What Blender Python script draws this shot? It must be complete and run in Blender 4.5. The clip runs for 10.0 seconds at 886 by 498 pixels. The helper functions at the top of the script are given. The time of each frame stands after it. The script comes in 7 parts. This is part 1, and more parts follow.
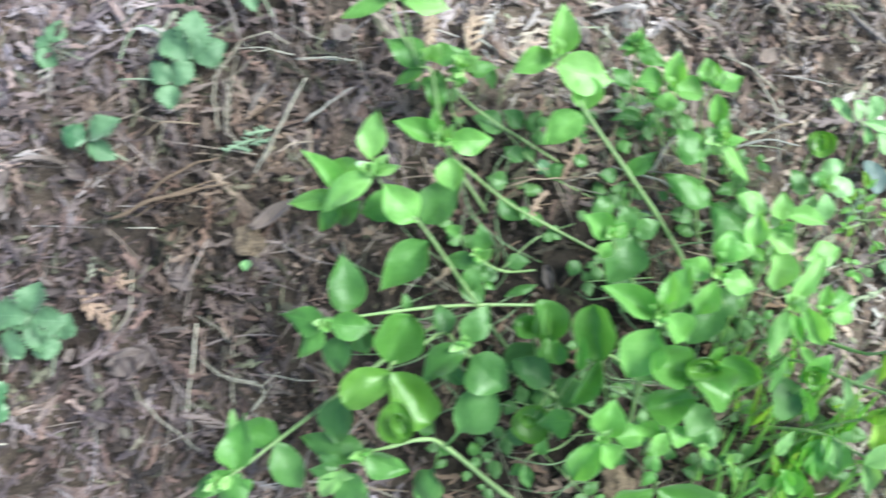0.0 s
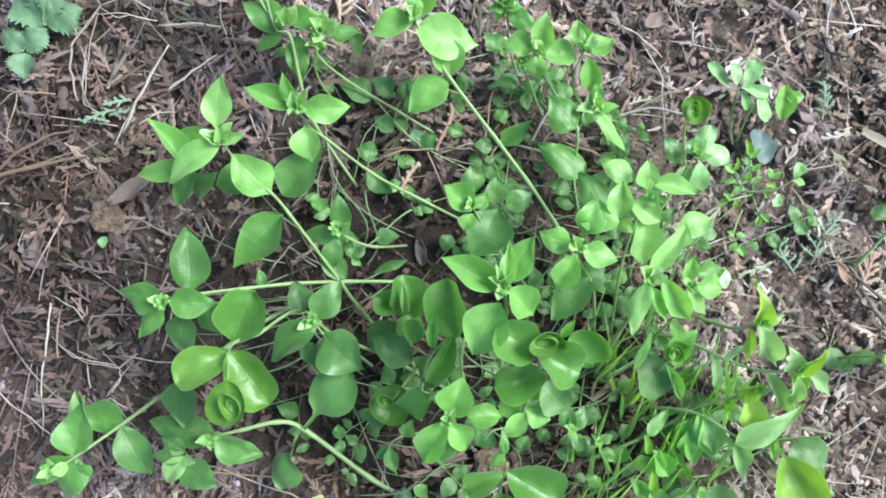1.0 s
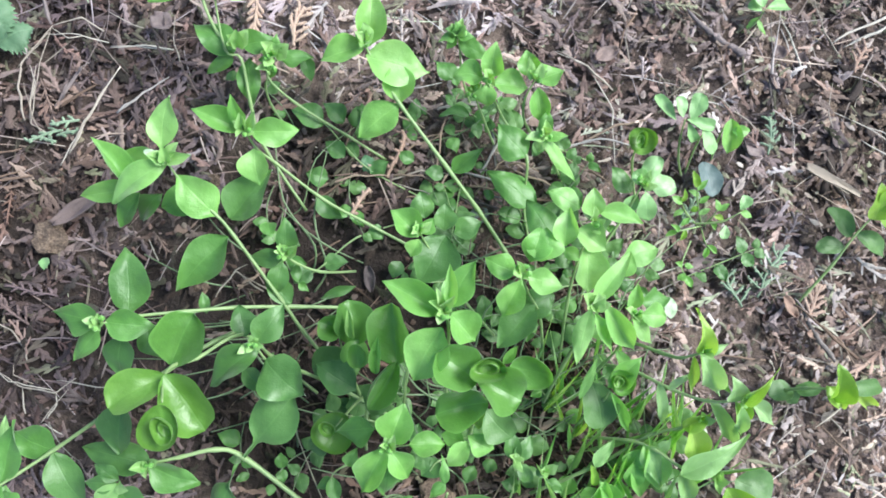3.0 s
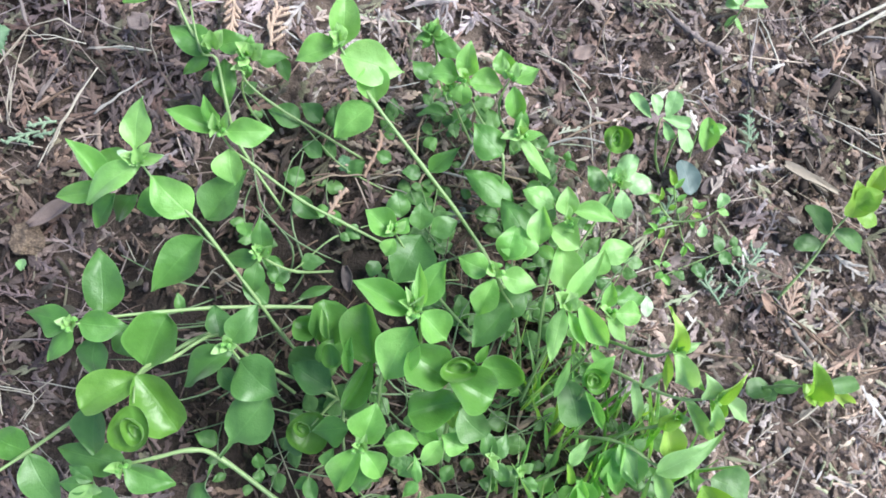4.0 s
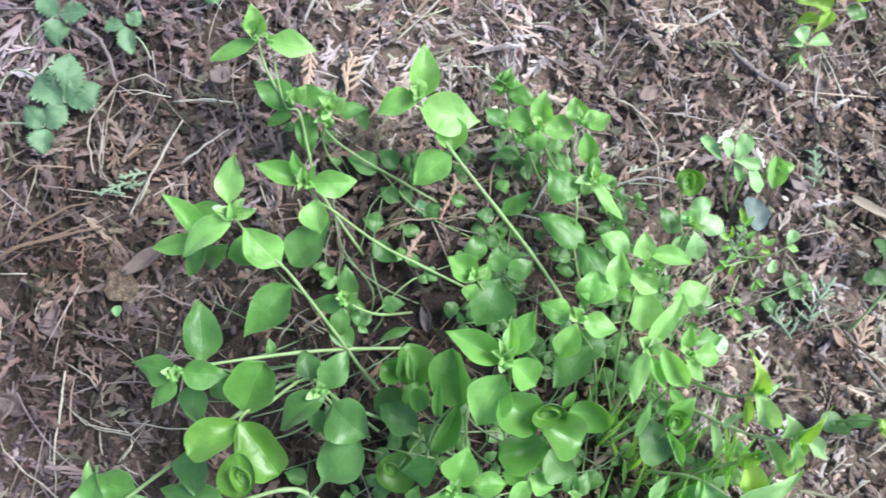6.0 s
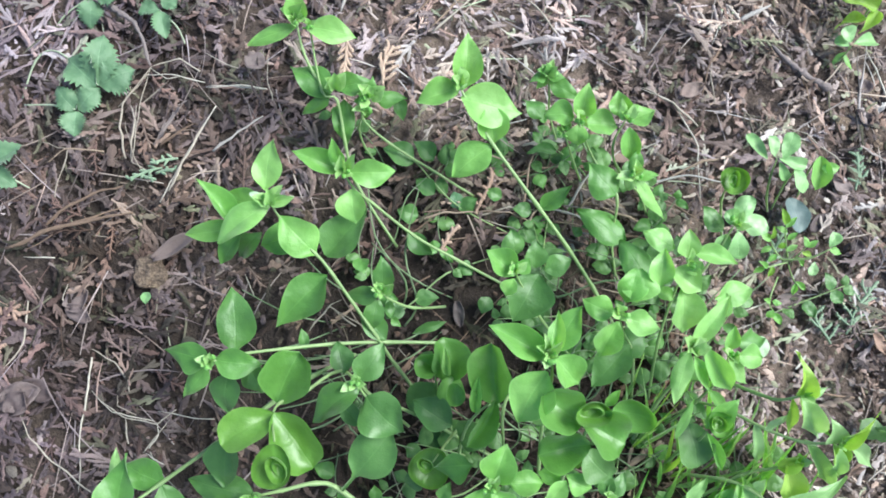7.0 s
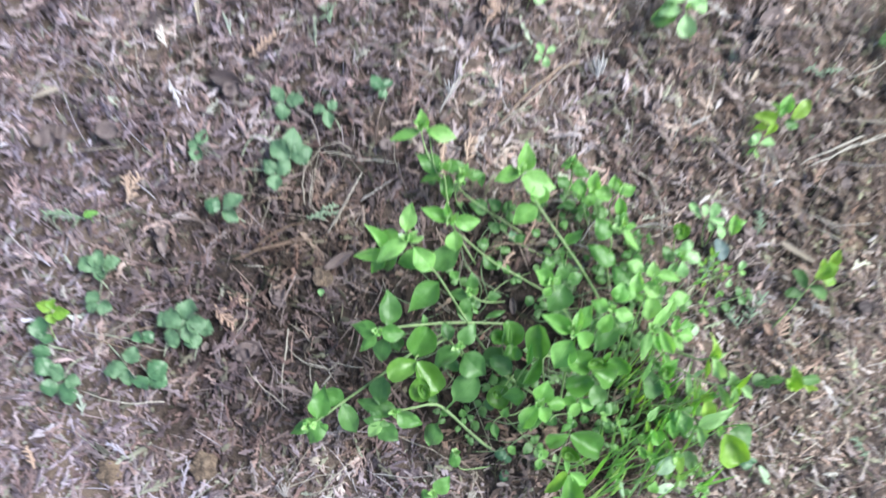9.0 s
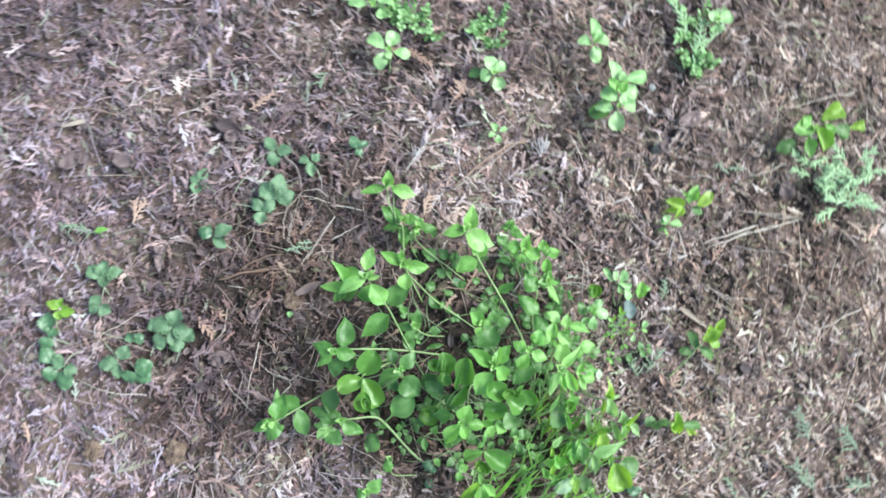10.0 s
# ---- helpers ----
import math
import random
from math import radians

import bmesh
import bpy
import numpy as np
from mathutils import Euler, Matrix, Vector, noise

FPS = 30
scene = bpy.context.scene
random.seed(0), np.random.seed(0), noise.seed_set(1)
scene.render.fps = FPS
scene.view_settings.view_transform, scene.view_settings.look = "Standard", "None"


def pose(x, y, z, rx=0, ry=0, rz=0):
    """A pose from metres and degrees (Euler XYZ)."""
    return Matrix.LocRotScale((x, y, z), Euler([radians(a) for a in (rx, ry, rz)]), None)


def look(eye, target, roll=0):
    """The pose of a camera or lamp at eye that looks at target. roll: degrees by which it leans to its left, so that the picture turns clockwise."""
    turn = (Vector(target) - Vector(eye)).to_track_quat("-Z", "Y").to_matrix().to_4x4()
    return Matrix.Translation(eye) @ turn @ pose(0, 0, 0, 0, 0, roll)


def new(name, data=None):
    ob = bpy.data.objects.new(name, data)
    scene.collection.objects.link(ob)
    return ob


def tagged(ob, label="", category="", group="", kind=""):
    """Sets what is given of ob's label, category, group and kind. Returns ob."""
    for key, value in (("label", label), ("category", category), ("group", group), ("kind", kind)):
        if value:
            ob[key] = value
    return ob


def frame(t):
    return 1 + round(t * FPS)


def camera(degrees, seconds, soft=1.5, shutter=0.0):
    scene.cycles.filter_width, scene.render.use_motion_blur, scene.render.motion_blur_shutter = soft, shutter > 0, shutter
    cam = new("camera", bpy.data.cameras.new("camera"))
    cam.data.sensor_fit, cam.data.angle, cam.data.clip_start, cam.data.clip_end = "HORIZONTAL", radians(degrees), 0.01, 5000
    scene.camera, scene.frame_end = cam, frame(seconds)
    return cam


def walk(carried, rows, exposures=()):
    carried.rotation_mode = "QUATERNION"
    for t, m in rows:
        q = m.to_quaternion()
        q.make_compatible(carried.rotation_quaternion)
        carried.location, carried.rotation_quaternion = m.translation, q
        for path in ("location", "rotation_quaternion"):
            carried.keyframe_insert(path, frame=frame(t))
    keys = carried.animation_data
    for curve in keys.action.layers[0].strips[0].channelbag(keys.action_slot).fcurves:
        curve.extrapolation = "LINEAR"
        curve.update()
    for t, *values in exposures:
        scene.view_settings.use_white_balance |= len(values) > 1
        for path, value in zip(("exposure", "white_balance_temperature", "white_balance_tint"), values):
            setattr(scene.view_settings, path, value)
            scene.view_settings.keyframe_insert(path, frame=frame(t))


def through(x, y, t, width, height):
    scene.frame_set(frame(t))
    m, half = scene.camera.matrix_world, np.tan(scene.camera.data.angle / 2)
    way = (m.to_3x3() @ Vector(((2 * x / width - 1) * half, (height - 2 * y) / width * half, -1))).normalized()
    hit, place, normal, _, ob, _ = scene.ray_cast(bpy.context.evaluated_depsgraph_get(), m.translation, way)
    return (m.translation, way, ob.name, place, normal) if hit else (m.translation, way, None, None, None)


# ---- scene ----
cam = camera(60.0, 10.0, soft=1.7, shutter=0.7)
PATH = [
    (0.0, 0.0036, -0.0441, 0.3999, 6.99, -0.38, 0.88),
    (0.5, 0.0479, -0.0414, 0.3889, 7.08, -1.43, -0.35),
    (1.0, 0.0655, -0.0485, 0.3824, 6.19, -0.87, 0.49),
    (1.5, 0.0705, -0.0475, 0.3884, 8.36, -1.36, 1.09),
    (2.0, 0.0729, -0.0473, 0.3864, 8.86, -2.48, 1.69),
    (2.5, 0.0770, -0.0510, 0.3800, 7.69, -2.58, 1.33),
    (2.7, 0.0770, -0.0530, 0.3802, 8.77, -2.75, 1.19),
    (3.8, 0.0874, -0.0533, 0.3802, 9.08, -2.84, 0.89),
    (4.0, 0.0893, -0.0533, 0.3807, 8.97, -2.78, 0.83),
    (4.5, 0.0925, -0.0510, 0.3825, 8.83, -2.48, 0.91),
    (5.0, 0.0951, -0.0521, 0.3844, 9.24, -2.24, 0.76),
    (5.5, 0.0735, -0.0432, 0.3884, 8.92, -2.16, 0.98),
    (6.0, 0.0647, -0.0368, 0.3952, 9.25, -0.60, 0.18),
    (6.2, 0.0608, -0.0405, 0.3937, 8.98, -0.39, 0.88),
    (7.3, 0.0427, -0.0381, 0.3875, 9.35, -0.93, 1.60),
    (7.5, 0.0382, -0.0360, 0.3899, 9.20, -1.29, 1.40),
    (8.0, 0.0351, -0.0257, 0.4090, 8.94, -0.71, -1.13),
    (8.2, 0.0304, -0.0311, 0.4578, 10.41, -1.52, -1.19),
    (8.5, 0.0069, -0.0504, 0.5104, 7.56, -2.11, -0.14),
    (8.7, -0.0086, -0.0593, 0.5500, 6.44, -2.42, 1.85),
    (9.0, -0.0181, -0.0526, 0.6272, 7.89, -2.12, 2.66),
    (9.5, 0.0085, -0.0539, 0.6961, 9.40, -3.90, 2.91),
    (10.0, 0.0024, -0.0620, 0.7452, 10.25, -4.38, 7.74),
]
walk(cam, [(t, pose(x, y, z, rx, ry, rz)) for t, x, y, z, rx, ry, rz in PATH], [(0.0, 0.93, 5940, -13), (0.5, 0.92, 5940, -12), (1.0, 0.83, 5940, -5), (1.5, 0.81, 5940, -2), (4.5, 0.82, 5940, 0), (6.0, 0.81, 5940, -1), (7.5, 0.78, 5940, -4), (9.0, 0.79, 5940, -1), (10.0, 0.83, 5940, -2)])

# ---- light ----
world = bpy.data.worlds.new("sky")
scene.world = world
world.use_nodes = True
wn = world.node_tree
sky = wn.nodes.new("ShaderNodeTexSky")
sky.sky_type = 'NISHITA'
sky.sun_disc = False
sky.sun_elevation = radians(50)
sky.sun_rotation = radians(76)
sky.air_density, sky.dust_density, sky.ozone_density = 1.0, 3.0, 1.0
wn.links.new(sky.outputs["Color"], wn.nodes["Background"].inputs["Color"])
wn.nodes["Background"].inputs["Strength"].default_value = 0.132
sun_data = bpy.data.lights.new("sun", 'SUN')
sun_data.energy, sun_data.angle, sun_data.color = 3.6, radians(30), (1.0, 0.97, 0.93)
sun = new("sun", sun_data)
sun.matrix_world = look((0.62, 0.17, 0.77), (0, 0, 0))


# ---- materials ----
def material(name):
    m = bpy.data.materials.new(name)
    m.use_nodes = True
    nt = m.node_tree
    nt.nodes.clear()
    return m, nt, nt.nodes.new("ShaderNodeOutputMaterial")


def node(nt, kind, **inputs):
    n = nt.nodes.new(kind)
    for key, value in inputs.items():
        n.inputs[key.replace("_", " ")].default_value = value
    return n


def ramp(nt, fac, stops):
    r = nt.nodes.new("ShaderNodeValToRGB")
    nt.links.new(fac, r.inputs["Fac"])
    while len(r.color_ramp.elements) < len(stops):
        r.color_ramp.elements.new(0.5)
    for e, (at, col) in zip(r.color_ramp.elements, stops):
        e.position, e.color = at, (*col, 1)
    return r.outputs["Color"]


def maths(nt, op, a, b=0.0, c=None):
    n = nt.nodes.new("ShaderNodeMath")
    n.operation = op
    for i, v in enumerate((a, b, c)):
        if v is None:
            continue
        if isinstance(v, (int, float)):
            n.inputs[i].default_value = v
        else:
            nt.links.new(v, n.inputs[i])
    return n.outputs[0]


def mixed(nt, fac, a, b, how='MIX'):
    n = nt.nodes.new("ShaderNodeMix")
    n.data_type, n.blend_type = 'RGBA', how
    for key, v in (("Factor", fac), ("A", a), ("B", b)):
        sock = [s for s in n.inputs if s.name == key and s.enabled][0]
        if isinstance(v, tuple):
            sock.default_value = (*v, 1)
        elif isinstance(v, (int, float)):
            sock.default_value = v
        else:
            nt.links.new(v, sock)
    return [s for s in n.outputs if s.enabled][0]


def leaf_material(name, dark, mid, light, rough=0.5, through=0.3, vein=0.35, sheen=0.2):
    """Thin living leaf: blotchy green, paler midrib and side veins, light shining through."""
    m, nt, out = material(name)
    uv = nt.nodes.new("ShaderNodeUVMap")
    sep = nt.nodes.new("ShaderNodeSeparateXYZ")
    nt.links.new(uv.outputs["UV"], sep.inputs[0])
    across = maths(nt, 'ABSOLUTE', maths(nt, 'SUBTRACT', sep.outputs["X"], 0.5))
    info = nt.nodes.new("ShaderNodeObjectInfo")
    geo = nt.nodes.new("ShaderNodeNewGeometry")
    blot = node(nt, "ShaderNodeTexNoise", Scale=190.0, Detail=3.0)
    nt.links.new(geo.outputs["Position"], blot.inputs["Vector"])
    fine = node(nt, "ShaderNodeTexNoise", Scale=1500.0, Detail=2.0)
    nt.links.new(geo.outputs["Position"], fine.inputs["Vector"])
    tone = maths(nt, 'ADD', maths(nt, 'MULTIPLY', info.outputs["Random"], 0.45), maths(nt, 'MULTIPLY', blot.outputs["Fac"], 0.6))
    col = ramp(nt, tone, [(0.15, dark), (0.5, mid), (0.85, light)])
    rib = maths(nt, 'SUBTRACT', 1.0, maths(nt, 'MULTIPLY', across, 30.0))
    rib = maths(nt, 'MAXIMUM', rib, 0.0)
    side = maths(nt, 'SINE', maths(nt, 'MULTIPLY', maths(nt, 'SUBTRACT', sep.outputs["Y"], maths(nt, 'MULTIPLY', across, 0.75)), 42.0))
    side = maths(nt, 'POWER', maths(nt, 'MAXIMUM', side, 0.0), 8.0)
    veins = maths(nt, 'MAXIMUM', rib, maths(nt, 'MULTIPLY', side, 0.14))
    pale = tuple(min(1, c * 1.5 + 0.03) for c in light)
    col = mixed(nt, maths(nt, 'MULTIPLY', veins, vein * 0.6), col, pale)
    # thin pale margin
    margin = maths(nt, 'MINIMUM', maths(nt, 'MAXIMUM', maths(nt, 'MULTIPLY', maths(nt, 'SUBTRACT', across, 0.45), 20.0), 0.0), 1.0)
    col = mixed(nt, maths(nt, 'MULTIPLY', margin, 0.3), col, pale)
    quilt = node(nt, "ShaderNodeTexNoise", Scale=300.0, Detail=2.0)
    nt.links.new(geo.outputs["Position"], quilt.inputs["Vector"])
    height = maths(nt, 'SUBTRACT', maths(nt, 'ADD', maths(nt, 'MULTIPLY', fine.outputs["Fac"], 0.3), quilt.outputs["Fac"]), maths(nt, 'MULTIPLY', veins, 0.3))
    bump = node(nt, "ShaderNodeBump", Strength=0.4, Distance=0.0008)
    nt.links.new(height, bump.inputs["Height"])
    bsdf = node(nt, "ShaderNodeBsdfPrincipled", Roughness=rough, Sheen_Weight=sheen, Sheen_Roughness=0.45, Specular_IOR_Level=0.8)
    nt.links.new(col, bsdf.inputs["Base Color"])
    nt.links.new(bump.outputs["Normal"], bsdf.inputs["Normal"])
    trans = nt.nodes.new("ShaderNodeBsdfTranslucent")
    nt.links.new(mixed(nt, 1.0, col, (1.15, 1.15, 0.55), 'MULTIPLY'), trans.inputs["Color"])
    nt.links.new(bump.outputs["Normal"], trans.inputs["Normal"])
    mix = node(nt, "ShaderNodeMixShader", Fac=through)
    nt.links.new(bsdf.outputs[0], mix.inputs[1])
    nt.links.new(trans.outputs[0], mix.inputs[2])
    nt.links.new(mix.outputs[0], out.inputs["Surface"])
    return m


def earthy(name, stops, scale=60.0, rough=0.9, grain=900.0, depth=0.001, vary="island", lit_drift=0.0):
    """Dry plant matter, bark or soil: colour from piece to piece, with mottling and grain."""
    m, nt, out = material(name)
    geo = nt.nodes.new("ShaderNodeNewGeometry")
    big = node(nt, "ShaderNodeTexNoise", Scale=scale, Detail=4.0, Roughness=0.65)
    small = node(nt, "ShaderNodeTexNoise", Scale=grain, Detail=3.0, Roughness=0.7)
    for n in (big, small):
        nt.links.new(geo.outputs["Position"], n.inputs["Vector"])
    if vary == "island":
        chance = geo.outputs["Random Per Island"]
    else:
        chance = nt.nodes.new("ShaderNodeObjectInfo").outputs["Random"]
    share = {"island": 0.6, "object": 0.55, "none": 0.0}[vary]
    tone = maths(nt, 'ADD', maths(nt, 'MULTIPLY', chance, share),
                 maths(nt, 'ADD', maths(nt, 'MULTIPLY', big.outputs["Fac"], (1 - share) * 0.5), maths(nt, 'MULTIPLY', small.outputs["Fac"], (1 - share) * 0.5)))
    if lit_drift:
        # tone rises to one side: paler litter plus brighter light, in uneven drifts
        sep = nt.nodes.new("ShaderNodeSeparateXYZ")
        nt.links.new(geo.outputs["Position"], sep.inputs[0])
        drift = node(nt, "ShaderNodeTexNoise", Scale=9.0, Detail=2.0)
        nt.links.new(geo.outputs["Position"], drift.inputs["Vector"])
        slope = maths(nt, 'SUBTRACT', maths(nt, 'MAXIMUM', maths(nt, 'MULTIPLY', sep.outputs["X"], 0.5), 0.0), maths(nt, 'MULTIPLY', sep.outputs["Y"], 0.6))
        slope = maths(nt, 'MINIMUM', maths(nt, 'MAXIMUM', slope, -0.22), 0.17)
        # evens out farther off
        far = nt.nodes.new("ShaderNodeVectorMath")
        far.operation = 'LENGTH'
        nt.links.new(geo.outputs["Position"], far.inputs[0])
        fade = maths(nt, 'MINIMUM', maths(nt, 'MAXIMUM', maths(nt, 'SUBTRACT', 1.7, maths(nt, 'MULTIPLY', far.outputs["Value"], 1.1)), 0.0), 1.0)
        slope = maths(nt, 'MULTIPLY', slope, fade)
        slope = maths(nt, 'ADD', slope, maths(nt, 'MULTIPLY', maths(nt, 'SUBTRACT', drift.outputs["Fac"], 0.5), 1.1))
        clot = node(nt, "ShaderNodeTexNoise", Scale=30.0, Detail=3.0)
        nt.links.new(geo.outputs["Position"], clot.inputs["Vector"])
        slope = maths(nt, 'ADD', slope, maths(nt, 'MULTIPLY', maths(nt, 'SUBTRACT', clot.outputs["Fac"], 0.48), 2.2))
        # dark ragged patches; near the roots humus plus the clump's painted shade
        humus_shade = 0.0
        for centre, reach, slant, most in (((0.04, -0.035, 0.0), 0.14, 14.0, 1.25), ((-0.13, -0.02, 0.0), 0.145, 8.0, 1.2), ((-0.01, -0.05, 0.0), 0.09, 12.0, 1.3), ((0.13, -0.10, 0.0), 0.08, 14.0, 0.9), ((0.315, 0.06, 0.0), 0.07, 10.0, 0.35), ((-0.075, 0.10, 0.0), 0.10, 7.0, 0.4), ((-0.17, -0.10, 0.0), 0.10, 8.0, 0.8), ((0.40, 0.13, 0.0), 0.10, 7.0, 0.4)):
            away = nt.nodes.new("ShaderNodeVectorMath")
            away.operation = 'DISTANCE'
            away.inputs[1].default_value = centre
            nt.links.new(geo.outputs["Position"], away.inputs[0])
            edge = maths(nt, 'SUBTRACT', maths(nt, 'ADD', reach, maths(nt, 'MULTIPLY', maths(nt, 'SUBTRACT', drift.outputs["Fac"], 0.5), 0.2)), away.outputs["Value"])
            humus_shade = maths(nt, 'MAXIMUM', maths(nt, 'MINIMUM', maths(nt, 'MULTIPLY', edge, slant), most), humus_shade)
        slope = maths(nt, 'SUBTRACT', slope, humus_shade)
        # paler patches behind and before the clump
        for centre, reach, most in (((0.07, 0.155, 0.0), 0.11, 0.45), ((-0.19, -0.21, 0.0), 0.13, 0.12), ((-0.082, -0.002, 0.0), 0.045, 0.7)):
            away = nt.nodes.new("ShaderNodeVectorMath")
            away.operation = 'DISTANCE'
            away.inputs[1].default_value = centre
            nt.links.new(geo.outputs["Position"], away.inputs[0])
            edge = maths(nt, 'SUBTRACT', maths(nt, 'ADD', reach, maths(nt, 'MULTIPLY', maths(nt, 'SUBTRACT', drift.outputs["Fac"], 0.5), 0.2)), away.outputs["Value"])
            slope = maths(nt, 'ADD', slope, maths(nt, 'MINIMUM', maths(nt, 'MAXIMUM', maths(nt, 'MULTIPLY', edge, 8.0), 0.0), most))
        tone = maths(nt, 'ADD', tone, maths(nt, 'MULTIPLY', maths(nt, 'MINIMUM', maths(nt, 'MAXIMUM', slope, -1.35), 0.6), lit_drift))
    col = ramp(nt, tone, stops)
    if lit_drift and vary != "none":
        # each piece leans to rust, straw, lilac or moss in its own way
        lean = maths(nt, 'FRACT', maths(nt, 'MULTIPLY', chance, 37.7))
        col = mixed(nt, 1.0, col, ramp(nt, lean, [(0.07, (0.80, 1.0, 0.76)), (0.16, (0.95, 0.99, 1.0)), (0.45, (0.94, 0.95, 1.06)), (0.72, (1.02, 0.99, 0.93)), (0.97, (1.10, 0.96, 0.90))]), 'MULTIPLY')
        # greyish drifts on one side of the clump, tan ones on the other
        zone = maths(nt, 'ADD', maths(nt, 'MULTIPLY', sep.outputs["X"], 0.9), drift.outputs["Fac"])
        col = mixed(nt, 1.0, col, ramp(nt, zone, [(0.25, (0.97, 0.96, 1.22)), (0.5, (0.99, 0.98, 1.09)), (0.85, (1.0, 0.99, 0.99))]), 'MULTIPLY')
        # the darkened humus is a warmer brown
        col = mixed(nt, maths(nt, 'MINIMUM', humus_shade, 1.0), col, mixed(nt, 1.0, col, (1.0, 0.95, 0.84), 'MULTIPLY'))
    bump = node(nt, "ShaderNodeBump", Strength=0.7, Distance=depth)
    nt.links.new(small.outputs["Fac"], bump.inputs["Height"])
    bsdf = node(nt, "ShaderNodeBsdfPrincipled", Roughness=rough)
    bsdf.inputs["Specular IOR Level"].default_value = 0.25
    nt.links.new(col, bsdf.inputs["Base Color"])
    nt.links.new(bump.outputs["Normal"], bsdf.inputs["Normal"])
    nt.links.new(bsdf.outputs[0], out.inputs["Surface"])
    return m


GREEN = leaf_material("chickweed_leaf", (0.092, 0.236, 0.046), (0.130, 0.304, 0.062), (0.188, 0.390, 0.096), 0.45, 0.42, 0.2, 0.3)
BUD = leaf_material("young_tip", (0.27, 0.47, 0.14), (0.33, 0.54, 0.18), (0.42, 0.60, 0.26), 0.5, 0.3, 0.2)
# light green, also the lit copy of the chickweed green for upper leaves
LIGHT = leaf_material("light_green_leaf", (0.185, 0.425, 0.084), (0.258, 0.525, 0.122), (0.350, 0.615, 0.190), 0.45, 0.46, 0.25, 0.45)
# a paler copy still, for the stronger light on the clump's right flank
LIT_MINT = leaf_material("lit_mint_green_leaf", (0.225, 0.475, 0.110), (0.305, 0.570, 0.160), (0.405, 0.650, 0.240), 0.45, 0.46, 0.25, 0.45)
# copy of the chickweed green with shade put into its colour
SHADE_GREEN = leaf_material("shade_green_leaf", (0.064, 0.162, 0.034), (0.090, 0.212, 0.046), (0.126, 0.270, 0.066), 0.46, 0.34, 0.2, 0.3)
OLIVE = leaf_material("olive_leaf", (0.100, 0.228, 0.030), (0.138, 0.295, 0.044), (0.190, 0.365, 0.070), 0.38, 0.42, 0.18)
YOUNG = leaf_material("yellow_green_leaf", (0.19, 0.385, 0.042), (0.27, 0.47, 0.060), (0.37, 0.55, 0.105), 0.42, 0.48, 0.25)
GLOSSY = leaf_material("glossy_leaf", (0.100, 0.250, 0.042), (0.138, 0.315, 0.058), (0.190, 0.39, 0.090), 0.40, 0.46, 0.3, 0.3)
# dark leaf green, also lowered to carry the shade under the clump
DARK_SHADED = leaf_material("dark_shaded_leaf", (0.070, 0.158, 0.036), (0.096, 0.205, 0.046), (0.130, 0.258, 0.066), 0.52, 0.26, 0.2)
BERRY = leaf_material("strawberry_leaf", (0.080, 0.158, 0.078), (0.105, 0.198, 0.098), (0.138, 0.245, 0.125), 0.6, 0.2, 0.4, 0.3)
BLUISH = leaf_material("bluish_leaf", (0.058, 0.140, 0.062), (0.082, 0.178, 0.080), (0.110, 0.222, 0.104), 0.4, 0.2, 0.3)
GREY = leaf_material("grey_leaf", (0.05, 0.085, 0.09), (0.07, 0.11, 0.115), (0.10, 0.14, 0.14), 0.6, 0.1, 0.3)
PALE = leaf_material("pale_leaf", (0.36, 0.50, 0.30), (0.42, 0.56, 0.36), (0.50, 0.62, 0.45), 0.45, 0.3, 0.2)
STEM = leaf_material("green_stem", (0.165, 0.265, 0.078), (0.23, 0.335, 0.118), (0.33, 0.44, 0.205), 0.45, 0.36, 0.0)
POINTED = leaf_material("pointed_leaf", (0.23, 0.43, 0.13), (0.31, 0.51, 0.19), (0.42, 0.60, 0.30), 0.42, 0.42, 0.25, 0.5)
LIME = leaf_material("lime_pointed_leaf", (0.31, 0.53, 0.075), (0.39, 0.60, 0.11), (0.48, 0.66, 0.17), 0.42, 0.45, 0.2, 0.3)
SPOON = leaf_material("spoon_leaf", (0.22, 0.42, 0.14), (0.28, 0.49, 0.19), (0.37, 0.56, 0.27), 0.45, 0.3, 0.2, 0.3)
# stem green darkened to carry the shade low in the clump
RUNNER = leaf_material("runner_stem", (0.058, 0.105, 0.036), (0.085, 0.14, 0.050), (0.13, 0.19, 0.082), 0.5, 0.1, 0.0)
PETIOLE = leaf_material("grey_green_stalk", (0.20, 0.24, 0.15), (0.26, 0.30, 0.20), (0.34, 0.37, 0.27), 0.6, 0.1, 0.0)
FERNY = leaf_material("feathery_green", (0.20, 0.34, 0.15), (0.28, 0.43, 0.215), (0.38, 0.52, 0.31), 0.7, 0.2, 0.0)
SPRIG = leaf_material("cypress_green", (0.10, 0.155, 0.095), (0.15, 0.215, 0.135), (0.23, 0.30, 0.20), 0.7, 0.15, 0.0)
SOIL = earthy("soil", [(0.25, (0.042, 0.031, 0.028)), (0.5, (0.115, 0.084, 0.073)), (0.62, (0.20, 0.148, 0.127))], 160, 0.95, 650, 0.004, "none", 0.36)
LITTER_COLOURS = [(0.0, (0.038, 0.029, 0.025)), (0.2, (0.104, 0.078, 0.070)), (0.42, (0.178, 0.133, 0.118)), (0.62, (0.27, 0.202, 0.174)), (0.86, (0.52, 0.425, 0.38))]
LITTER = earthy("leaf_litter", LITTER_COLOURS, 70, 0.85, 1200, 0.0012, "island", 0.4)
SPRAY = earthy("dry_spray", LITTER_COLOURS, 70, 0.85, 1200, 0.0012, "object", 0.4)
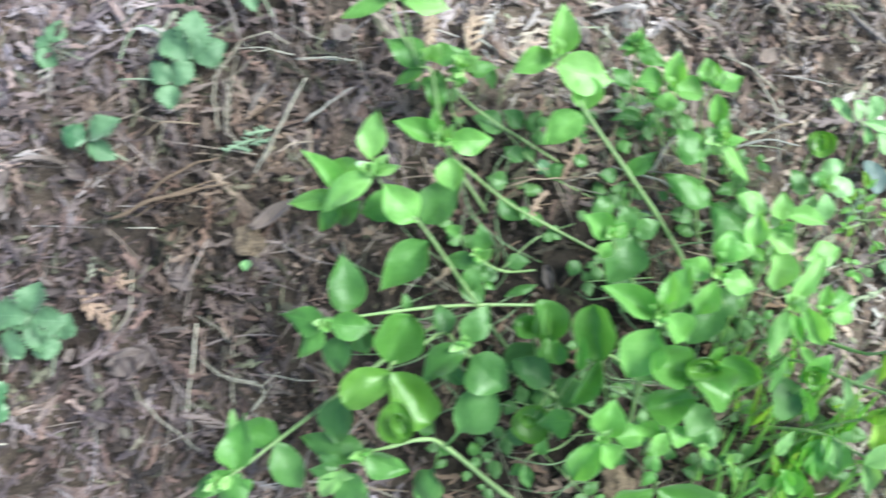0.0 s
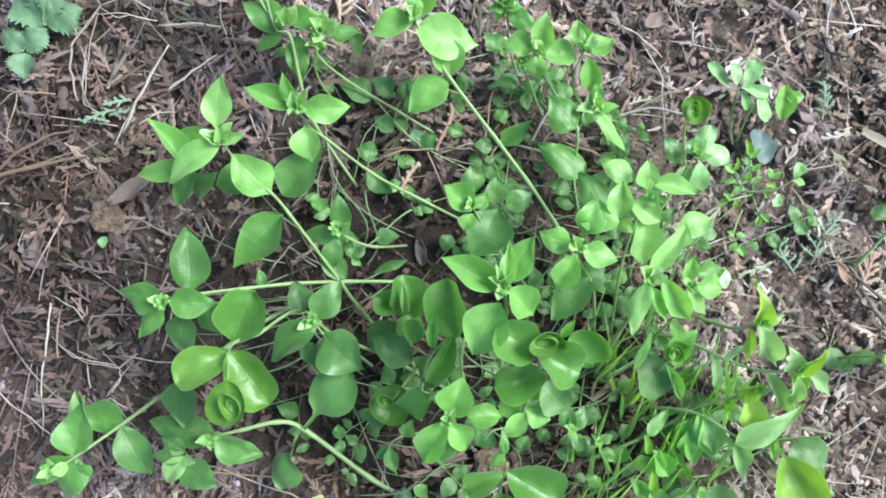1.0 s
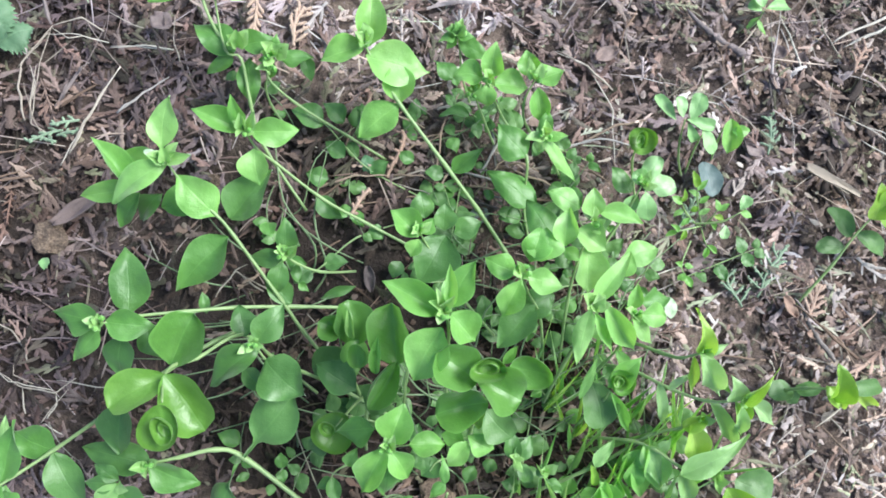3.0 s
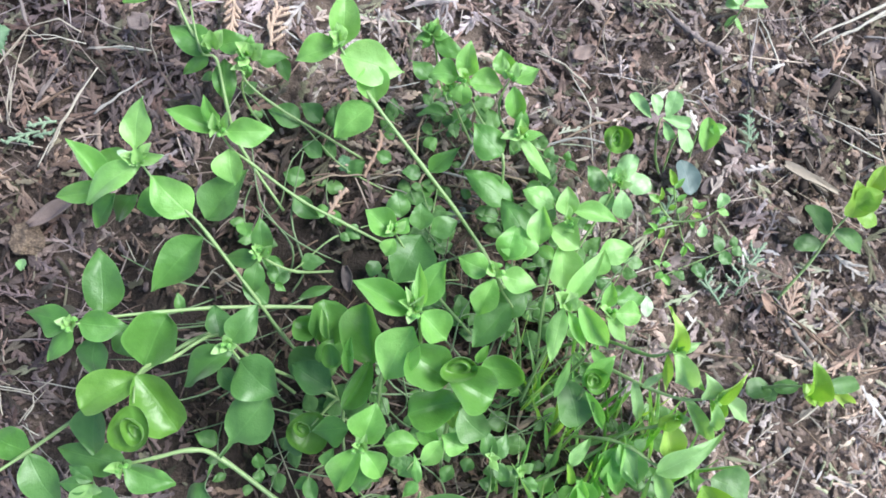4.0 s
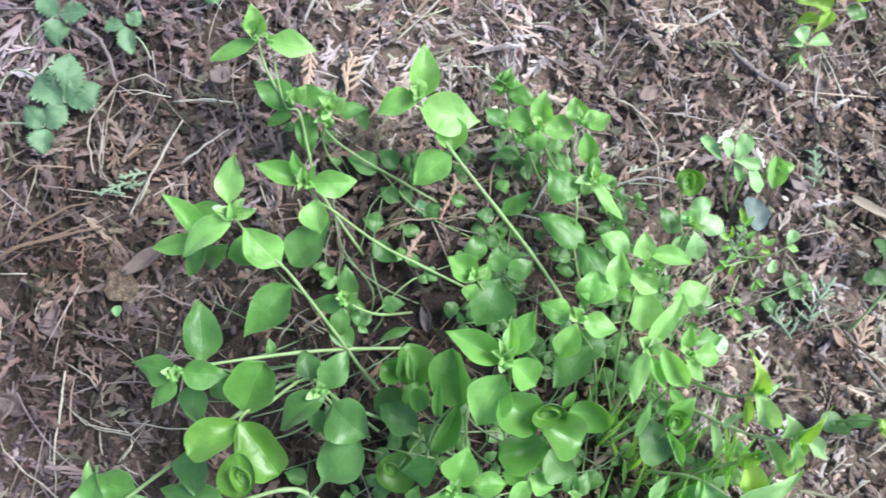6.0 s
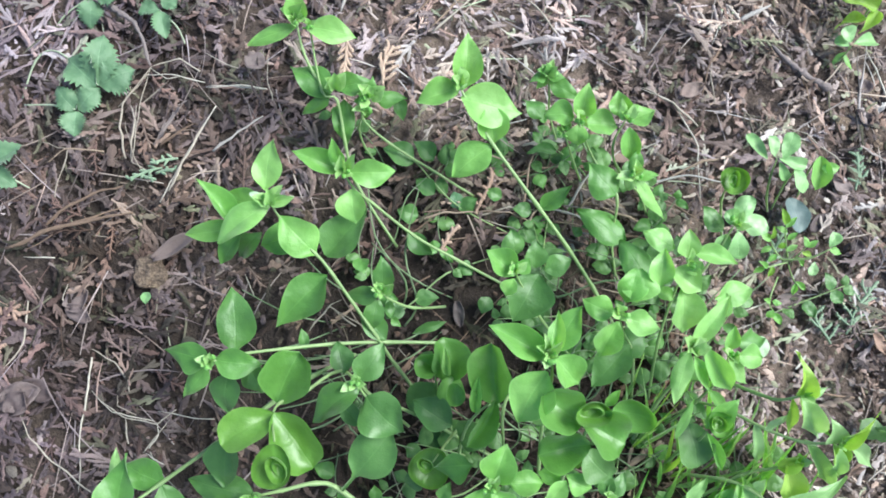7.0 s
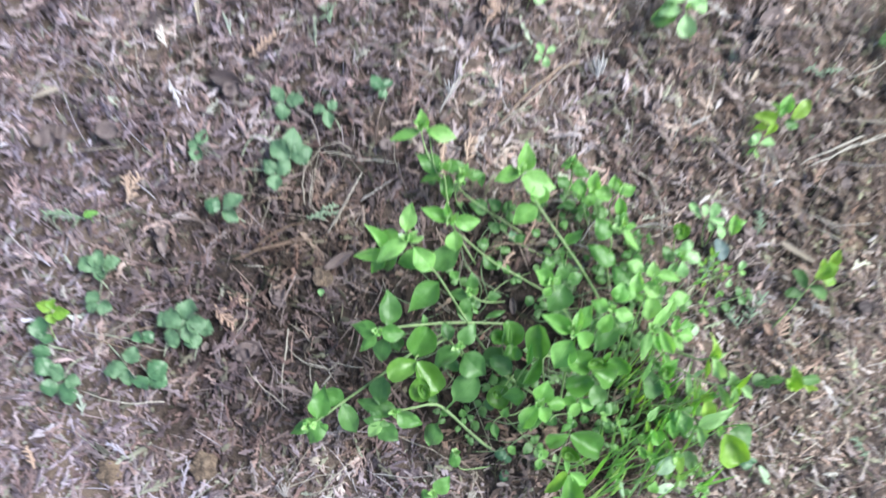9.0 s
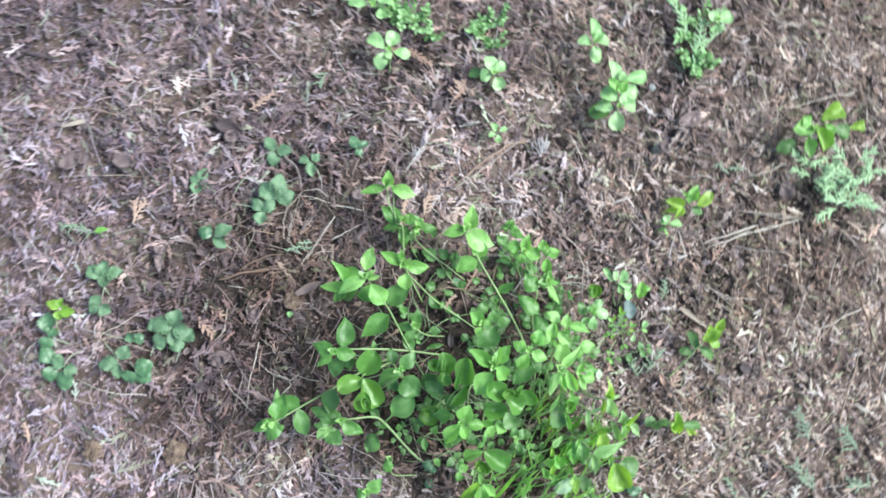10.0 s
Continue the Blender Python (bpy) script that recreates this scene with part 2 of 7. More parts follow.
RUST = earthy("rusty_spray", [(0.2, (0.25, 0.16, 0.125)), (0.5, (0.35, 0.235, 0.19)), (0.8, (0.46, 0.335, 0.275))], 200, 0.8, 1500, 0.0005, "object")
TWIGS = {
    "pale": earthy("pale_twig", [(0.2, (0.28, 0.23, 0.195)), (0.5, (0.40, 0.345, 0.30)), (0.8, (0.56, 0.505, 0.45))], 150, 0.7, 1500, 0.0005, "object"),
    "brown": earthy("brown_twig", [(0.2, (0.13, 0.085, 0.065)), (0.5, (0.22, 0.15, 0.115)), (0.8, (0.33, 0.245, 0.19))], 150, 0.8, 1500, 0.0006, "object"),
    "grey": earthy("grey_twig", [(0.2, (0.17, 0.14, 0.135)), (0.5, (0.27, 0.235, 0.23)), (0.8, (0.42, 0.38, 0.37))], 150, 0.85, 1500, 0.0006, "object"),
    "lilac": earthy("lilac_twig", [(0.2, (0.17, 0.135, 0.135)), (0.5, (0.29, 0.24, 0.245)), (0.8, (0.46, 0.405, 0.41))], 200, 0.9, 1500, 0.0008, "object"),
}
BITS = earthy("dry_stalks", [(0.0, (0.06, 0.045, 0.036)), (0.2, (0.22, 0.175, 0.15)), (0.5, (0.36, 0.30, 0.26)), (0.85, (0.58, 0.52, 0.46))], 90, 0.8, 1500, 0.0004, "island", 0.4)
DEAD = earthy("dead_leaf", [(0.2, (0.055, 0.040, 0.043)), (0.5, (0.115, 0.085, 0.088)), (0.8, (0.22, 0.168, 0.165))], 120, 0.5, 900, 0.0006, "object")
FADED = earthy("faded_leaf", [(0.2, (0.13, 0.092, 0.086)), (0.5, (0.20, 0.145, 0.135)), (0.8, (0.29, 0.215, 0.20))], 160, 0.7, 1200, 0.0006, "object")
STONE = earthy("stone_chip", [(0.2, (0.20, 0.20, 0.205)), (0.5, (0.30, 0.305, 0.31)), (0.8, (0.42, 0.43, 0.435))], 200, 0.7, 1500, 0.0004, "object")
CLOD = earthy("clod", [(0.36, (0.06, 0.043, 0.036)), (0.5, (0.15, 0.106, 0.082)), (0.64, (0.28, 0.205, 0.155))], 150, 0.95, 900, 0.002, "none")
BARK = earthy("dark_bark", [(0.2, (0.030, 0.022, 0.020)), (0.5, (0.060, 0.044, 0.040)), (0.8, (0.115, 0.086, 0.078))], 150, 0.75, 1100, 0.0012, "object")
STRAW = earthy("straw", [(0.2, (0.22, 0.175, 0.145)), (0.5, (0.30, 0.245, 0.205)), (0.8, (0.40, 0.335, 0.285))], 200, 0.8, 1500, 0.0005, "object")
TUFT = earthy("tuft", [(0.2, (0.30, 0.26, 0.26)), (0.5, (0.42, 0.38, 0.38)), (0.8, (0.58, 0.54, 0.54))], 200, 0.8, 1500, 0.0004, "object")


# ---- ground ----
def relief(x, y):
    """Height of the soil: lumps a hand wide and finer crumbs."""
    fade = min(1.0, max(0.0, (1.3 - max(abs(x), abs(y))) / 0.5))
    return fade * (0.010 * noise.noise((x * 7, y * 7, 3.1)) + 0.0078 * noise.noise((x * 21, y * 21, 8.4)) + 0.0044 * noise.noise((x * 60, y * 60, 1.7))
            + 0.0015 * noise.noise((x * 150, y * 150, 5.2))) - 0.004


def mesh_object(name, verts, faces, mat, parent=None, smooth=False):
    me = bpy.data.meshes.new(name)
    me.from_pydata(verts, [], faces)
    me.materials.append(mat)
    if smooth:
        me.shade_smooth()
    ob = new(name, me)
    ob.parent = parent
    return ob


near = np.arange(-0.62, 0.68, 0.0055)
far = 0.7 * 1.35 ** np.arange(0, 16)
GX = np.concatenate((-far[::-1], near, far))
GY = GX
gverts = []
for gy in GY:
    for gx in GX:
        gverts.append((gx, gy, relief(gx, gy) if abs(gx) < 3 and abs(gy) < 3 else -0.004))
n_gx = len(GX)
gfaces = [(j * n_gx + i, j * n_gx + i + 1, (j + 1) * n_gx + i + 1, (j + 1) * n_gx + i) for j in range(len(GY) - 1) for i in range(n_gx - 1)]
ground = tagged(mesh_object("ground", gverts, gfaces, SOIL, None, True), "brown crumbly soil under dry conifer litter", "ground", kind="structure")
del gverts, gfaces

rng = np.random.default_rng(7)


def strips(start, heading, length, width, bend, lift, sag, rings=4, ridge=1.1, jag=0.0, bead=0.0, tip=0.2):
    """Thin tapering strips with a raised spine, all in one go: arrays of vertices and faces."""
    n = len(heading)
    s = np.linspace(0, 1, rings)
    ang = heading[:, None] + bend[:, None] * s[None, :]
    step = length[:, None] / (rings - 1)
    dx, dy = -np.sin(ang) * step, np.cos(ang) * step
    px = start[:, 0, None] + np.cumsum(dx, 1) - dx[:, :1]
    py = start[:, 1, None] + np.cumsum(dy, 1) - dy[:, :1]
    pz = start[:, 2, None] + lift[:, None] * s[None, :] - sag[:, None] * s[None, :] ** 2
    w = width[:, None] * np.interp(s, (0, 0.3, 0.7, 1), (0.7, 1.0, 0.5 + 0.5 * tip + 0.2, tip))[None, :] * (1 + jag * rng.uniform(-1, 1, (n, rings))) * (1 + bead * (-1.0) ** np.arange(rings))[None, :] * 0.5
    nx, ny = np.cos(ang), np.sin(ang)
    left = np.stack((px - nx * w, py - ny * w, pz), -1)
    right = np.stack((px + nx * w, py + ny * w, pz), -1)
    top = np.stack((px, py, pz + w * ridge), -1)
    verts = np.stack((left, top, right), 2).reshape(-1, 3)
    base = (np.arange(n) * rings * 3)[:, None, None]
    ring = (np.arange(rings - 1) * 3)[None, :, None]
    a = base + ring
    quads = np.concatenate([np.concatenate((a + k, a + k + 1, a + k + 4, a + k + 3), -1)[:, :, None, :] for k in (0, 1)], 2).reshape(-1, 4)
    ends = np.stack((base[:, 0, 0] + rings * 3 - 3, base[:, 0, 0] + rings * 3 - 2, base[:, 0, 0] + rings * 3 - 1), -1)
    return verts, quads, ends, np.stack((px, py, pz), -1), ang


def joined(name, packs, mat, parent=None):
    verts, quads, off = [], [], 0
    for v, q, *_ in packs:
        verts.append(v)
        quads.append(q + off)
        off += len(v)
    verts, quads = np.concatenate(verts), np.concatenate(quads)
    me = bpy.data.meshes.new(name)
    me.vertices.add(len(verts))
    me.vertices.foreach_set("co", verts.astype(np.float32).ravel())
    me.loops.add(quads.size)
    me.loops.foreach_set("vertex_index", quads.astype(np.int32).ravel())
    me.polygons.add(len(quads))
    me.polygons.foreach_set("loop_start", (np.arange(len(quads)) * 4).astype(np.int32))
    me.update(calc_edges=True)
    me.validate()
    me.materials.append(mat)
    ob = new(name, me)
    ob.parent = parent
    return ob


def heights(xy):
    return np.array([relief(x, y) for x, y in xy])


NEAR = ((-0.5, 0.57), (-0.27, 0.47))
WIDE = ((-0.9, 0.95), (-0.7, 0.8))


def strewn_over(n, area, favour=None):
    """Random spots in an area; favour tells from 0 to 1 how many of them stay."""
    spots = np.stack((rng.uniform(*area[0], n), rng.uniform(*area[1], n)), -1)
    return spots if favour is None else spots[rng.random(n) < favour(spots[:, 0], spots[:, 1])]


def crumbly(x, y):
    """The loose, chippy side of the place, with a ragged border."""
    return np.clip(0.5 + 5 * (x - 0.19 + 0.35 * (0.02 - y) * (y < 0.02) + 0.03 * np.sin(31 * y) + 0.02 * np.sin(57 * y + 40 * x)), 0, 1) * np.clip(1 - (y - 0.13) * 9, 0.15, 1)


def rotted(x, y):
    """How much whole litter lies there: less on the darkened humus under the clump."""
    return np.clip(0.3 + 1.4 * (np.hypot((x - 0.02) / 0.13, (y + 0.045) / 0.085) - 0.75), 0.3, 1)


def fronds(n, sizes, lift_range, area=NEAR, widths=(0.0011, 0.0021), favour=None, pairs=6):
    """Shed flat scale-leaf sprays: an axis with blunt side shoots on both sides, each spray in one piece."""
    xy = strewn_over(n, area, favour)
    n = len(xy)
    z = heights(xy) + rng.uniform(*lift_range, n)
    head, length = rng.uniform(0, 2 * np.pi, n), rng.uniform(*sizes, n)
    width, bend = rng.uniform(*widths, n), rng.normal(0, 0.45, n)
    lift, sag = rng.normal(0, 0.2, n) * length, rng.uniform(0, 0.14, n) * length
    rings = 7
    verts, quads, _, path, ang = strips(np.column_stack((xy, z)), head, length, width, bend, lift, sag, rings, 0.45, 0.2, 0.22, 0.6)
    all_verts, all_quads, off = [verts], [quads], len(verts)
    first = rng.integers(0, 2, n)
    roll = rng.normal(0, 0.35, n)
    for k in range(pairs):
        keep = rng.random(n) < 0.8
        ring = np.full(n, 1 + k * (rings - 2) // pairs)
        side = np.where((k + first) % 2 == 0, 1.0, -1.0)
        at = path[np.arange(n), ring]
        a = ang[np.arange(n), ring] + side * rng.uniform(0.45, 0.85, n)
        reach = length * rng.uniform(0.22, 0.46, n) * (1 - 0.09 * k)
        v, q, *_ = strips(at[keep], a[keep], reach[keep], width[keep] * rng.uniform(0.75, 1.0, keep.sum()), -side[keep] * 0.35, (lift * 0.3 + side * roll * reach)[keep], sag[keep] * 0.3, 4, 0.45, 0.2, 0.15, 0.55)
        m = int(keep.sum())
        base = off + np.arange(m) * 12
        joint = np.stack((np.nonzero(keep)[0] * rings * 3 + ring[keep] * 3 + 1, base, base + 1, base + 2), -1)
        all_verts.append(v)
        all_quads += [q + off, joint]
        off += len(v)
    return [(np.concatenate(all_verts), np.concatenate(all_quads))]


def stalks(n, sizes, widths, lift_range, ridge=0.9, jag=0.15, rings=4, curve=0.5, area=NEAR, favour=None, tip=0.2):
    xy = strewn_over(n, area, favour)
    n = len(xy)
    z = heights(xy) + rng.uniform(*lift_range, n)
    length = rng.uniform(*sizes, n)
    return [strips(np.column_stack((xy, z)), rng.uniform(0, 2 * np.pi, n), length, rng.uniform(*widths, n), rng.normal(0, curve, n), rng.normal(0, 0.12, n) * length, rng.uniform(0, 0.1, n) * length, rings, ridge, jag, 0.0, tip)]


litter = joined("leaf_litter", fronds(21000, (0.008, 0.019), (-0.001, 0.008), favour=lambda x, y: (1 - 0.55 * crumbly(x, y)) * rotted(x, y)) + fronds(1500, (0.018, 0.032), (0.003, 0.008), widths=(0.0013, 0.0023), favour=lambda x, y: (1 - 0.7 * crumbly(x, y)) * rotted(x, y))
                + stalks(2600, (0.008, 0.03), (0.0005, 0.0011), (0.0, 0.008), curve=0.25) + stalks(1100, (0.005, 0.012), (0.0022, 0.0045), (0.001, 0.006), 0.25, 0.5, 6, 0.4, tip=0.6)
                + stalks(9000, (0.006, 0.02), (0.0009, 0.0019), (0.0, 0.006), 0.5, 0.4, 5, 0.5, WIDE, tip=0.5), LITTER)
tagged(litter, "matted brown shed conifer sprays covering the soil", "leaf litter", kind="stuff")
crumbs = joined("litter_crumbs", stalks(25920, (0.0015, 0.005), (0.0009, 0.0023), (-0.001, 0.005), 0.5, 0.6, tip=0.6)
                + stalks(30000, (0.002, 0.0075), (0.0009, 0.0024), (0.0, 0.009), 0.5, 0.9, 5, 0.6, favour=crumbly, tip=0.5), LITTER)
tagged(crumbs, "small brown crumbs of bark and broken needles", "leaf litter", kind="stuff")
bleached = joined("bleached_sprays", fronds(560, (0.011, 0.026), (0.005, 0.010), widths=(0.0012, 0.0022), favour=rotted), BITS)
tagged(bleached, "bleached tan dead conifer sprays on the litter", "dry sprays", kind="stuff")
stalk_bits = joined("dry_grass_bits", stalks(1500, (0.012, 0.04), (0.0004, 0.0009), (0.003, 0.010), 0.9, 0.2, 6, 0.3) + stalks(200, (0.035, 0.075), (0.0004, 0.0008), (0.005, 0.011), 0.9, 0.2, 9, 0.35), BITS)
chips = joined("bleached_chips", stalks(3400, (0.003, 0.010), (0.0007, 0.0019), (0.002, 0.008), 0.5, 0.9, 5, 0.5, favour=lambda x, y: crumbly(x, y) * (0.55 + 0.45 * (y < 0.03)), tip=0.6), BITS)
tagged(chips, "bleached broken chips of dead conifer sprays", "dry chips", kind="stuff")
tagged(stalk_bits, "thin pale dry stalks strewn over the litter", "dry stalks", kind="stuff")


# ---- builders for plants ----
def leaf_shape(name, a, b, fold=0.12, droop=0.1, cup=0.0, wave=0.02, turn=0.0, teeth=0, mat=None, neck=0.09, seed=0, petiole=0.0, twist=0.0, point=0.0):
    """A unit leaf: base at the origin, tip at y = 1, one wide, upper side to +z."""
    rows, cols = (21 if teeth else 16), 8
    peak = (a / (a + b)) ** a * (b / (a + b)) ** b
    r = random.Random(seed)
    ph = r.uniform(0, 6)
    lean = r.uniform(-0.12, 0.12)
    verts, uvs, faces = [], [], []
    for i in range(rows + 1):
        s = i / rows
        q = max(0.0, (s - petiole) / (1 - petiole))
        body = min(q, 1 - point)
        half = 0.5 * (max(body, 1e-4) ** a) * (max(1 - body, 0.0) ** b) / peak
        if point and q > 1 - point:
            half *= max(0.0, (1 - q) / point) ** 1.15
        half = max(half, neck * 0.5 if s < 0.3 else 0.006)
        for j in range(cols + 1):
            u = 2 * j / cols - 1
            wide = half * (1 + lean * (1 if u > 0 else -1) * 4 * s * (1 - s))
            x = wide * u * (1 + 0.05 * math.sin(10 * s + ph + 2 * u) * abs(u))
            if teeth and 0.15 < s < 0.99:
                x *= 1 + (0.12 if i % 2 else -0.2) * abs(u) ** 4
            z = fold * (math.sqrt(u * u + 0.05) - 0.22) * half + cup * (u * half * 2) ** 2
            z += cup * 0.8 * (s - 0.45) ** 2 - (droop * (s - 0.35) ** 2 if s > 0.35 else droop * 0.4 * (0.35 - s) ** 2)
            z += wave * math.sin(6 * s + ph + (1.1 if u > 0 else -0.9)) * u * u + 0.02 * math.sin(9 * s + 2.6 * u + 2 * ph) * half * 2 + 0.008 * math.sin(17 * s - 5 * u + ph)
            if teeth:
                z += 0.16 * half * abs(u) * (1 - 0.4 * abs(u)) * math.sin((s - 0.28 * abs(u)) * 46)
            spin = twist * (s - 0.25)
            x, z = x * math.cos(spin) - z * math.sin(spin), x * math.sin(spin) + z * math.cos(spin)
            x += turn * (s - s * s)
            verts.append((x, s, z + droop * 0.42 * s))
            uvs.append((u * 0.5 + 0.5, s))
    for i in range(rows):
        for j in range(cols):
            k = i * (cols + 1) + j
            faces.append((k, k + 1, k + cols + 2, k + cols + 1))
    me = bpy.data.meshes.new(name)
    me.from_pydata(verts, [], faces)
    layer = me.uv_layers.new(name="UVMap")
    for loop in me.loops:
        layer.data[loop.index].uv = uvs[loop.vertex_index]
    me.materials.append(mat)
    me.shade_smooth()
    return me


def sheet(name, grid, mat):
    """A mesh from rows of points, with its own map across and along."""
    rows, cols = len(grid), len(grid[0])
    me = bpy.data.meshes.new(name)
    me.from_pydata([p for row in grid for p in row], [], [(i * cols + j, i * cols + j + 1, (i + 1) * cols + j + 1, (i + 1) * cols + j) for i in range(rows - 1) for j in range(cols - 1)])
    layer = me.uv_layers.new(name="UVMap")
    for loop in me.loops:
        layer.data[loop.index].uv = ((loop.vertex_index % cols) / (cols - 1), loop.vertex_index // cols / (rows - 1))
    me.materials.append(mat)
    me.shade_smooth()
    return me


def bowl_shape(seed, mat=GLOSSY):
    """A round leaf drawn up into a bowl, its rim turning in."""
    grid = []
    for i in range(9):
        r = i / 8
        row = []
        for j in range(25):
            a = 2 * math.pi * j / 24
            edge = r * (1 - 0.16 * max(0, r - 0.75) * 4 * (1 + 0.3 * math.sin(3 * a + seed))) * (1 + 0.04 * math.sin(2 * a + seed))
            row.append((0.5 * edge * math.sin(a), 0.5 - 0.5 * edge * math.cos(a), 0.24 * r ** 2.2 * (1 + 0.25 * math.cos(a + seed)) - 0.06))
        grid.append(row)
    return sheet("leaf", grid, mat)


def curl_shape(seed):
    """The heart of a shoot: a deep cupped young leaf with a second one folded inside it."""
    grid = []
    for i in range(15):
        r = i / 14
        row = []
        for j in range(25):
            a = 2 * math.pi * j / 24
            half = 0.5 + 0.5 * math.cos(a + seed * 2.1)
            rim = 0.42 * max(0.0, (r - 0.5) / 0.5) ** 1.6 * (1 + 0.3 * math.cos(a - seed))
            inner = 0.34 * math.exp(-((r - 0.42) / 0.13) ** 2) * half ** 0.7
            out = r * (1 - 0.2 * max(0.0, r - 0.8) * 5 * (0.4 + 0.6 * half)) * (1 + 0.1 * math.sin(2 * a + seed) + 0.05 * math.sin(3 * a))
            row.append((0.5 * out * math.sin(a), 0.5 - 0.5 * out * math.cos(a), rim + inner - 0.12))
        grid.append(row)
    return sheet("leaf", grid, OLIVE)


def shapes(count, a, b, mat, **kw):
    made = []
    for k in range(count):
        r = random.Random(k * 17 + int(a * 100))
        more = dict(kw)
        more["fold"] = kw.get("fold", 0.2) * r.uniform(0.5, 1.4)
        more["droop"] = kw.get("droop", 0.3) * r.uniform(0.5, 1.5)
        more["turn"] = r.uniform(-0.2, 0.2)
        more["twist"] = r.uniform(-0.5, 0.5) * kw.get("twist", 1.0)
        more["cup"] = kw.get("cup", 0.0) + r.uniform(-0.28, 0.22)
        more["wave"] = kw.get("wave", 0.025) * r.uniform(0.5, 1.6)
        made.append(leaf_shape("leaf", a * r.uniform(0.92, 1.08), b * r.uniform(0.92, 1.1), mat=mat, seed=k, **more))
    return made


LEAVES = {
    "ovate": shapes(10, 0.66, 1.2, GREEN, fold=0.3, droop=0.45, wave=0.08, petiole=0.03),
    "shade_green": shapes(8, 0.62, 1.02, SHADE_GREEN, fold=0.3, droop=0.5, wave=0.09, petiole=0.03),
    "narrow": shapes(4, 0.7, 1.05, LIGHT, fold=0.35, droop=0.3),
    "light": shapes(10, 0.70, 1.06, LIGHT, fold=0.34, droop=0.5, wave=0.08, petiole=0.03),
    "mint": shapes(8, 0.70, 1.06, LIT_MINT, fold=0.34, droop=0.5, wave=0.08, petiole=0.03),
    "lance": shapes(8, 0.62, 1.5, POINTED, fold=0.6, droop=0.7, wave=0.16, twist=2.2),
    "lime_lance": shapes(6, 0.62, 1.5, LIME, fold=0.8, droop=0.8, wave=0.16, twist=2.2),
    "lime_round": shapes(2, 0.62, 0.45, YOUNG, fold=0.3, droop=0.4, cup=0.3, wave=0.1, point=0.05),
    "bud": shapes(3, 0.7, 0.95, BUD, fold=0.4, droop=0.3),
    "young": shapes(4, 0.55, 0.85, YOUNG, fold=0.4, droop=0.35),
    "broad": shapes(4, 0.54, 1.05, LIGHT, fold=0.3, droop=0.25, wave=0.08, petiole=0.03),
    "rounded": shapes(5, 0.72, 0.56, SPOON, fold=0.25, droop=0.4, wave=0.07, petiole=0.05, point=0.06),
    "stalked": shapes(4, 0.66, 0.74, SHADE_GREEN, fold=0.35, droop=0.6, wave=0.1, petiole=0.3, neck=0.07, point=0.14),
    "folded": shapes(3, 0.6, 0.66, GLOSSY, fold=1.5, droop=0.35, wave=0.05, point=0.12),
    "folded_light": shapes(3, 0.6, 0.7, LIGHT, fold=1.3, droop=0.3, wave=0.05, point=0.14),
    "round": shapes(6, 0.62, 0.45, GLOSSY, fold=0.3, droop=0.45, cup=0.35, wave=0.11, point=0.06),
    "cup": [bowl_shape(k) for k in range(3)],
    "olive_round": shapes(4, 0.62, 0.42, OLIVE, fold=0.15, droop=0.35, cup=0.3, wave=0.08, point=0.05),
    "olive_cup": [bowl_shape(5, OLIVE)],
    "lime_fold": shapes(3, 0.56, 0.62, YOUNG, fold=0.6, droop=0.5, wave=0.12),
    "curl": [curl_shape(k) for k in range(3)],
    "dark": shapes(4, 0.55, 0.5, DARK_SHADED, fold=0.15, droop=0.3),
    "spoon": shapes(4, 0.9, 0.42, SPOON, fold=0.3, droop=0.3),
    "pale": shapes(2, 0.6, 0.6, PALE, fold=0.2, droop=0.3),
    "toothed": shapes(5, 0.66, 0.9, BERRY, fold=0.5, droop=0.45, teeth=1, wave=0.09),
    "bluish": shapes(3, 0.66, 0.86, BLUISH, fold=0.4, droop=0.4, teeth=1, wave=0.07),
    "grey": shapes(1, 0.55, 0.5, GREY, fold=0.1, droop=0.15),
    # sprouts carry the clump's shade in their dark green
    "sprout": shapes(5, 0.6, 0.95, DARK_SHADED, fold=0.25, droop=0.4, wave=0.06),
}


def flower_bud_mesh():
    """A closed bud: a small drop of five folded sepals."""
    grid = []
    for i in range(7):
        v = i / 6
        r = 0.0011 * math.sin(math.pi * min(0.98, 0.12 + 0.86 * v)) ** 0.8
        grid.append([(r * (1 + 0.12 * math.cos(5 * a)) * math.cos(a), r * (1 + 0.12 * math.cos(5 * a)) * math.sin(a), 0.0034 * v) for a in (2 * math.pi * j / 15 for j in range(16))])
    return sheet("flower_bud", grid, LIGHT)


FLOWER_BUD = flower_bud_mesh()
pick = random.Random(3)


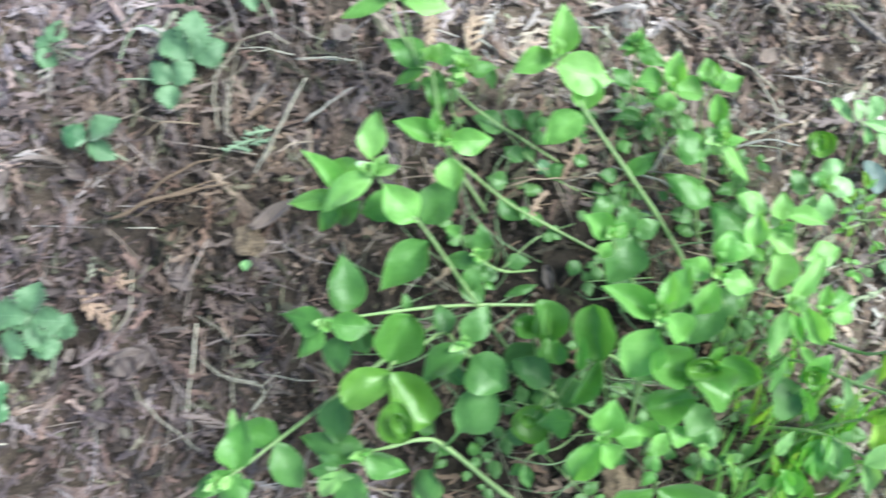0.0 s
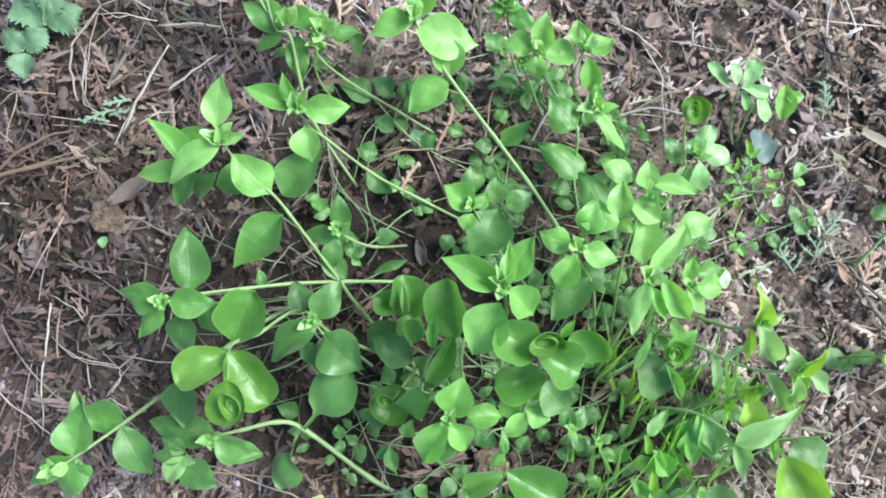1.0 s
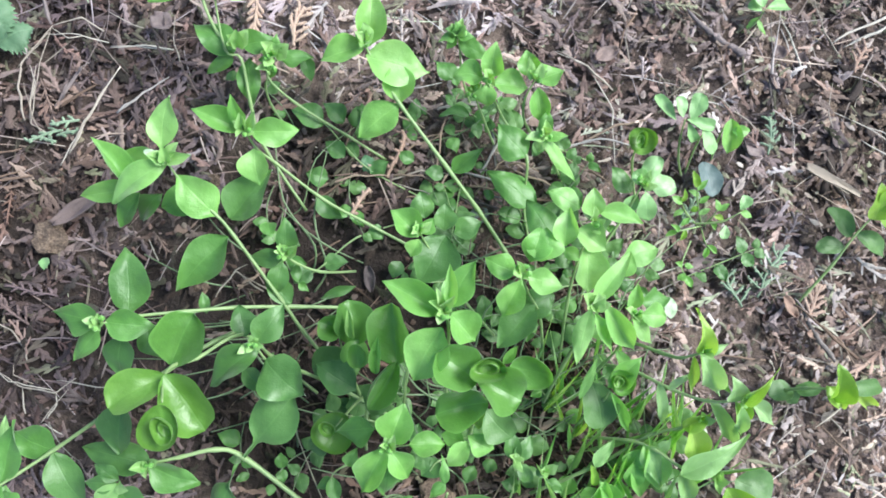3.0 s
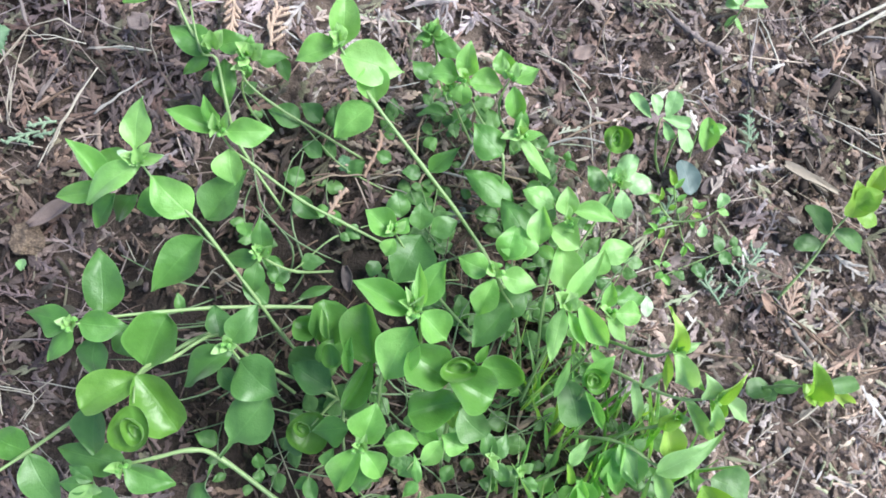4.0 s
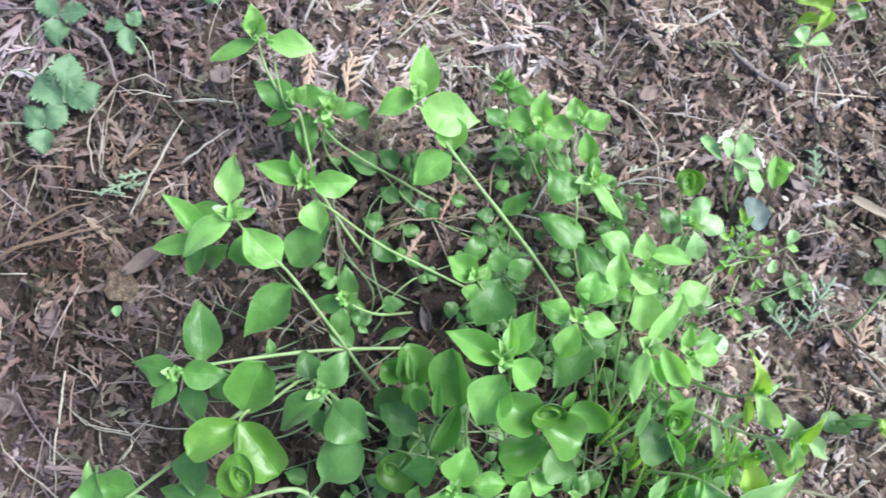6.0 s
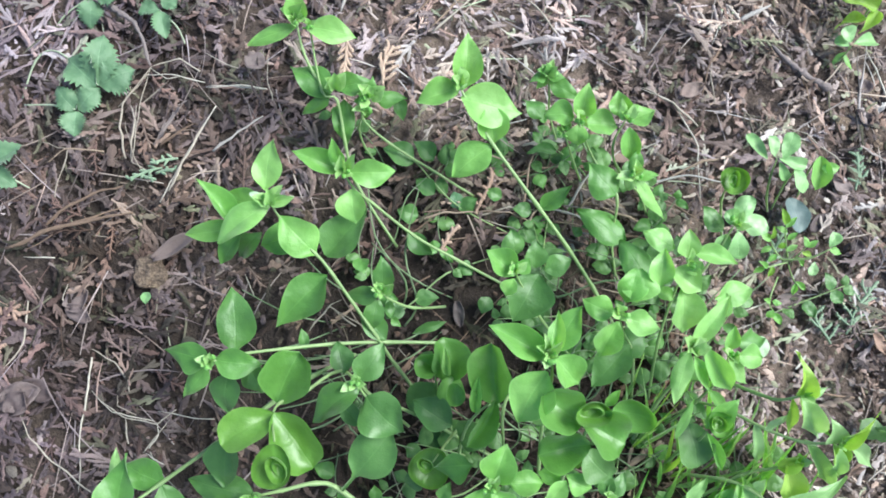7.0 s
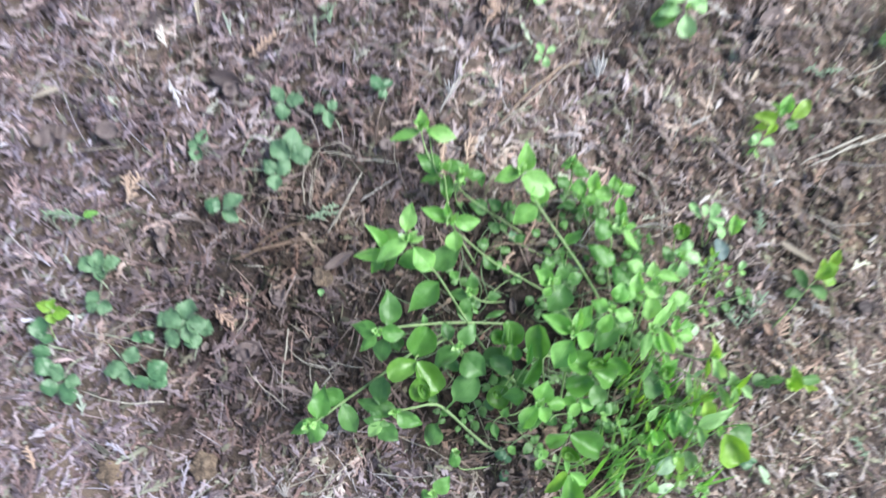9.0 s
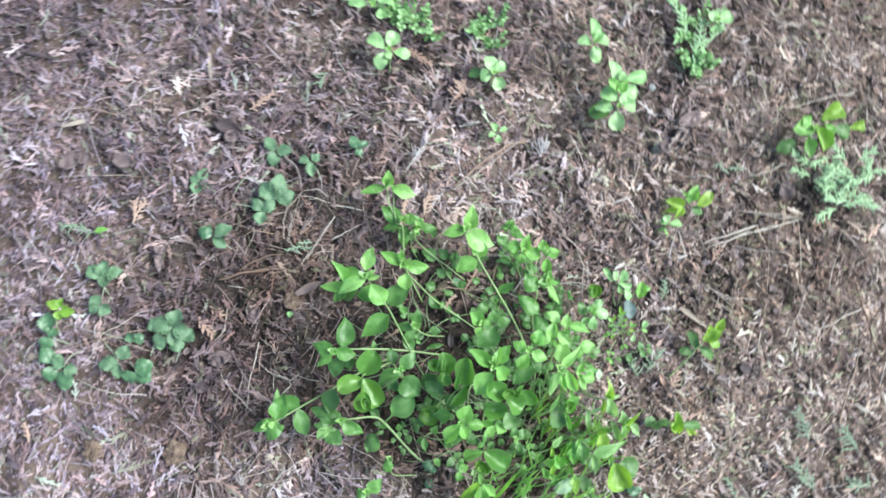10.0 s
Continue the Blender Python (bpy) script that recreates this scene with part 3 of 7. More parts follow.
def tube(points, radius, sides=6, taper=0.55, knots=True, steps=4, rough=0.0, seed=0):
    """Vertices and faces of a stem through the given points, thinner towards the first one, swollen at the joints."""
    pts = [Vector(p) for p in points]
    path, knot = [], []
    for i in range(len(pts) - 1):
        p0, p1, p2, p3 = pts[max(i - 1, 0)], pts[i], pts[i + 1], pts[min(i + 2, len(pts) - 1)]
        for k in range(steps):
            t = k / steps
            path.append(0.5 * (2 * p1 + (p2 - p0) * t + (2 * p0 - 5 * p1 + 4 * p2 - p3) * t * t + (3 * p1 - p0 - 3 * p2 + p3) * t ** 3))
            knot.append(k == 0 and i > 0)
    path.append(pts[-1])
    knot.append(False)
    verts, faces = [], []
    uneven = random.Random(seed)
    for i, p in enumerate(path):
        d = (path[min(i + 1, len(path) - 1)] - path[max(i - 1, 0)]).normalized()
        side = d.cross(Vector((0.13, 0.21, 0.97)))
        side = side.normalized() if side.length > 1e-4 else Vector((1, 0, 0))
        up = side.cross(d)
        r = radius * (taper + (1 - taper) * min(1, i / len(path) * 2)) * (1.3 if knots and knot[i] else 1) * (1 + rough * uneven.uniform(-1, 1))
        for k in range(sides):
            a = 2 * math.pi * k / sides
            verts.append(p + (side * math.cos(a) + up * math.sin(a)) * r)
    for i in range(len(path) - 1):
        for k in range(sides):
            faces.append((i * sides + k, (i + 1) * sides + k, (i + 1) * sides + (k + 1) % sides, i * sides + (k + 1) % sides))
    faces.append(tuple(range(sides)))
    faces.append(tuple(reversed(range((len(path) - 1) * sides, len(path) * sides))))
    return verts, faces


def plant(name, label, category, group=""):
    ob = new(name)
    ob.empty_display_size = 0.01
    return tagged(ob, label, category, group)


def chickweed_plant():
    return plant("chickweed", "sprawling chickweed clump with pointed oval bright green leaves", "weed")


def chickweed2_plant():
    return plant("chickweed", "pale bushy chickweed with light green leaves on upright stems", "weed")


def glossy_plant():
    return plant("glossy_weed", "weed with glossy yellow-green round cupped leaves among chickweed", "weed", "glossy weeds in the clump")


def pointed_plant():
    return plant("pointed_weed", "leggy weed with pale narrow pointed leaves beside chickweed", "weed")


def spoon_plant():
    return plant("spoon_leaf_seedling", "small seedling with pale spoon-shaped leaves on litter", "seedling", "seedlings beside the clump")


def bright_plant():
    return plant("bright_weed", "small creeping weed with lime green young leaves", "weed", "lime green weeds on the litter")


def strawberry_plant():
    return plant("wild_strawberry", "dark green three-part toothed strawberry leaf on brown litter", "wild strawberry", "wild strawberry leaves")


def seedling_plant():
    return plant("seedling", "small light green seedling growing out of brown litter", "seedling", "seedlings on the litter")


TIPS = []


def stem(owner, radius, points, mat=STEM):
    """A stem from its tip down to its root, in millimetres."""
    pts = [Vector(p) / 1000 for p in points]
    root = pts[-1].copy()
    if not owner.children:
        owner.location = root
    if mat is STEM and owner.name.startswith("wild_strawberry"):
        mat = PETIOLE
    verts, faces = tube([p - root for p in pts], radius * 0.84 / 1000)
    ob = mesh_object("stem", verts, faces, mat, owner, True)
    ob.location = root - owner.location
    TIPS.append((owner, ob, points[0]))
    return ob


def leaf(stalk, kind, x, y, z, heading, pitch, length, width, roll=0):
    """A leaf on a stem: where it springs (mm), where it points (degrees), its length and width (mm)."""
    ob = new("leaf", pick.choice(LEAVES[kind]))
    ob.parent = stalk
    root = stalk.parent.location + stalk.location
    size = Matrix.Diagonal((width / 1000, length / 1000, math.sqrt(width * length) / 1000, 1))
    tilt = roll + pick.uniform(-13, 13)
    ob.matrix_basis = Matrix.Translation(Vector((x, y, z)) / 1000 - root) @ pose(0, 0, 0, 0, 0, heading) @ pose(0, 0, 0, pitch) @ pose(0, 0, 0, 0, tilt) @ size
    return ob


# ---- the plants ----
owner = chickweed_plant()
stalk = stem(owner, 1.0, [(-27, 34, 54), (-19, 23, 47), (-7, 13, 42), (-0, 5, 38), (21, -23, 24), (31, -37, 16), (54, -62, 9), (81, -80, 4)])
leaf(stalk, "light", -29, 39, 55, -7, 12, 23, 13)
leaf(stalk, "light", -27, 33, 55, 125, -13, 30, 13)
leaf(stalk, "light", -7, 13, 42, 46, 19, 24, 18)
leaf(stalk, "narrow", -44, 24, 44, 41, 8, 28, 11, 25)
leaf(stalk, "light", -41, 25, 40, 97, -12, 29, 10)
leaf(stalk, "light", -31, 34, 44, 77, -15, 22, 13)
leaf(stalk, "ovate", -16, 24, 34, 106, -11, 20, 16)
leaf(stalk, "ovate", -44, 24, 34, 141, -35, 21, 12)
leaf(stalk, "shade_green", -36, 24, 32, 129, -39, 19, 12)
leaf(stalk, "pale", -27, 33, 57, 66, 20, 9, 4)
leaf(stalk, "pale", -25, 33, 57, -73, 6, 10, 3)
leaf(stalk, "bud", -26, 32, 56, 66, 26, 9, 6)
leaf(stalk, "bud", -26, 33, 56, -80, 20, 12, 6)
leaf(stalk, "bud", -27, 34, 56, -51, 34, 11, 5)
leaf(stalk, "bud", -26, 32, 56, 3, 51, 10, 5)
leaf(stalk, "ovate", -2, 4, 38, 137, -14, 34, 19)
leaf(stalk, "shade_green", 25, -24, 24, 47, -7, 17, 11)
stalk = stem(owner, 0.9, [(4, 51, 46), (9, 44, 42), (17, 39, 36), (37, 26, 24), (57, 17, 14), (90, 2, 5)])
leaf(stalk, "light", 3, 51, 46, 71, 10, 24, 11)
leaf(stalk, "light", 3, 52, 47, 17, 49, 17, 7)
leaf(stalk, "light", 6, 51, 46, -88, -5, 22, 13)
leaf(stalk, "bud", 4, 51, 47, 0, 66, 12, 5)
leaf(stalk, "bud", 5, 51, 47, -46, 56, 13, 5)
leaf(stalk, "light", 8, 44, 42, -172, -27, 17, 14)
leaf(stalk, "shade_green", -5, 15, 24, -41, 15, 31, 19)
stalk = stem(owner, 0.9, [(-16, 123, 42), (-9, 92, 39), (-2, 89, 36), (2, 70, 28), (7, 53, 18), (28, 23, 8)])
leaf(stalk, "ovate", -5, 92, 38, 54, -9, 26, 15)
leaf(stalk, "ovate", -2, 95, 38, -83, 0, 18, 11)
leaf(stalk, "ovate", -5, 92, 37, 114, -37, 22, 7)
leaf(stalk, "ovate", 1, 90, 34, -175, -32, 23, 11)
leaf(stalk, "bud", -3, 93, 40, -16, 66, 11, 8)
leaf(stalk, "bud", -3, 93, 40, -52, 45, 11, 7)
leaf(stalk, "bud", -3, 93, 40, 54, 52, 8, 7)
stalk = stem(owner, 0.8, [(13, 89, 38), (10, 82, 32), (23, 72, 24), (48, 60, 12), (66, 51, 5)])
leaf(stalk, "ovate", 13, 90, 38, -18, 49, 11, 8)
leaf(stalk, "ovate", 17, 89, 37, -79, -11, 15, 9)
leaf(stalk, "ovate", 13, 88, 36, 151, -53, 10, 7)
leaf(stalk, "shade_green", 26, 94, 30, -160, -37, 13, 7)
leaf(stalk, "bud", 13, 90, 38, 55, 56, 10, 7)
leaf(stalk, "bud", 14, 90, 38, -73, 45, 11, 8)
leaf(stalk, "ovate", 13, 89, 36, 92, 0, 7, 6)
stalk = stem(owner, 0.7, [(12, 85, 34), (8, 80, 25), (10, 73, 14), (18, 64, 6)])
stalk = stem(owner, 0.9, [(-22, 124, 44), (-19, 112, 41), (-13, 100, 38), (-7, 94, 34)])
leaf(stalk, "light", -22, 122, 44, 108, -13, 26, 9)
leaf(stalk, "light", -19, 122, 44, -100, -4, 26, 13)
leaf(stalk, "light", -22, 124, 45, 6, 44, 16, 11)
leaf(stalk, "bud", -22, 124, 45, -53, 60, 13, 7)
leaf(stalk, "bud", -22, 124, 45, 63, 45, 10, 7)
stalk = stem(owner, 1.2, [(56, 92, 52), (61, 83, 50), (72, 68, 43), (95, 42, 30), (111, 24, 20), (126, 5, 10), (138, -14, 4)])
leaf(stalk, "light", 58, 90, 53, -2, 21, 25, 14)
leaf(stalk, "light", 57, 91, 52, 111, -10, 22, 12)
leaf(stalk, "broad", 57, 86, 52, -98, -12, 30, 21)
leaf(stalk, "light", 73, 68, 42, 7, 18, 19, 15)
leaf(stalk, "light", 72, 67, 42, 128, -19, 24, 16)
leaf(stalk, "bud", 57, 91, 53, 68, 63, 10, 5)
leaf(stalk, "bud", 58, 91, 53, 149, 49, 9, 5)
leaf(stalk, "bud", 58, 91, 53, 19, 62, 12, 6)
stalk = stem(owner, 0.8, [(113, 80, 42), (117, 73, 36), (124, 65, 26), (133, 47, 32), (134, 29, 16), (138, 12, 6)])
leaf(stalk, "light", 111, 82, 41, 84, -4, 14, 14)
leaf(stalk, "light", 114, 81, 42, -5, 28, 17, 11)
leaf(stalk, "light", 113, 79, 41, -176, -39, 11, 11)
leaf(stalk, "light", 116, 80, 40, -91, -13, 17, 14)
leaf(stalk, "bud", 114, 80, 42, 49, 62, 9, 5)
leaf(stalk, "ovate", 133, 47, 33, 45, 8, 21, 17)
leaf(stalk, "ovate", 139, 27, 22, 58, 8, 28, 16)
leaf(stalk, "ovate", 99, 43, 14, -54, 17, 20, 9)
stalk = stem(owner, 0.7, [(107, 78, 34), (113, 69, 22), (120, 60, 8)])
leaf(stalk, "ovate", 100, 103, 34, -120, -6, 18, 9)
leaf(stalk, "ovate", 98, 87, 26, 42, -8, 14, 10)
stalk = stem(owner, 0.8, [(135, 81, 42), (131, 72, 34), (135, 62, 26), (154, 49, 10)])
leaf(stalk, "light", 136, 81, 42, -67, 0, 14, 11)
leaf(stalk, "light", 133, 83, 42, 17, 20, 12, 11)
leaf(stalk, "light", 137, 78, 41, -164, -38, 18, 10)
leaf(stalk, "bud", 133, 80, 44, 17, 52, 13, 4)
leaf(stalk, "bud", 135, 80, 44, -20, 53, 10, 5)
stalk = stem(owner, 0.7, [(141, 57, 34), (146, 52, 24), (153, 43, 10)])
leaf(stalk, "narrow", 141, 55, 36, -135, -27, 27, 7)
leaf(stalk, "ovate", 140, 57, 34, -11, 9, 13, 7)
leaf(stalk, "bud", 141, 55, 36, 95, 12, 10, 6)
leaf(stalk, "bud", 141, 55, 36, 146, -47, 8, 6)
leaf(stalk, "narrow", 141, 55, 36, -84, 11, 11, 6)
stalk = stem(owner, 0.7, [(99, 105, 36), (101, 99, 28), (103, 92, 16), (109, 79, 5)])
leaf(stalk, "ovate", 98, 104, 37, 114, 7, 9, 6)
leaf(stalk, "ovate", 99, 104, 38, 18, 55, 7, 6)
leaf(stalk, "ovate", 99, 104, 37, -98, 6, 9, 6)
leaf(stalk, "ovate", 99, 104, 36, 137, -32, 8, 5)
leaf(stalk, "bud", 99, 104, 38, -63, 55, 7, 5)
leaf(stalk, "ovate", 99, 105, 37, 92, 40, 8, 5)
stalk = stem(owner, 0.8, [(23, -2, 33), (26, -5, 28), (37, -8, 17), (53, -6, 6)])
leaf(stalk, "shade_green", 23, -2, 33, 2, 24, 17, 10)
leaf(stalk, "shade_green", 22, -4, 31, 89, -17, 17, 9)
leaf(stalk, "shade_green", 21, -6, 30, 169, -24, 15, 10)
leaf(stalk, "bud", 24, -2, 33, -60, 50, 9, 6)
leaf(stalk, "shade_green", 23, -9, 18, -92, -20, 6, 8)
leaf(stalk, "bud", 23, -2, 33, 56, 48, 7, 5)
stalk = stem(owner, 1.0, [(-45, -37, 62), (-34, -33, 52), (-18, -30, 42), (2, -27, 32), (25, -25, 20), (58, -24, 8)])
leaf(stalk, "ovate", -45, -37, 62, 78, -10, 22, 13)
leaf(stalk, "ovate", -44, -36, 61, -93, -9, 20, 13)
leaf(stalk, "ovate", -47, -39, 60, 138, -24, 19, 9)
leaf(stalk, "shade_green", -38, -32, 52, 6, 4, 28, 17)
leaf(stalk, "shade_green", -41, -41, 50, 173, -30, 20, 14)
leaf(stalk, "shade_green", -36, -35, 40, -159, -32, 19, 11)
leaf(stalk, "bud", -45, -37, 63, 32, 73, 7, 4)
leaf(stalk, "bud", -45, -37, 63, 129, 57, 6, 4)
leaf(stalk, "bud", -45, -37, 63, -17, 58, 8, 4)
leaf(stalk, "shade_green", -11, -30, 32, 12, 11, 10, 5)
stalk = stem(owner, 0.9, [(15, -44, 52), (21, -52, 44), (31, -54, 34), (52, -64, 16), (81, -80, 6)])
leaf(stalk, "shade_green", 15, -43, 52, -38, 0, 20, 13)
leaf(stalk, "shade_green", 16, -45, 52, 129, -13, 26, 14)
leaf(stalk, "shade_green", 19, -50, 48, -131, -5, 23, 21)
leaf(stalk, "shade_green", 8, -40, 36, 17, -8, 15, 11)
leaf(stalk, "bud", 15, -44, 54, 3, 56, 7, 4)
leaf(stalk, "shade_green", 16, -63, 34, 49, -23, 15, 9)
stalk = stem(owner, 1.1, [(-93, -108, 48), (-81, -99, 44), (-70, -90, 38), (-48, -73, 36), (-24, -54, 33), (-8, -42, 26), (10, -31, 12)])
leaf(stalk, "ovate", -87, -102, 44, -9, 4, 26, 16)
leaf(stalk, "ovate", -69, -90, 38, 66, -6, 21, 15)
leaf(stalk, "shade_green", -70, -91, 37, -155, -24, 27, 15)
leaf(stalk, "ovate", -87, -103, 46, 119, -10, 24, 10)
leaf(stalk, "ovate", -86, -104, 46, 159, -23, 21, 16)
leaf(stalk, "ovate", -84, -105, 46, -166, -33, 11, 8)
leaf(stalk, "bud", -89, -105, 40, 4, -4, 30, 8)
leaf(stalk, "bud", -87, -107, 48, 89, 52, 8, 6)
stalk = stem(owner, 1.3, [(-30, -95, 36), (-17, -92, 35), (-3, -89, 32), (8, -93, 25), (37, -117, 10), (55, -128, 4)])
leaf(stalk, "shade_green", -29, -95, 36, 78, -7, 32, 14)
leaf(stalk, "ovate", -30, -96, 36, -111, -20, 23, 15)
leaf(stalk, "bud", -39, -102, 44, 139, -20, 17, 9)
leaf(stalk, "shade_green", -40, -104, 42, -136, -13, 18, 16)
leaf(stalk, "shade_green", -41, -102, 42, 90, 0, 13, 8)
leaf(stalk, "shade_green", -40, -101, 42, 52, 10, 12, 7)
leaf(stalk, "bud", -40, -102, 43, -108, 45, 10, 5)
leaf(stalk, "stalked", 5, -96, 27, 162, -19, 28, 16)
leaf(stalk, "stalked", 8, -93, 27, -40, 17, 38, 22)
stalk = stem(owner, 0.9, [(83, 7, 48), (89, -1, 38), (101, -16, 24), (121, -36, 8)])
leaf(stalk, "light", 83, 5, 48, 47, 0, 17, 13)
leaf(stalk, "light", 84, 6, 49, -40, 21, 9, 7)
leaf(stalk, "shade_green", 95, 7, 40, 154, -14, 25, 22)
leaf(stalk, "light", 83, 4, 46, 153, -25, 9, 8)
leaf(stalk, "bud", 83, 7, 49, 73, 64, 7, 4)
leaf(stalk, "shade_green", 95, 12, 26, -3, 17, 13, 11)
leaf(stalk, "shade_green", 100, 11, 24, -63, 0, 14, 11)
leaf(stalk, "shade_green", 86, 18, 24, 12, 18, 13, 12)
stalk = stem(owner, 1.0, [(93, -31, 92), (95, -40, 80), (96, -58, 48), (99, -79, 16), (100, -91, 4)])
leaf(stalk, "light", 92, -32, 92, 62, 0, 26, 12)
leaf(stalk, "light", 94, -30, 92, -28, 11, 21, 12)
leaf(stalk, "broad", 95, -32, 92, -135, -30, 16, 14)
leaf(stalk, "light", 92, -37, 88, 153, -24, 24, 19)
leaf(stalk, "folded_light", 94, -29, 93, 2, 42, 19, 5)
leaf(stalk, "bud", 91, -30, 93, 69, 53, 9, 4)
leaf(stalk, "bud", 91, -30, 93, 18, 58, 13, 3)
leaf(stalk, "bud", 92, -30, 93, -44, 59, 11, 4)
stalk = stem(owner, 0.8, [(126, -12, 64), (129, -18, 56), (137, -27, 42), (142, -39, 22), (145, -52, 6)])
leaf(stalk, "light", 124, -12, 63, 69, 4, 15, 11)
leaf(stalk, "light", 128, -13, 63, -105, -10, 17, 11)
leaf(stalk, "light", 126, -15, 62, 154, -26, 18, 12)
leaf(stalk, "bud", 125, -12, 65, 37, 63, 10, 3)
leaf(stalk, "light", 131, -6, 54, -19, 14, 16, 13)
stalk = stem(owner, 0.9, [(73, -83, 70), (78, -71, 60), (79, -56, 44), (84, -48, 30), (97, -53, 12)])
leaf(stalk, "light", 73, -82, 70, -21, 7, 17, 15)
leaf(stalk, "light", 72, -83, 70, 152, -29, 24, 13)
leaf(stalk, "ovate", 72, -86, 62, 176, -33, 22, 15)
leaf(stalk, "light", 73, -84, 69, -147, -33, 16, 11)
leaf(stalk, "light", 81, -83, 58, -89, -16, 15, 11)
leaf(stalk, "bud", 73, -83, 71, 22, 61, 10, 3)
leaf(stalk, "bud", 73, -83, 71, -20, 58, 11, 3)
leaf(stalk, "ovate", 66, -78, 44, 98, -19, 18, 13)
leaf(stalk, "light", 105, -82, 58, 144, -26, 14, 9)
leaf(stalk, "light", 105, -80, 58, -116, -19, 13, 10)
leaf(stalk, "light", 104, -83, 50, 72, -21, 11, 8)
stalk = stem(owner, 0.8, [(184, 32, 44), (179, 21, 36), (168, 1, 22), (163, -19, 6)])
leaf(stalk, "rounded", 186, 34, 44, -27, 9, 13, 9)
leaf(stalk, "rounded", 186, 33, 44, 55, 7, 8, 8)
leaf(stalk, "rounded", 187, 33, 44, -94, -8, 14, 11)
leaf(stalk, "rounded", 186, 30, 43, -167, -28, 15, 9)
leaf(stalk, "rounded", 183, 29, 40, 147, -25, 10, 7)
leaf(stalk, "shade_green", 181, 30, 38, 40, 8, 15, 10)
leaf(stalk, "bud", 184, 31, 45, -4, 67, 8, 3)
owner = glossy_plant()
stalk = stem(owner, 0.9, [(-13, -67, 80), (-17, -58, 67), (-16, -53, 58), (-9, -50, 50), (6, -39, 36), (17, -49, 16), (37, -65, 5)])
leaf(stalk, "olive_round", -16, -57, 68, 121, 5, 24, 16)
leaf(stalk, "olive_round", -16, -57, 70, -142, -8, 27, 19)
leaf(stalk, "olive_cup", -13, -67, 78, -178, 11, 21, 17)
leaf(stalk, "shade_green", -41, -69, 46, 177, -21, 23, 17)
leaf(stalk, "round", -18, -53, 54, -25, 10, 24, 21)
leaf(stalk, "curl", -11, -71, 85, -170, 0, 12, 9)
owner = glossy_plant()
stalk = stem(owner, 1.1, [(109, -57, 86), (108, -68, 64), (107, -85, 30), (107, -98, 5)])
leaf(stalk, "curl", 102, -52, 90, -90, 0, 15, 11)
leaf(stalk, "round", 106, -57, 82, 58, 12, 20, 18)
leaf(stalk, "round", 105, -55, 84, -119, -6, 20, 17)
leaf(stalk, "round", 111, -65, 76, 103, -5, 21, 16)
leaf(stalk, "cup", 117, -51, 80, -101, 8, 20, 17, 14)
leaf(stalk, "narrow", 117, -50, 78, -33, 36, 10, 4)
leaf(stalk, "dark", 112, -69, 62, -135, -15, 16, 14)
leaf(stalk, "shade_green", 134, -24, 48, 140, -14, 25, 15)
leaf(stalk, "shade_green", 142, -19, 44, 129, -6, 19, 14)
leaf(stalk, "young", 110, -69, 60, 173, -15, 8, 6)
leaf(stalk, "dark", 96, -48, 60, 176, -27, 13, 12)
owner = glossy_plant()
stalk = stem(owner, 0.9, [(73, -50, 58), (64, -61, 40), (61, -77, 18), (61, -91, 4)])
leaf(stalk, "round", 75, -51, 56, 6, 9, 26, 18)
leaf(stalk, "cup", 59, -53, 50, 11, 19, 12, 10)
leaf(stalk, "folded_light", 66, -55, 58, -3, 28, 17, 5)
leaf(stalk, "folded", 75, -50, 58, 150, -15, 24, 10)
leaf(stalk, "shade_green", 57, -62, 36, 58, -6, 21, 15)
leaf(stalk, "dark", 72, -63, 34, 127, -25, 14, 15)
owner = glossy_plant()
stalk = stem(owner, 0.8, [(48, -36, 36), (51, -49, 26), (57, -64, 12), (59, -75, 4)])
leaf(stalk, "bud", 55, -40, 36, 10, 34, 16, 4)
leaf(stalk, "round", 50, -37, 36, 69, 19, 12, 12)
leaf(stalk, "round", 58, -40, 34, 168, 0, 13, 13)
leaf(stalk, "dark", 54, -49, 26, 103, -12, 19, 16)
leaf(stalk, "round", 55, -43, 32, 7, 11, 21, 18)
leaf(stalk, "dark", 46, -37, 30, 50, 15, 8, 11)
stalk = stem(owner, 0.8, [(49, -78, 36), (56, -69, 24), (62, -64, 12)])
leaf(stalk, "curl", 45, -75, 40, -167, 0, 8, 8)
leaf(stalk, "olive_cup", 52, -70, 32, 158, -5, 23, 21)
leaf(stalk, "dark", 44, -84, 30, 129, -25, 9, 10)
owner = glossy_plant()
stalk = stem(owner, 1.1, [(96, -100, 72), (95, -108, 60), (96, -126, 30), (97, -145, 4)])
leaf(stalk, "round", 96, -103, 70, -120, -9, 25, 19)
leaf(stalk, "round", 95, -103, 70, 118, -20, 18, 10)
leaf(stalk, "ovate", 95, -96, 72, 137, -14, 9, 5)
leaf(stalk, "curl", 97, -116, 66, 156, 47, 11, 16)
leaf(stalk, "ovate", 95, -97, 72, 7, 17, 13, 4)
owner = glossy_plant()
stalk = stem(owner, 0.8, [(183, 51, 42), (184, 48, 30), (189, 40, 14), (193, 34, 4)])
leaf(stalk, "olive_cup", 184, 45, 42, -4, 7, 16, 15)
leaf(stalk, "curl", 183, 48, 46, -4, 0, 9, 6)
owner = spoon_plant()
stalk = stem(owner, 0.7, [(205, 64, 44), (206, 58, 34), (210, 52, 20), (217, 48, 4)])
leaf(stalk, "spoon", 201, 64, 43, 39, 0, 15, 6)
leaf(stalk, "spoon", 204, 65, 44, 21, 17, 10, 7)
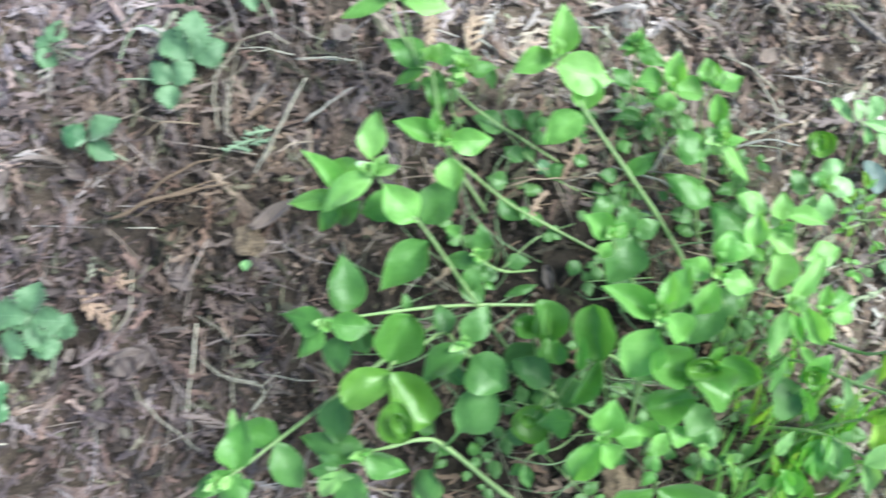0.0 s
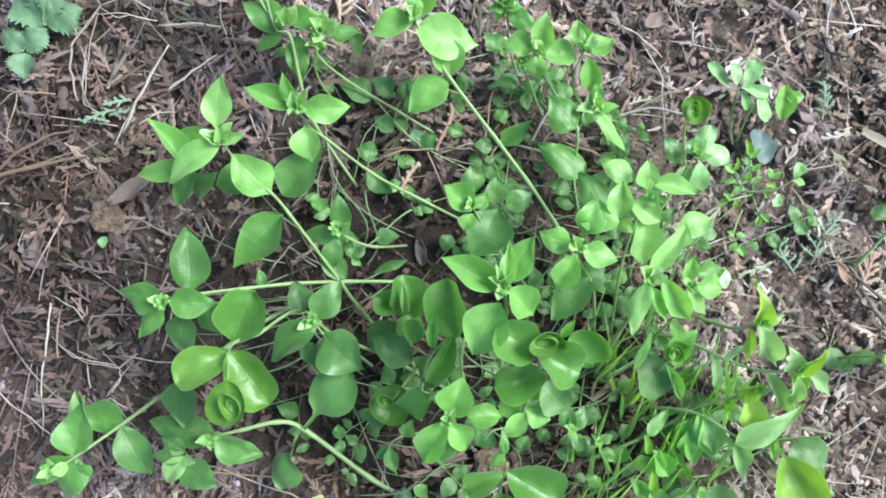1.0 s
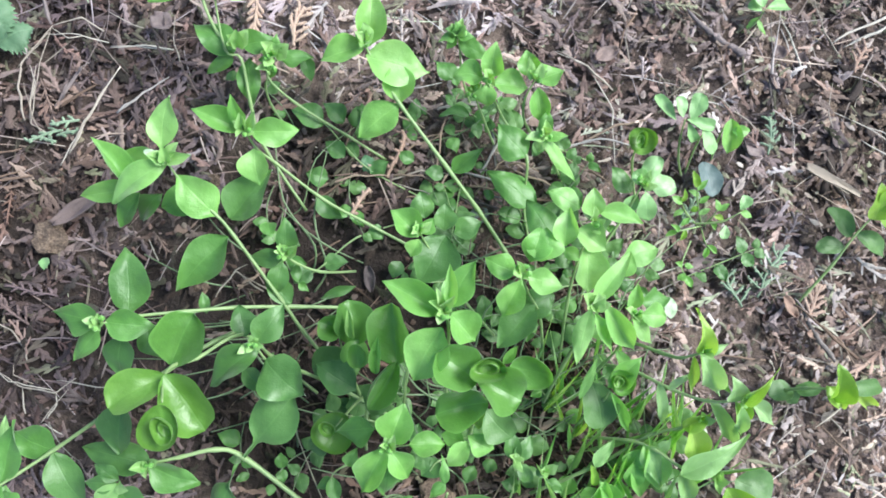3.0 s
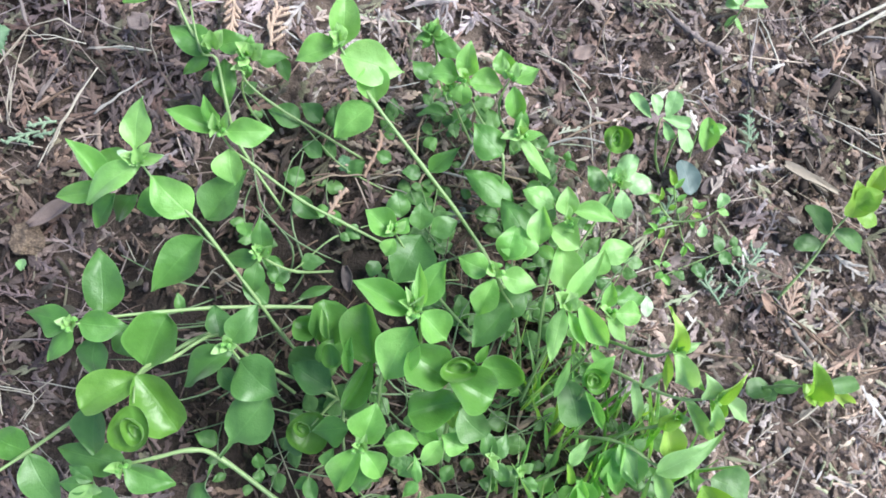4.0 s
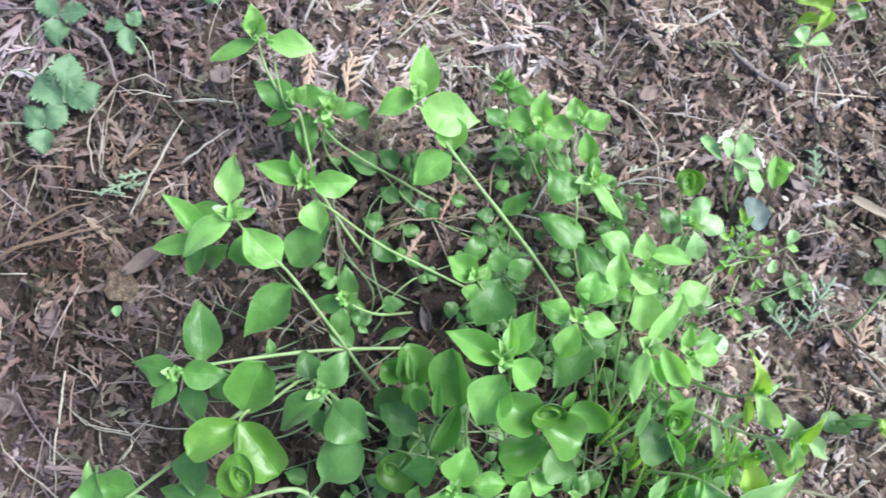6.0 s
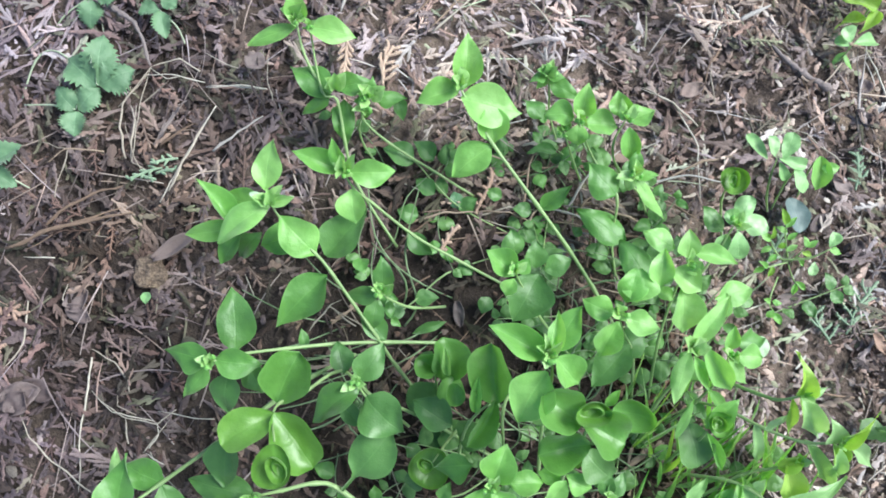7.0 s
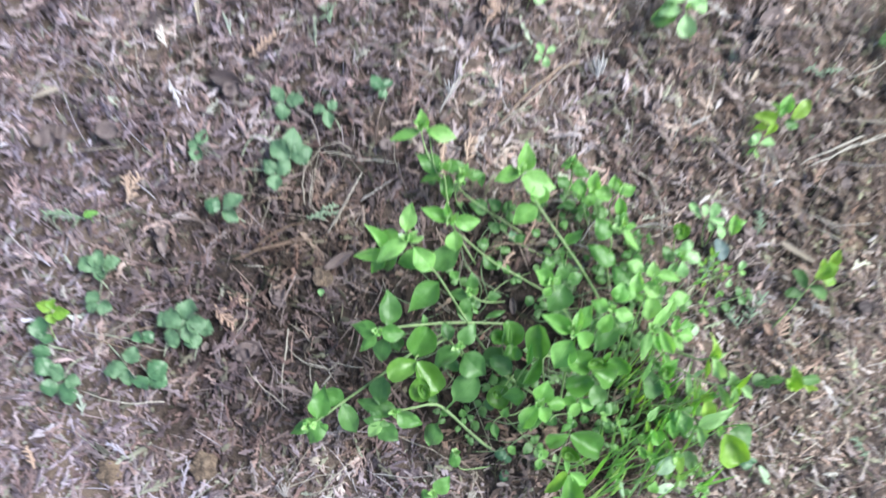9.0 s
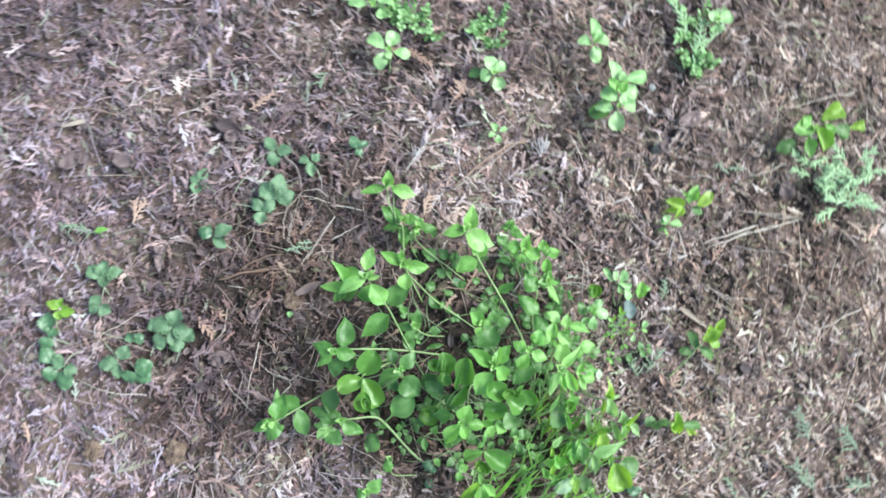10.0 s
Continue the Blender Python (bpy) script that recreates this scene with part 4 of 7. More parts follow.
leaf(stalk, "spoon", 208, 64, 44, -18, 14, 13, 8)
leaf(stalk, "spoon", 206, 64, 44, -97, -15, 15, 6)
leaf(stalk, "spoon", 207, 63, 42, -147, -29, 10, 5)
leaf(stalk, "spoon", 214, 61, 42, -144, -25, 14, 8)
stalk = stem(owner, 0.6, [(218, 62, 38), (217, 58, 26), (219, 49, 4)])
owner = spoon_plant()
stalk = stem(owner, 0.6, [(232, 69, 26), (232, 64, 16), (233, 56, 3)])
leaf(stalk, "folded_light", 236, 72, 24, 179, -21, 17, 10, 20)
leaf(stalk, "narrow", 236, 66, 24, -88, 0, 9, 6)
owner = spoon_plant()
stalk = stem(owner, 0.6, [(242, 27, 16), (234, 23, 10), (222, 23, 4)])
leaf(stalk, "spoon", 242, 28, 16, -26, 14, 8, 6)
leaf(stalk, "narrow", 242, 27, 16, -105, -17, 7, 4)
leaf(stalk, "spoon", 236, 21, 12, 175, -16, 7, 5)
owner = bright_plant()
stalk = stem(owner, 0.85, [(304, 27, 30), (295, 16, 24), (287, 2, 16), (278, -11, 8), (273, -19, 2)])
leaf(stalk, "young", 301, 22, 30, 5, 32, 19, 13)
leaf(stalk, "young", 301, 27, 34, -62, 27, 13, 12)
leaf(stalk, "young", 303, 26, 30, -116, -16, 15, 11)
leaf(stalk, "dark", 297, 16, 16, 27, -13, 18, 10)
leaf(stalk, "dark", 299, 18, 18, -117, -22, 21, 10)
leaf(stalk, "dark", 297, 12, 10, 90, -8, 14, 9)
leaf(stalk, "young", 307, 33, 34, -24, 24, 15, 9)
owner = bright_plant()
stalk = stem(owner, 1.0, [(274, -58, 30), (267, -58, 22), (261, -59, 12), (259, -56, 3)])
leaf(stalk, "lime_fold", 275, -64, 30, 5, 32, 20, 11)
leaf(stalk, "lime_lance", 274, -57, 31, -142, -23, 14, 10)
leaf(stalk, "dark", 281, -58, 27, -85, -20, 26, 8)
leaf(stalk, "lime_lance", 289, -60, 22, -114, -21, 17, 7)
leaf(stalk, "dark", 277, -58, 18, 94, -21, 12, 7)
leaf(stalk, "dark", 265, -58, 12, 111, 9, 13, 11, 30)
leaf(stalk, "dark", 267, -58, 12, -175, -36, 10, 7)
owner = strawberry_plant()
stalk = stem(owner, 0.6, [(-127, 101, 14), (-150, 119, 12), (-163, 116, 8), (-171, 97, 2)])
leaf(stalk, "toothed", -127, 101, 14, -2, 4, 27, 18)
leaf(stalk, "toothed", -128, 101, 14, 50, -5, 22, 17)
leaf(stalk, "toothed", -126, 101, 14, -60, -7, 19, 17)
owner = strawberry_plant()
stalk = stem(owner, 0.6, [(-139, 89, 10), (-152, 92, 7), (-169, 93, 3)])
leaf(stalk, "toothed", -139, 89, 10, 41, 8, 15, 12)
leaf(stalk, "toothed", -138, 89, 10, -44, 7, 16, 13)
leaf(stalk, "toothed", -138, 88, 10, 177, -9, 13, 13)
owner = strawberry_plant()
stalk = stem(owner, 0.6, [(-139, 150, 10), (-152, 142, 6), (-159, 134, 2)])
leaf(stalk, "toothed", -137, 150, 10, 38, 3, 17, 12)
leaf(stalk, "toothed", -135, 152, 10, -94, 7, 16, 13)
leaf(stalk, "toothed", -137, 149, 10, 178, -11, 15, 13)
owner = strawberry_plant()
stalk = stem(owner, 0.5, [(-102, 146, 8), (-93, 138, 5), (-89, 130, 2)])
leaf(stalk, "toothed", -102, 146, 8, 105, 0, 11, 10)
leaf(stalk, "toothed", -101, 145, 8, -167, -8, 15, 10)
leaf(stalk, "toothed", -100, 147, 8, -47, 0, 10, 9)
owner = strawberry_plant()
stalk = stem(owner, 0.5, [(-176, 60, 10), (-169, 53, 6), (-162, 49, 2)])
leaf(stalk, "toothed", -179, 58, 10, -56, 6, 20, 14)
leaf(stalk, "toothed", -179, 57, 10, -123, -14, 16, 11)
leaf(stalk, "bluish", -181, 58, 10, 71, 0, 14, 14)
owner = strawberry_plant()
stalk = stem(owner, 0.5, [(-203, 110, 10), (-209, 101, 6), (-211, 93, 2)])
leaf(stalk, "toothed", -203, 110, 10, -21, 0, 14, 10)
leaf(stalk, "toothed", -204, 109, 10, 73, -12, 9, 9)
leaf(stalk, "toothed", -204, 108, 10, 177, -17, 13, 12)
owner = strawberry_plant()
stalk = stem(owner, 0.5, [(-269, 9, 12), (-270, -6, 8), (-272, -17, 3)])
leaf(stalk, "toothed", -269, 8, 12, 35, 0, 13, 12)
leaf(stalk, "toothed", -268, 8, 12, -75, -9, 13, 12)
leaf(stalk, "toothed", -269, 6, 12, 174, -10, 12, 12)
owner = strawberry_plant()
stalk = stem(owner, 0.5, [(-269, -21, 10), (-264, -27, 5)])
leaf(stalk, "toothed", -270, -22, 10, 54, -0, 12, 12)
leaf(stalk, "toothed", -269, -23, 10, -116, -10, 11, 13)
leaf(stalk, "toothed", -270, -24, 10, 131, -10, 11, 11)
owner = strawberry_plant()
stalk = stem(owner, 0.6, [(-200, -34, 16), (-207, -45, 8), (-216, -57, 2)])
leaf(stalk, "toothed", -201, -34, 16, 91, -6, 18, 16)
leaf(stalk, "toothed", -199, -33, 16, -10, 0, 17, 17)
leaf(stalk, "toothed", -198, -35, 16, -92, -14, 16, 16)
leaf(stalk, "toothed", -199, -37, 14, -156, -21, 17, 13)
owner = strawberry_plant()
stalk = stem(owner, 0.6, [(-241, -71, 14), (-252, -62, 8), (-264, -53, 2)])
leaf(stalk, "toothed", -240, -69, 14, -19, 0, 14, 14)
leaf(stalk, "toothed", -242, -72, 14, 104, -6, 19, 14)
leaf(stalk, "toothed", -240, -73, 14, -173, -26, 14, 13)
owner = strawberry_plant()
stalk = stem(owner, 0.6, [(-225, -77, 10), (-234, -70, 4)])
leaf(stalk, "bluish", -226, -77, 10, -57, -7, 17, 18)
leaf(stalk, "bluish", -227, -79, 10, 144, -20, 12, 16)
leaf(stalk, "bluish", -225, -78, 10, -118, -14, 16, 16)
owner = strawberry_plant()
stalk = stem(owner, 0.6, [(-289, -83, 12), (-286, -72, 8), (-277, -65, 2)])
leaf(stalk, "toothed", -289, -83, 12, 55, 0, 13, 12)
leaf(stalk, "toothed", -288, -84, 12, -103, -19, 12, 12)
leaf(stalk, "bluish", -289, -86, 10, -169, -18, 19, 17)
owner = strawberry_plant()
stalk = stem(owner, 0.6, [(-311, -55, 10), (-303, -59, 6), (-289, -62, 2)])
leaf(stalk, "bluish", -311, -54, 10, 15, -6, 19, 16)
leaf(stalk, "bluish", -309, -57, 10, -24, -13, 9, 13)
leaf(stalk, "bluish", -311, -58, 8, 177, -16, 14, 15)
owner = strawberry_plant()
stalk = stem(owner, 0.5, [(-232, -51, 10), (-243, -50, 6), (-265, -48, 2)])
leaf(stalk, "bluish", -232, -51, 10, -49, -11, 10, 11)
leaf(stalk, "bluish", -233, -52, 10, 45, -11, 11, 9)
owner = bright_plant()
stalk = stem(owner, 0.5, [(-303, -31, 14), (-307, -43, 6), (-300, -58, 2)])
leaf(stalk, "young", -304, -31, 14, 70, 0, 13, 9)
leaf(stalk, "young", -303, -30, 14, -13, 13, 9, 9)
leaf(stalk, "young", -302, -32, 14, -91, -0, 13, 11)
leaf(stalk, "young", -304, -33, 14, -159, -13, 9, 9)
owner = strawberry_plant()
stalk = stem(owner, 0.5, [(-58, 166, 10), (-52, 158, 4)])
leaf(stalk, "bluish", -58, 166, 10, 32, -0, 14, 11)
leaf(stalk, "bluish", -58, 165, 10, -136, -15, 8, 9)
leaf(stalk, "bluish", -58, 167, 10, -55, -9, 13, 8)
owner = seedling_plant()
stalk = stem(owner, 0.7, [(-42, 268, 24), (-39, 259, 14), (-38, 252, 2)])
leaf(stalk, "rounded", -45, 268, 24, 68, 0, 21, 15)
leaf(stalk, "rounded", -41, 270, 24, -11, 7, 17, 15)
leaf(stalk, "rounded", -43, 265, 24, 161, -11, 20, 14)
leaf(stalk, "rounded", -38, 267, 22, -86, -12, 19, 12)
leaf(stalk, "rounded", -41, 267, 24, 176, 21, 11, 8)
owner = seedling_plant()
stalk = stem(owner, 0.7, [(65, 260, 24), (65, 253, 12), (63, 247, 2)])
leaf(stalk, "rounded", 65, 261, 24, 27, 6, 18, 14)
leaf(stalk, "rounded", 64, 258, 24, 107, -10, 12, 14)
leaf(stalk, "rounded", 66, 262, 24, -41, 0, 15, 10)
leaf(stalk, "rounded", 68, 257, 24, -141, -26, 14, 14)
leaf(stalk, "dark", 53, 260, 16, 79, -19, 12, 13)
owner = seedling_plant()
stalk = stem(owner, 0.7, [(193, 243, 30), (200, 234, 16), (207, 228, 2)])
leaf(stalk, "rounded", 187, 267, 34, 19, 5, 22, 14)
leaf(stalk, "rounded", 197, 271, 34, -65, -9, 25, 14)
leaf(stalk, "rounded", 191, 268, 36, -23, 23, 10, 9)
leaf(stalk, "rounded", 196, 259, 28, -63, -6, 18, 16)
leaf(stalk, "rounded", 194, 251, 28, 72, -6, 20, 17)
leaf(stalk, "rounded", 190, 242, 28, 88, -18, 19, 16)
leaf(stalk, "rounded", 193, 240, 28, -167, -23, 20, 16)
leaf(stalk, "rounded", 196, 246, 30, -33, 0, 11, 12)
leaf(stalk, "light", 193, 256, 34, -20, 22, 15, 10)
leaf(stalk, "light", 192, 258, 32, 50, 8, 17, 12)
leaf(stalk, "rounded", 198, 250, 26, -100, -12, 16, 13)
leaf(stalk, "dark", 189, 247, 20, 115, -12, 24, 16)
owner = seedling_plant()
stalk = stem(owner, 0.7, [(163, 308, 30), (170, 303, 16), (176, 301, 2)])
leaf(stalk, "rounded", 162, 309, 30, 10, 5, 24, 12)
leaf(stalk, "rounded", 164, 309, 30, -67, -7, 15, 13)
leaf(stalk, "rounded", 161, 306, 30, 87, -8, 15, 12)
leaf(stalk, "rounded", 163, 305, 30, -158, -26, 18, 13)
leaf(stalk, "rounded", 163, 307, 32, -20, 17, 14, 9)
owner = seedling_plant()
stalk = stem(owner, 0.8, [(396, 253, 30), (398, 244, 18), (401, 234, 2)])
leaf(stalk, "lime_round", 403, 262, 33, -53, 7, 25, 18)
leaf(stalk, "light", 397, 251, 30, 95, -5, 22, 21)
leaf(stalk, "lime_round", 398, 255, 31, -148, -15, 26, 17)
leaf(stalk, "light", 393, 245, 27, -161, -19, 22, 12)
leaf(stalk, "light", 407, 261, 31, -136, -16, 19, 12)
leaf(stalk, "dark", 424, 262, 20, -102, -12, 19, 15)
leaf(stalk, "dark", 385, 241, 18, 118, -17, 21, 14)
leaf(stalk, "light", 393, 257, 30, 64, 18, 13, 13)
owner = seedling_plant()
stalk = stem(owner, 0.5, [(440, 270, 18), (439, 260, 8)])
leaf(stalk, "lime_round", 441, 265, 18, -71, 3, 17, 11)
leaf(stalk, "dark", 441, 265, 14, 160, -20, 12, 8)
owner = seedling_plant()
stalk = stem(owner, 0.6, [(275, 164, 20), (272, 157, 12), (268, 149, 2)])
leaf(stalk, "light", 276, 159, 22, -19, 12, 19, 11)
leaf(stalk, "lime_fold", 286, 157, 20, -40, 8, 20, 12)
leaf(stalk, "lime_fold", 273, 154, 18, 79, 6, 20, 11)
leaf(stalk, "lime_lance", 274, 153, 17, 142, -19, 15, 7)
leaf(stalk, "light", 278, 158, 20, 42, 7, 16, 7)
leaf(stalk, "lime_lance", 269, 151, 14, 106, -15, 16, 6)
leaf(stalk, "shade_green", 282, 156, 16, -110, -17, 14, 8)
owner = seedling_plant()
stalk = stem(owner, 0.5, [(78, 202, 14), (82, 198, 4)])
leaf(stalk, "rounded", 77, 203, 14, 36, 11, 10, 7)
leaf(stalk, "rounded", 77, 201, 14, 116, -0, 8, 6)
leaf(stalk, "rounded", 79, 201, 14, -161, -26, 9, 7)
leaf(stalk, "rounded", 80, 204, 14, -57, 0, 9, 6)
owner = seedling_plant()
stalk = stem(owner, 0.6, [(1, -153, 34), (8, -164, 20), (25, -170, 3)])
leaf(stalk, "ovate", 3, -154, 34, -38, 7, 17, 13)
leaf(stalk, "ovate", -0, -154, 34, 130, -12, 10, 12)
owner = seedling_plant()
stalk = stem(owner, 0.6, [(-64, 313, 24), (-48, 319, 10), (-30, 322, 2)])
leaf(stalk, "rounded", -70, 313, 22, 93, -6, 20, 12)
leaf(stalk, "rounded", -60, 316, 24, -59, 0, 17, 13)
leaf(stalk, "rounded", -57, 313, 20, -158, -32, 11, 12)
owner = seedling_plant()
stalk = stem(owner, 0.6, [(290, 356, 26), (289, 347, 14), (290, 340, 2)])
leaf(stalk, "rounded", 289, 355, 26, 48, 10, 12, 14)
leaf(stalk, "rounded", 292, 355, 26, -52, 0, 16, 14)
leaf(stalk, "rounded", 289, 352, 26, -162, -45, 8, 12)
owner = seedling_plant()
stalk = stem(owner, 0.6, [(259, 134, 16), (257, 130, 8), (253, 128, 2)])
leaf(stalk, "rounded", 260, 135, 16, -78, -15, 15, 8)
leaf(stalk, "spoon", 259, 136, 16, 37, 26, 9, 8)
leaf(stalk, "spoon", 259, 135, 14, 66, 0, 8, 6)
leaf(stalk, "narrow", 259, 133, 10, 128, -32, 8, 3)
leaf(stalk, "narrow", 258, 132, 10, -140, -22, 10, 3)
owner = seedling_plant()
stalk = stem(owner, 0.4, [(-95, -6, 6), (-96, -8, 3)])
leaf(stalk, "spoon", -96, -9, 6, -5, 0, 6, 6)
owner = seedling_plant()
stalk = stem(owner, 0.5, [(-284, 47, 10), (-284, 42, 3)])
leaf(stalk, "light", -289, 45, 10, -70, -9, 13, 6)
owner = seedling_plant()
stalk = stem(owner, 0.4, [(229, 46, 6), (228, 52, 4)])
leaf(stalk, "grey", 228, 55, 6, -169, 3, 19, 13)
owner = pointed_plant()
stalk = stem(owner, 0.7, [(184, -119, 34), (181, -126, 24), (171, -137, 12), (161, -143, 3)])
leaf(stalk, "pale", 185, -120, 32, 139, -17, 20, 12)
leaf(stalk, "young", 186, -116, 34, -163, -23, 20, 8)
leaf(stalk, "dark", 190, -119, 30, -110, -26, 18, 13)
leaf(stalk, "light", 183, -90, 30, -180, -28, 17, 9)
leaf(stalk, "light", 188, -81, 34, -164, -21, 27, 12)
leaf(stalk, "light", 174, -113, 26, 28, 0, 14, 10)
leaf(stalk, "light", 168, -118, 24, -150, -25, 14, 8)
leaf(stalk, "pale", 175, -149, 16, -70, -7, 16, 7)
leaf(stalk, "light", 170, -149, 16, -27, 11, 10, 9)
stalk = stem(owner, 0.6, [(165, -120, 26), (165, -136, 18), (165, -157, 3)])
leaf(stalk, "young", 165, -122, 26, -4, 17, 14, 5)
leaf(stalk, "narrow", 165, -131, 20, -41, 10, 11, 4)
leaf(stalk, "pale", 147, -142, 14, -160, -21, 17, 4)
leaf(stalk, "light", 165, -124, 24, 36, 0, 13, 7)
owner = glossy_plant()
stalk = stem(owner, 0.9, [(99, -130, 48), (103, -144, 34), (111, -166, 4)])
leaf(stalk, "young", 98, -132, 48, 141, -20, 24, 9)
leaf(stalk, "round", 100, -135, 46, -166, -13, 26, 18)
leaf(stalk, "light", 101, -133, 46, -125, -25, 19, 9)
leaf(stalk, "narrow", 99, -133, 48, 13, 27, 18, 4)
owner = seedling_plant()
stalk = stem(owner, 0.5, [(59, -125, 14), (52, -132, 6), (43, -138, 2)])
leaf(stalk, "bluish", 58, -126, 14, 89, -12, 10, 10)
leaf(stalk, "light", 59, -124, 14, -49, 0, 7, 8)
leaf(stalk, "bluish", 59, -127, 12, 178, -31, 8, 7)
leaf(stalk, "bluish", 56, -138, 8, -165, -9, 13, 8)
owner = seedling_plant()
stalk = stem(owner, 0.5, [(255, -127, 12), (254, -137, 4)])
leaf(stalk, "bluish", 254, -126, 12, 81, -9, 12, 10)
leaf(stalk, "pale", 259, -126, 12, -145, -18, 20, 6)
leaf(stalk, "bluish", 253, -125, 12, -1, 0, 5, 8)
owner = seedling_plant()
stalk = stem(owner, 0.6, [(18, -124, 26), (22, -138, 14), (38, -138, 6), (61, -134, 2)])
leaf(stalk, "ovate", 18, -137, 20, 10, 14, 16, 9)
stalk = stem(owner, 0.5, [(128, -91, 30), (129, -107, 18), (124, -122, 4)])
leaf(stalk, "shade_green", 128, -92, 30, 16, 8, 15, 8)
leaf(stalk, "shade_green", 129, -92, 30, -33, 0, 13, 8)
leaf(stalk, "shade_green", 131, -94, 28, -146, -29, 12, 7)
stalk = stem(owner, 0.5, [(142, -97, 26), (148, -107, 14), (156, -121, 4)])
leaf(stalk, "shade_green", 142, -100, 26, 12, 16, 7, 6)
leaf(stalk, "shade_green", 143, -101, 24, -126, -21, 11, 6)
owner = spoon_plant()
stalk = stem(owner, 0.5, [(219, 39, 20), (222, 33, 12), (227, 23, 3)])
leaf(stalk, "young", 219, 38, 20, 26, 28, 9, 4)
leaf(stalk, "narrow", 220, 37, 18, -43, 17, 7, 3)
leaf(stalk, "narrow", 222, 35, 14, 61, 0, 6, 3)
leaf(stalk, "narrow", 223, 32, 12, -55, 20, 6, 3)
leaf(stalk, "young", 223, 30, 10, 113, -29, 4, 3)
leaf(stalk, "narrow", 224, 27, 8, -63, -0, 7, 3)
stalk = stem(owner, 0.5, [(212, 30, 18), (217, 27, 10), (225, 22, 3)])
leaf(stalk, "narrow", 212, 30, 18, 63, 18, 7, 4)
leaf(stalk, "young", 212, 31, 18, 0, 37, 7, 3)
leaf(stalk, "narrow", 215, 28, 12, 119, -21, 6, 3)
leaf(stalk, "narrow", 219, 25, 8, 133, -20, 6, 3)
stalk = stem(owner, 0.5, [(232, 29, 14), (230, 25, 8), (228, 22, 3)])
leaf(stalk, "narrow", 232, 28, 14, -55, 20, 6, 3)
leaf(stalk, "narrow", 232, 28, 14, 23, 19, 6, 3)
leaf(stalk, "young", 231, 26, 10, -102, -18, 6, 3)
leaf(stalk, "narrow", 230, 24, 6, -136, -19, 6, 3)
stalk = stem(owner, 0.5, [(210, 17, 12), (217, 19, 8), (227, 22, 3)])
leaf(stalk, "narrow", 211, 17, 12, 112, -20, 6, 3)
leaf(stalk, "narrow", 212, 17, 12, 55, 18, 6, 3)
leaf(stalk, "young", 217, 19, 8, 160, -21, 6, 3)
stalk = stem(owner, 0.5, [(227, 10, 10), (227, 15, 6), (227, 21, 3)])
leaf(stalk, "narrow", 227, 10, 10, 169, -18, 6, 3)
leaf(stalk, "narrow", 227, 11, 10, -125, -18, 7, 3)
stalk = stem(owner, 0.5, [(214, -5, 14), (214, 1, 9), (221, 14, 4)])
leaf(stalk, "light", 214, -5, 14, -144, -17, 7, 4)
leaf(stalk, "light", 214, -4, 14, 129, -22, 5, 4)
leaf(stalk, "light", 214, 0, 10, 61, 0, 4, 3)
leaf(stalk, "light", 215, 1, 10, -103, 0, 5, 3)
owner = chickweed2_plant()
stalk = stem(owner, 1.0, [(154, -26, 72), (153, -36, 60), (149, -48, 40), (144, -67, 14)])
leaf(stalk, "mint", 154, -26, 72, -36, 4, 27, 8)
leaf(stalk, "mint", 153, -27, 72, 172, -28, 26, 8)
leaf(stalk, "mint", 155, -29, 71, -148, -31, 21, 6)
leaf(stalk, "mint", 159, -25, 70, -140, -27, 26, 10)
leaf(stalk, "bud", 153, -26, 74, -53, 46, 8, 7)
leaf(stalk, "mint", 155, 2, 58, -176, -22, 22, 15)
leaf(stalk, "mint", 170, -12, 56, -17, 19, 12, 9)
leaf(stalk, "mint", 172, -3, 50, -70, -12, 19, 12)
leaf(stalk, "mint", 159, -20, 66, -36, 26, 9, 7)
leaf(stalk, "bud", 153, -26, 73, 50, 55, 11, 6)
leaf(stalk, "bud", 154, -26, 73, -0, 65, 10, 6)
stalk = stem(owner, 0.9, [(158, 10, 56), (154, -3, 46), (152, -22, 30), (152, -48, 12)])
leaf(stalk, "mint", 146, 1, 56, -4, 14, 17, 11)
leaf(stalk, "mint", 135, -6, 56, -9, 8, 15, 16)
leaf(stalk, "ovate", 143, 5, 48, 33, -5, 22, 15)
leaf(stalk, "bud", 151, 8, 57, -127, 4, 15, 13)
leaf(stalk, "mint", 158, 14, 57, 1, 23, 13, 10)
leaf(stalk, "mint", 160, 17, 56, -101, -15, 23, 9)
leaf(stalk, "mint", 153, 18, 54, 63, 7, 16, 11)
leaf(stalk, "bud", 157, 12, 58, 7, 66, 11, 4)
leaf(stalk, "mint", 147, 1, 48, -119, -12, 9, 7)
stalk = stem(owner, 0.8, [(175, -28, 56), (174, -38, 46), (168, -50, 28), (160, -61, 8)])
leaf(stalk, "mint", 174, -26, 57, -9, 25, 12, 7)
leaf(stalk, "ovate", 179, -22, 54, -79, -22, 16, 11)
leaf(stalk, "mint", 178, -28, 56, -90, -18, 13, 11)
leaf(stalk, "mint", 175, -30, 56, -130, -35, 17, 9)
leaf(stalk, "pale", 198, -18, 36, -171, -12, 10, 6)
leaf(stalk, "bud", 174, -28, 58, 63, 59, 9, 4)
leaf(stalk, "mint", 171, -43, 44, -139, -32, 15, 6)
leaf(stalk, "mint", 168, -33, 44, 120, -28, 9, 7)
owner = glossy_plant()
stalk = stem(owner, 0.9, [(164, -60, 58), (164, -65, 46), (161, -71, 30), (160, -79, 8)])
leaf(stalk, "cup", 163, -59, 60, -64, 5, 12, 14)
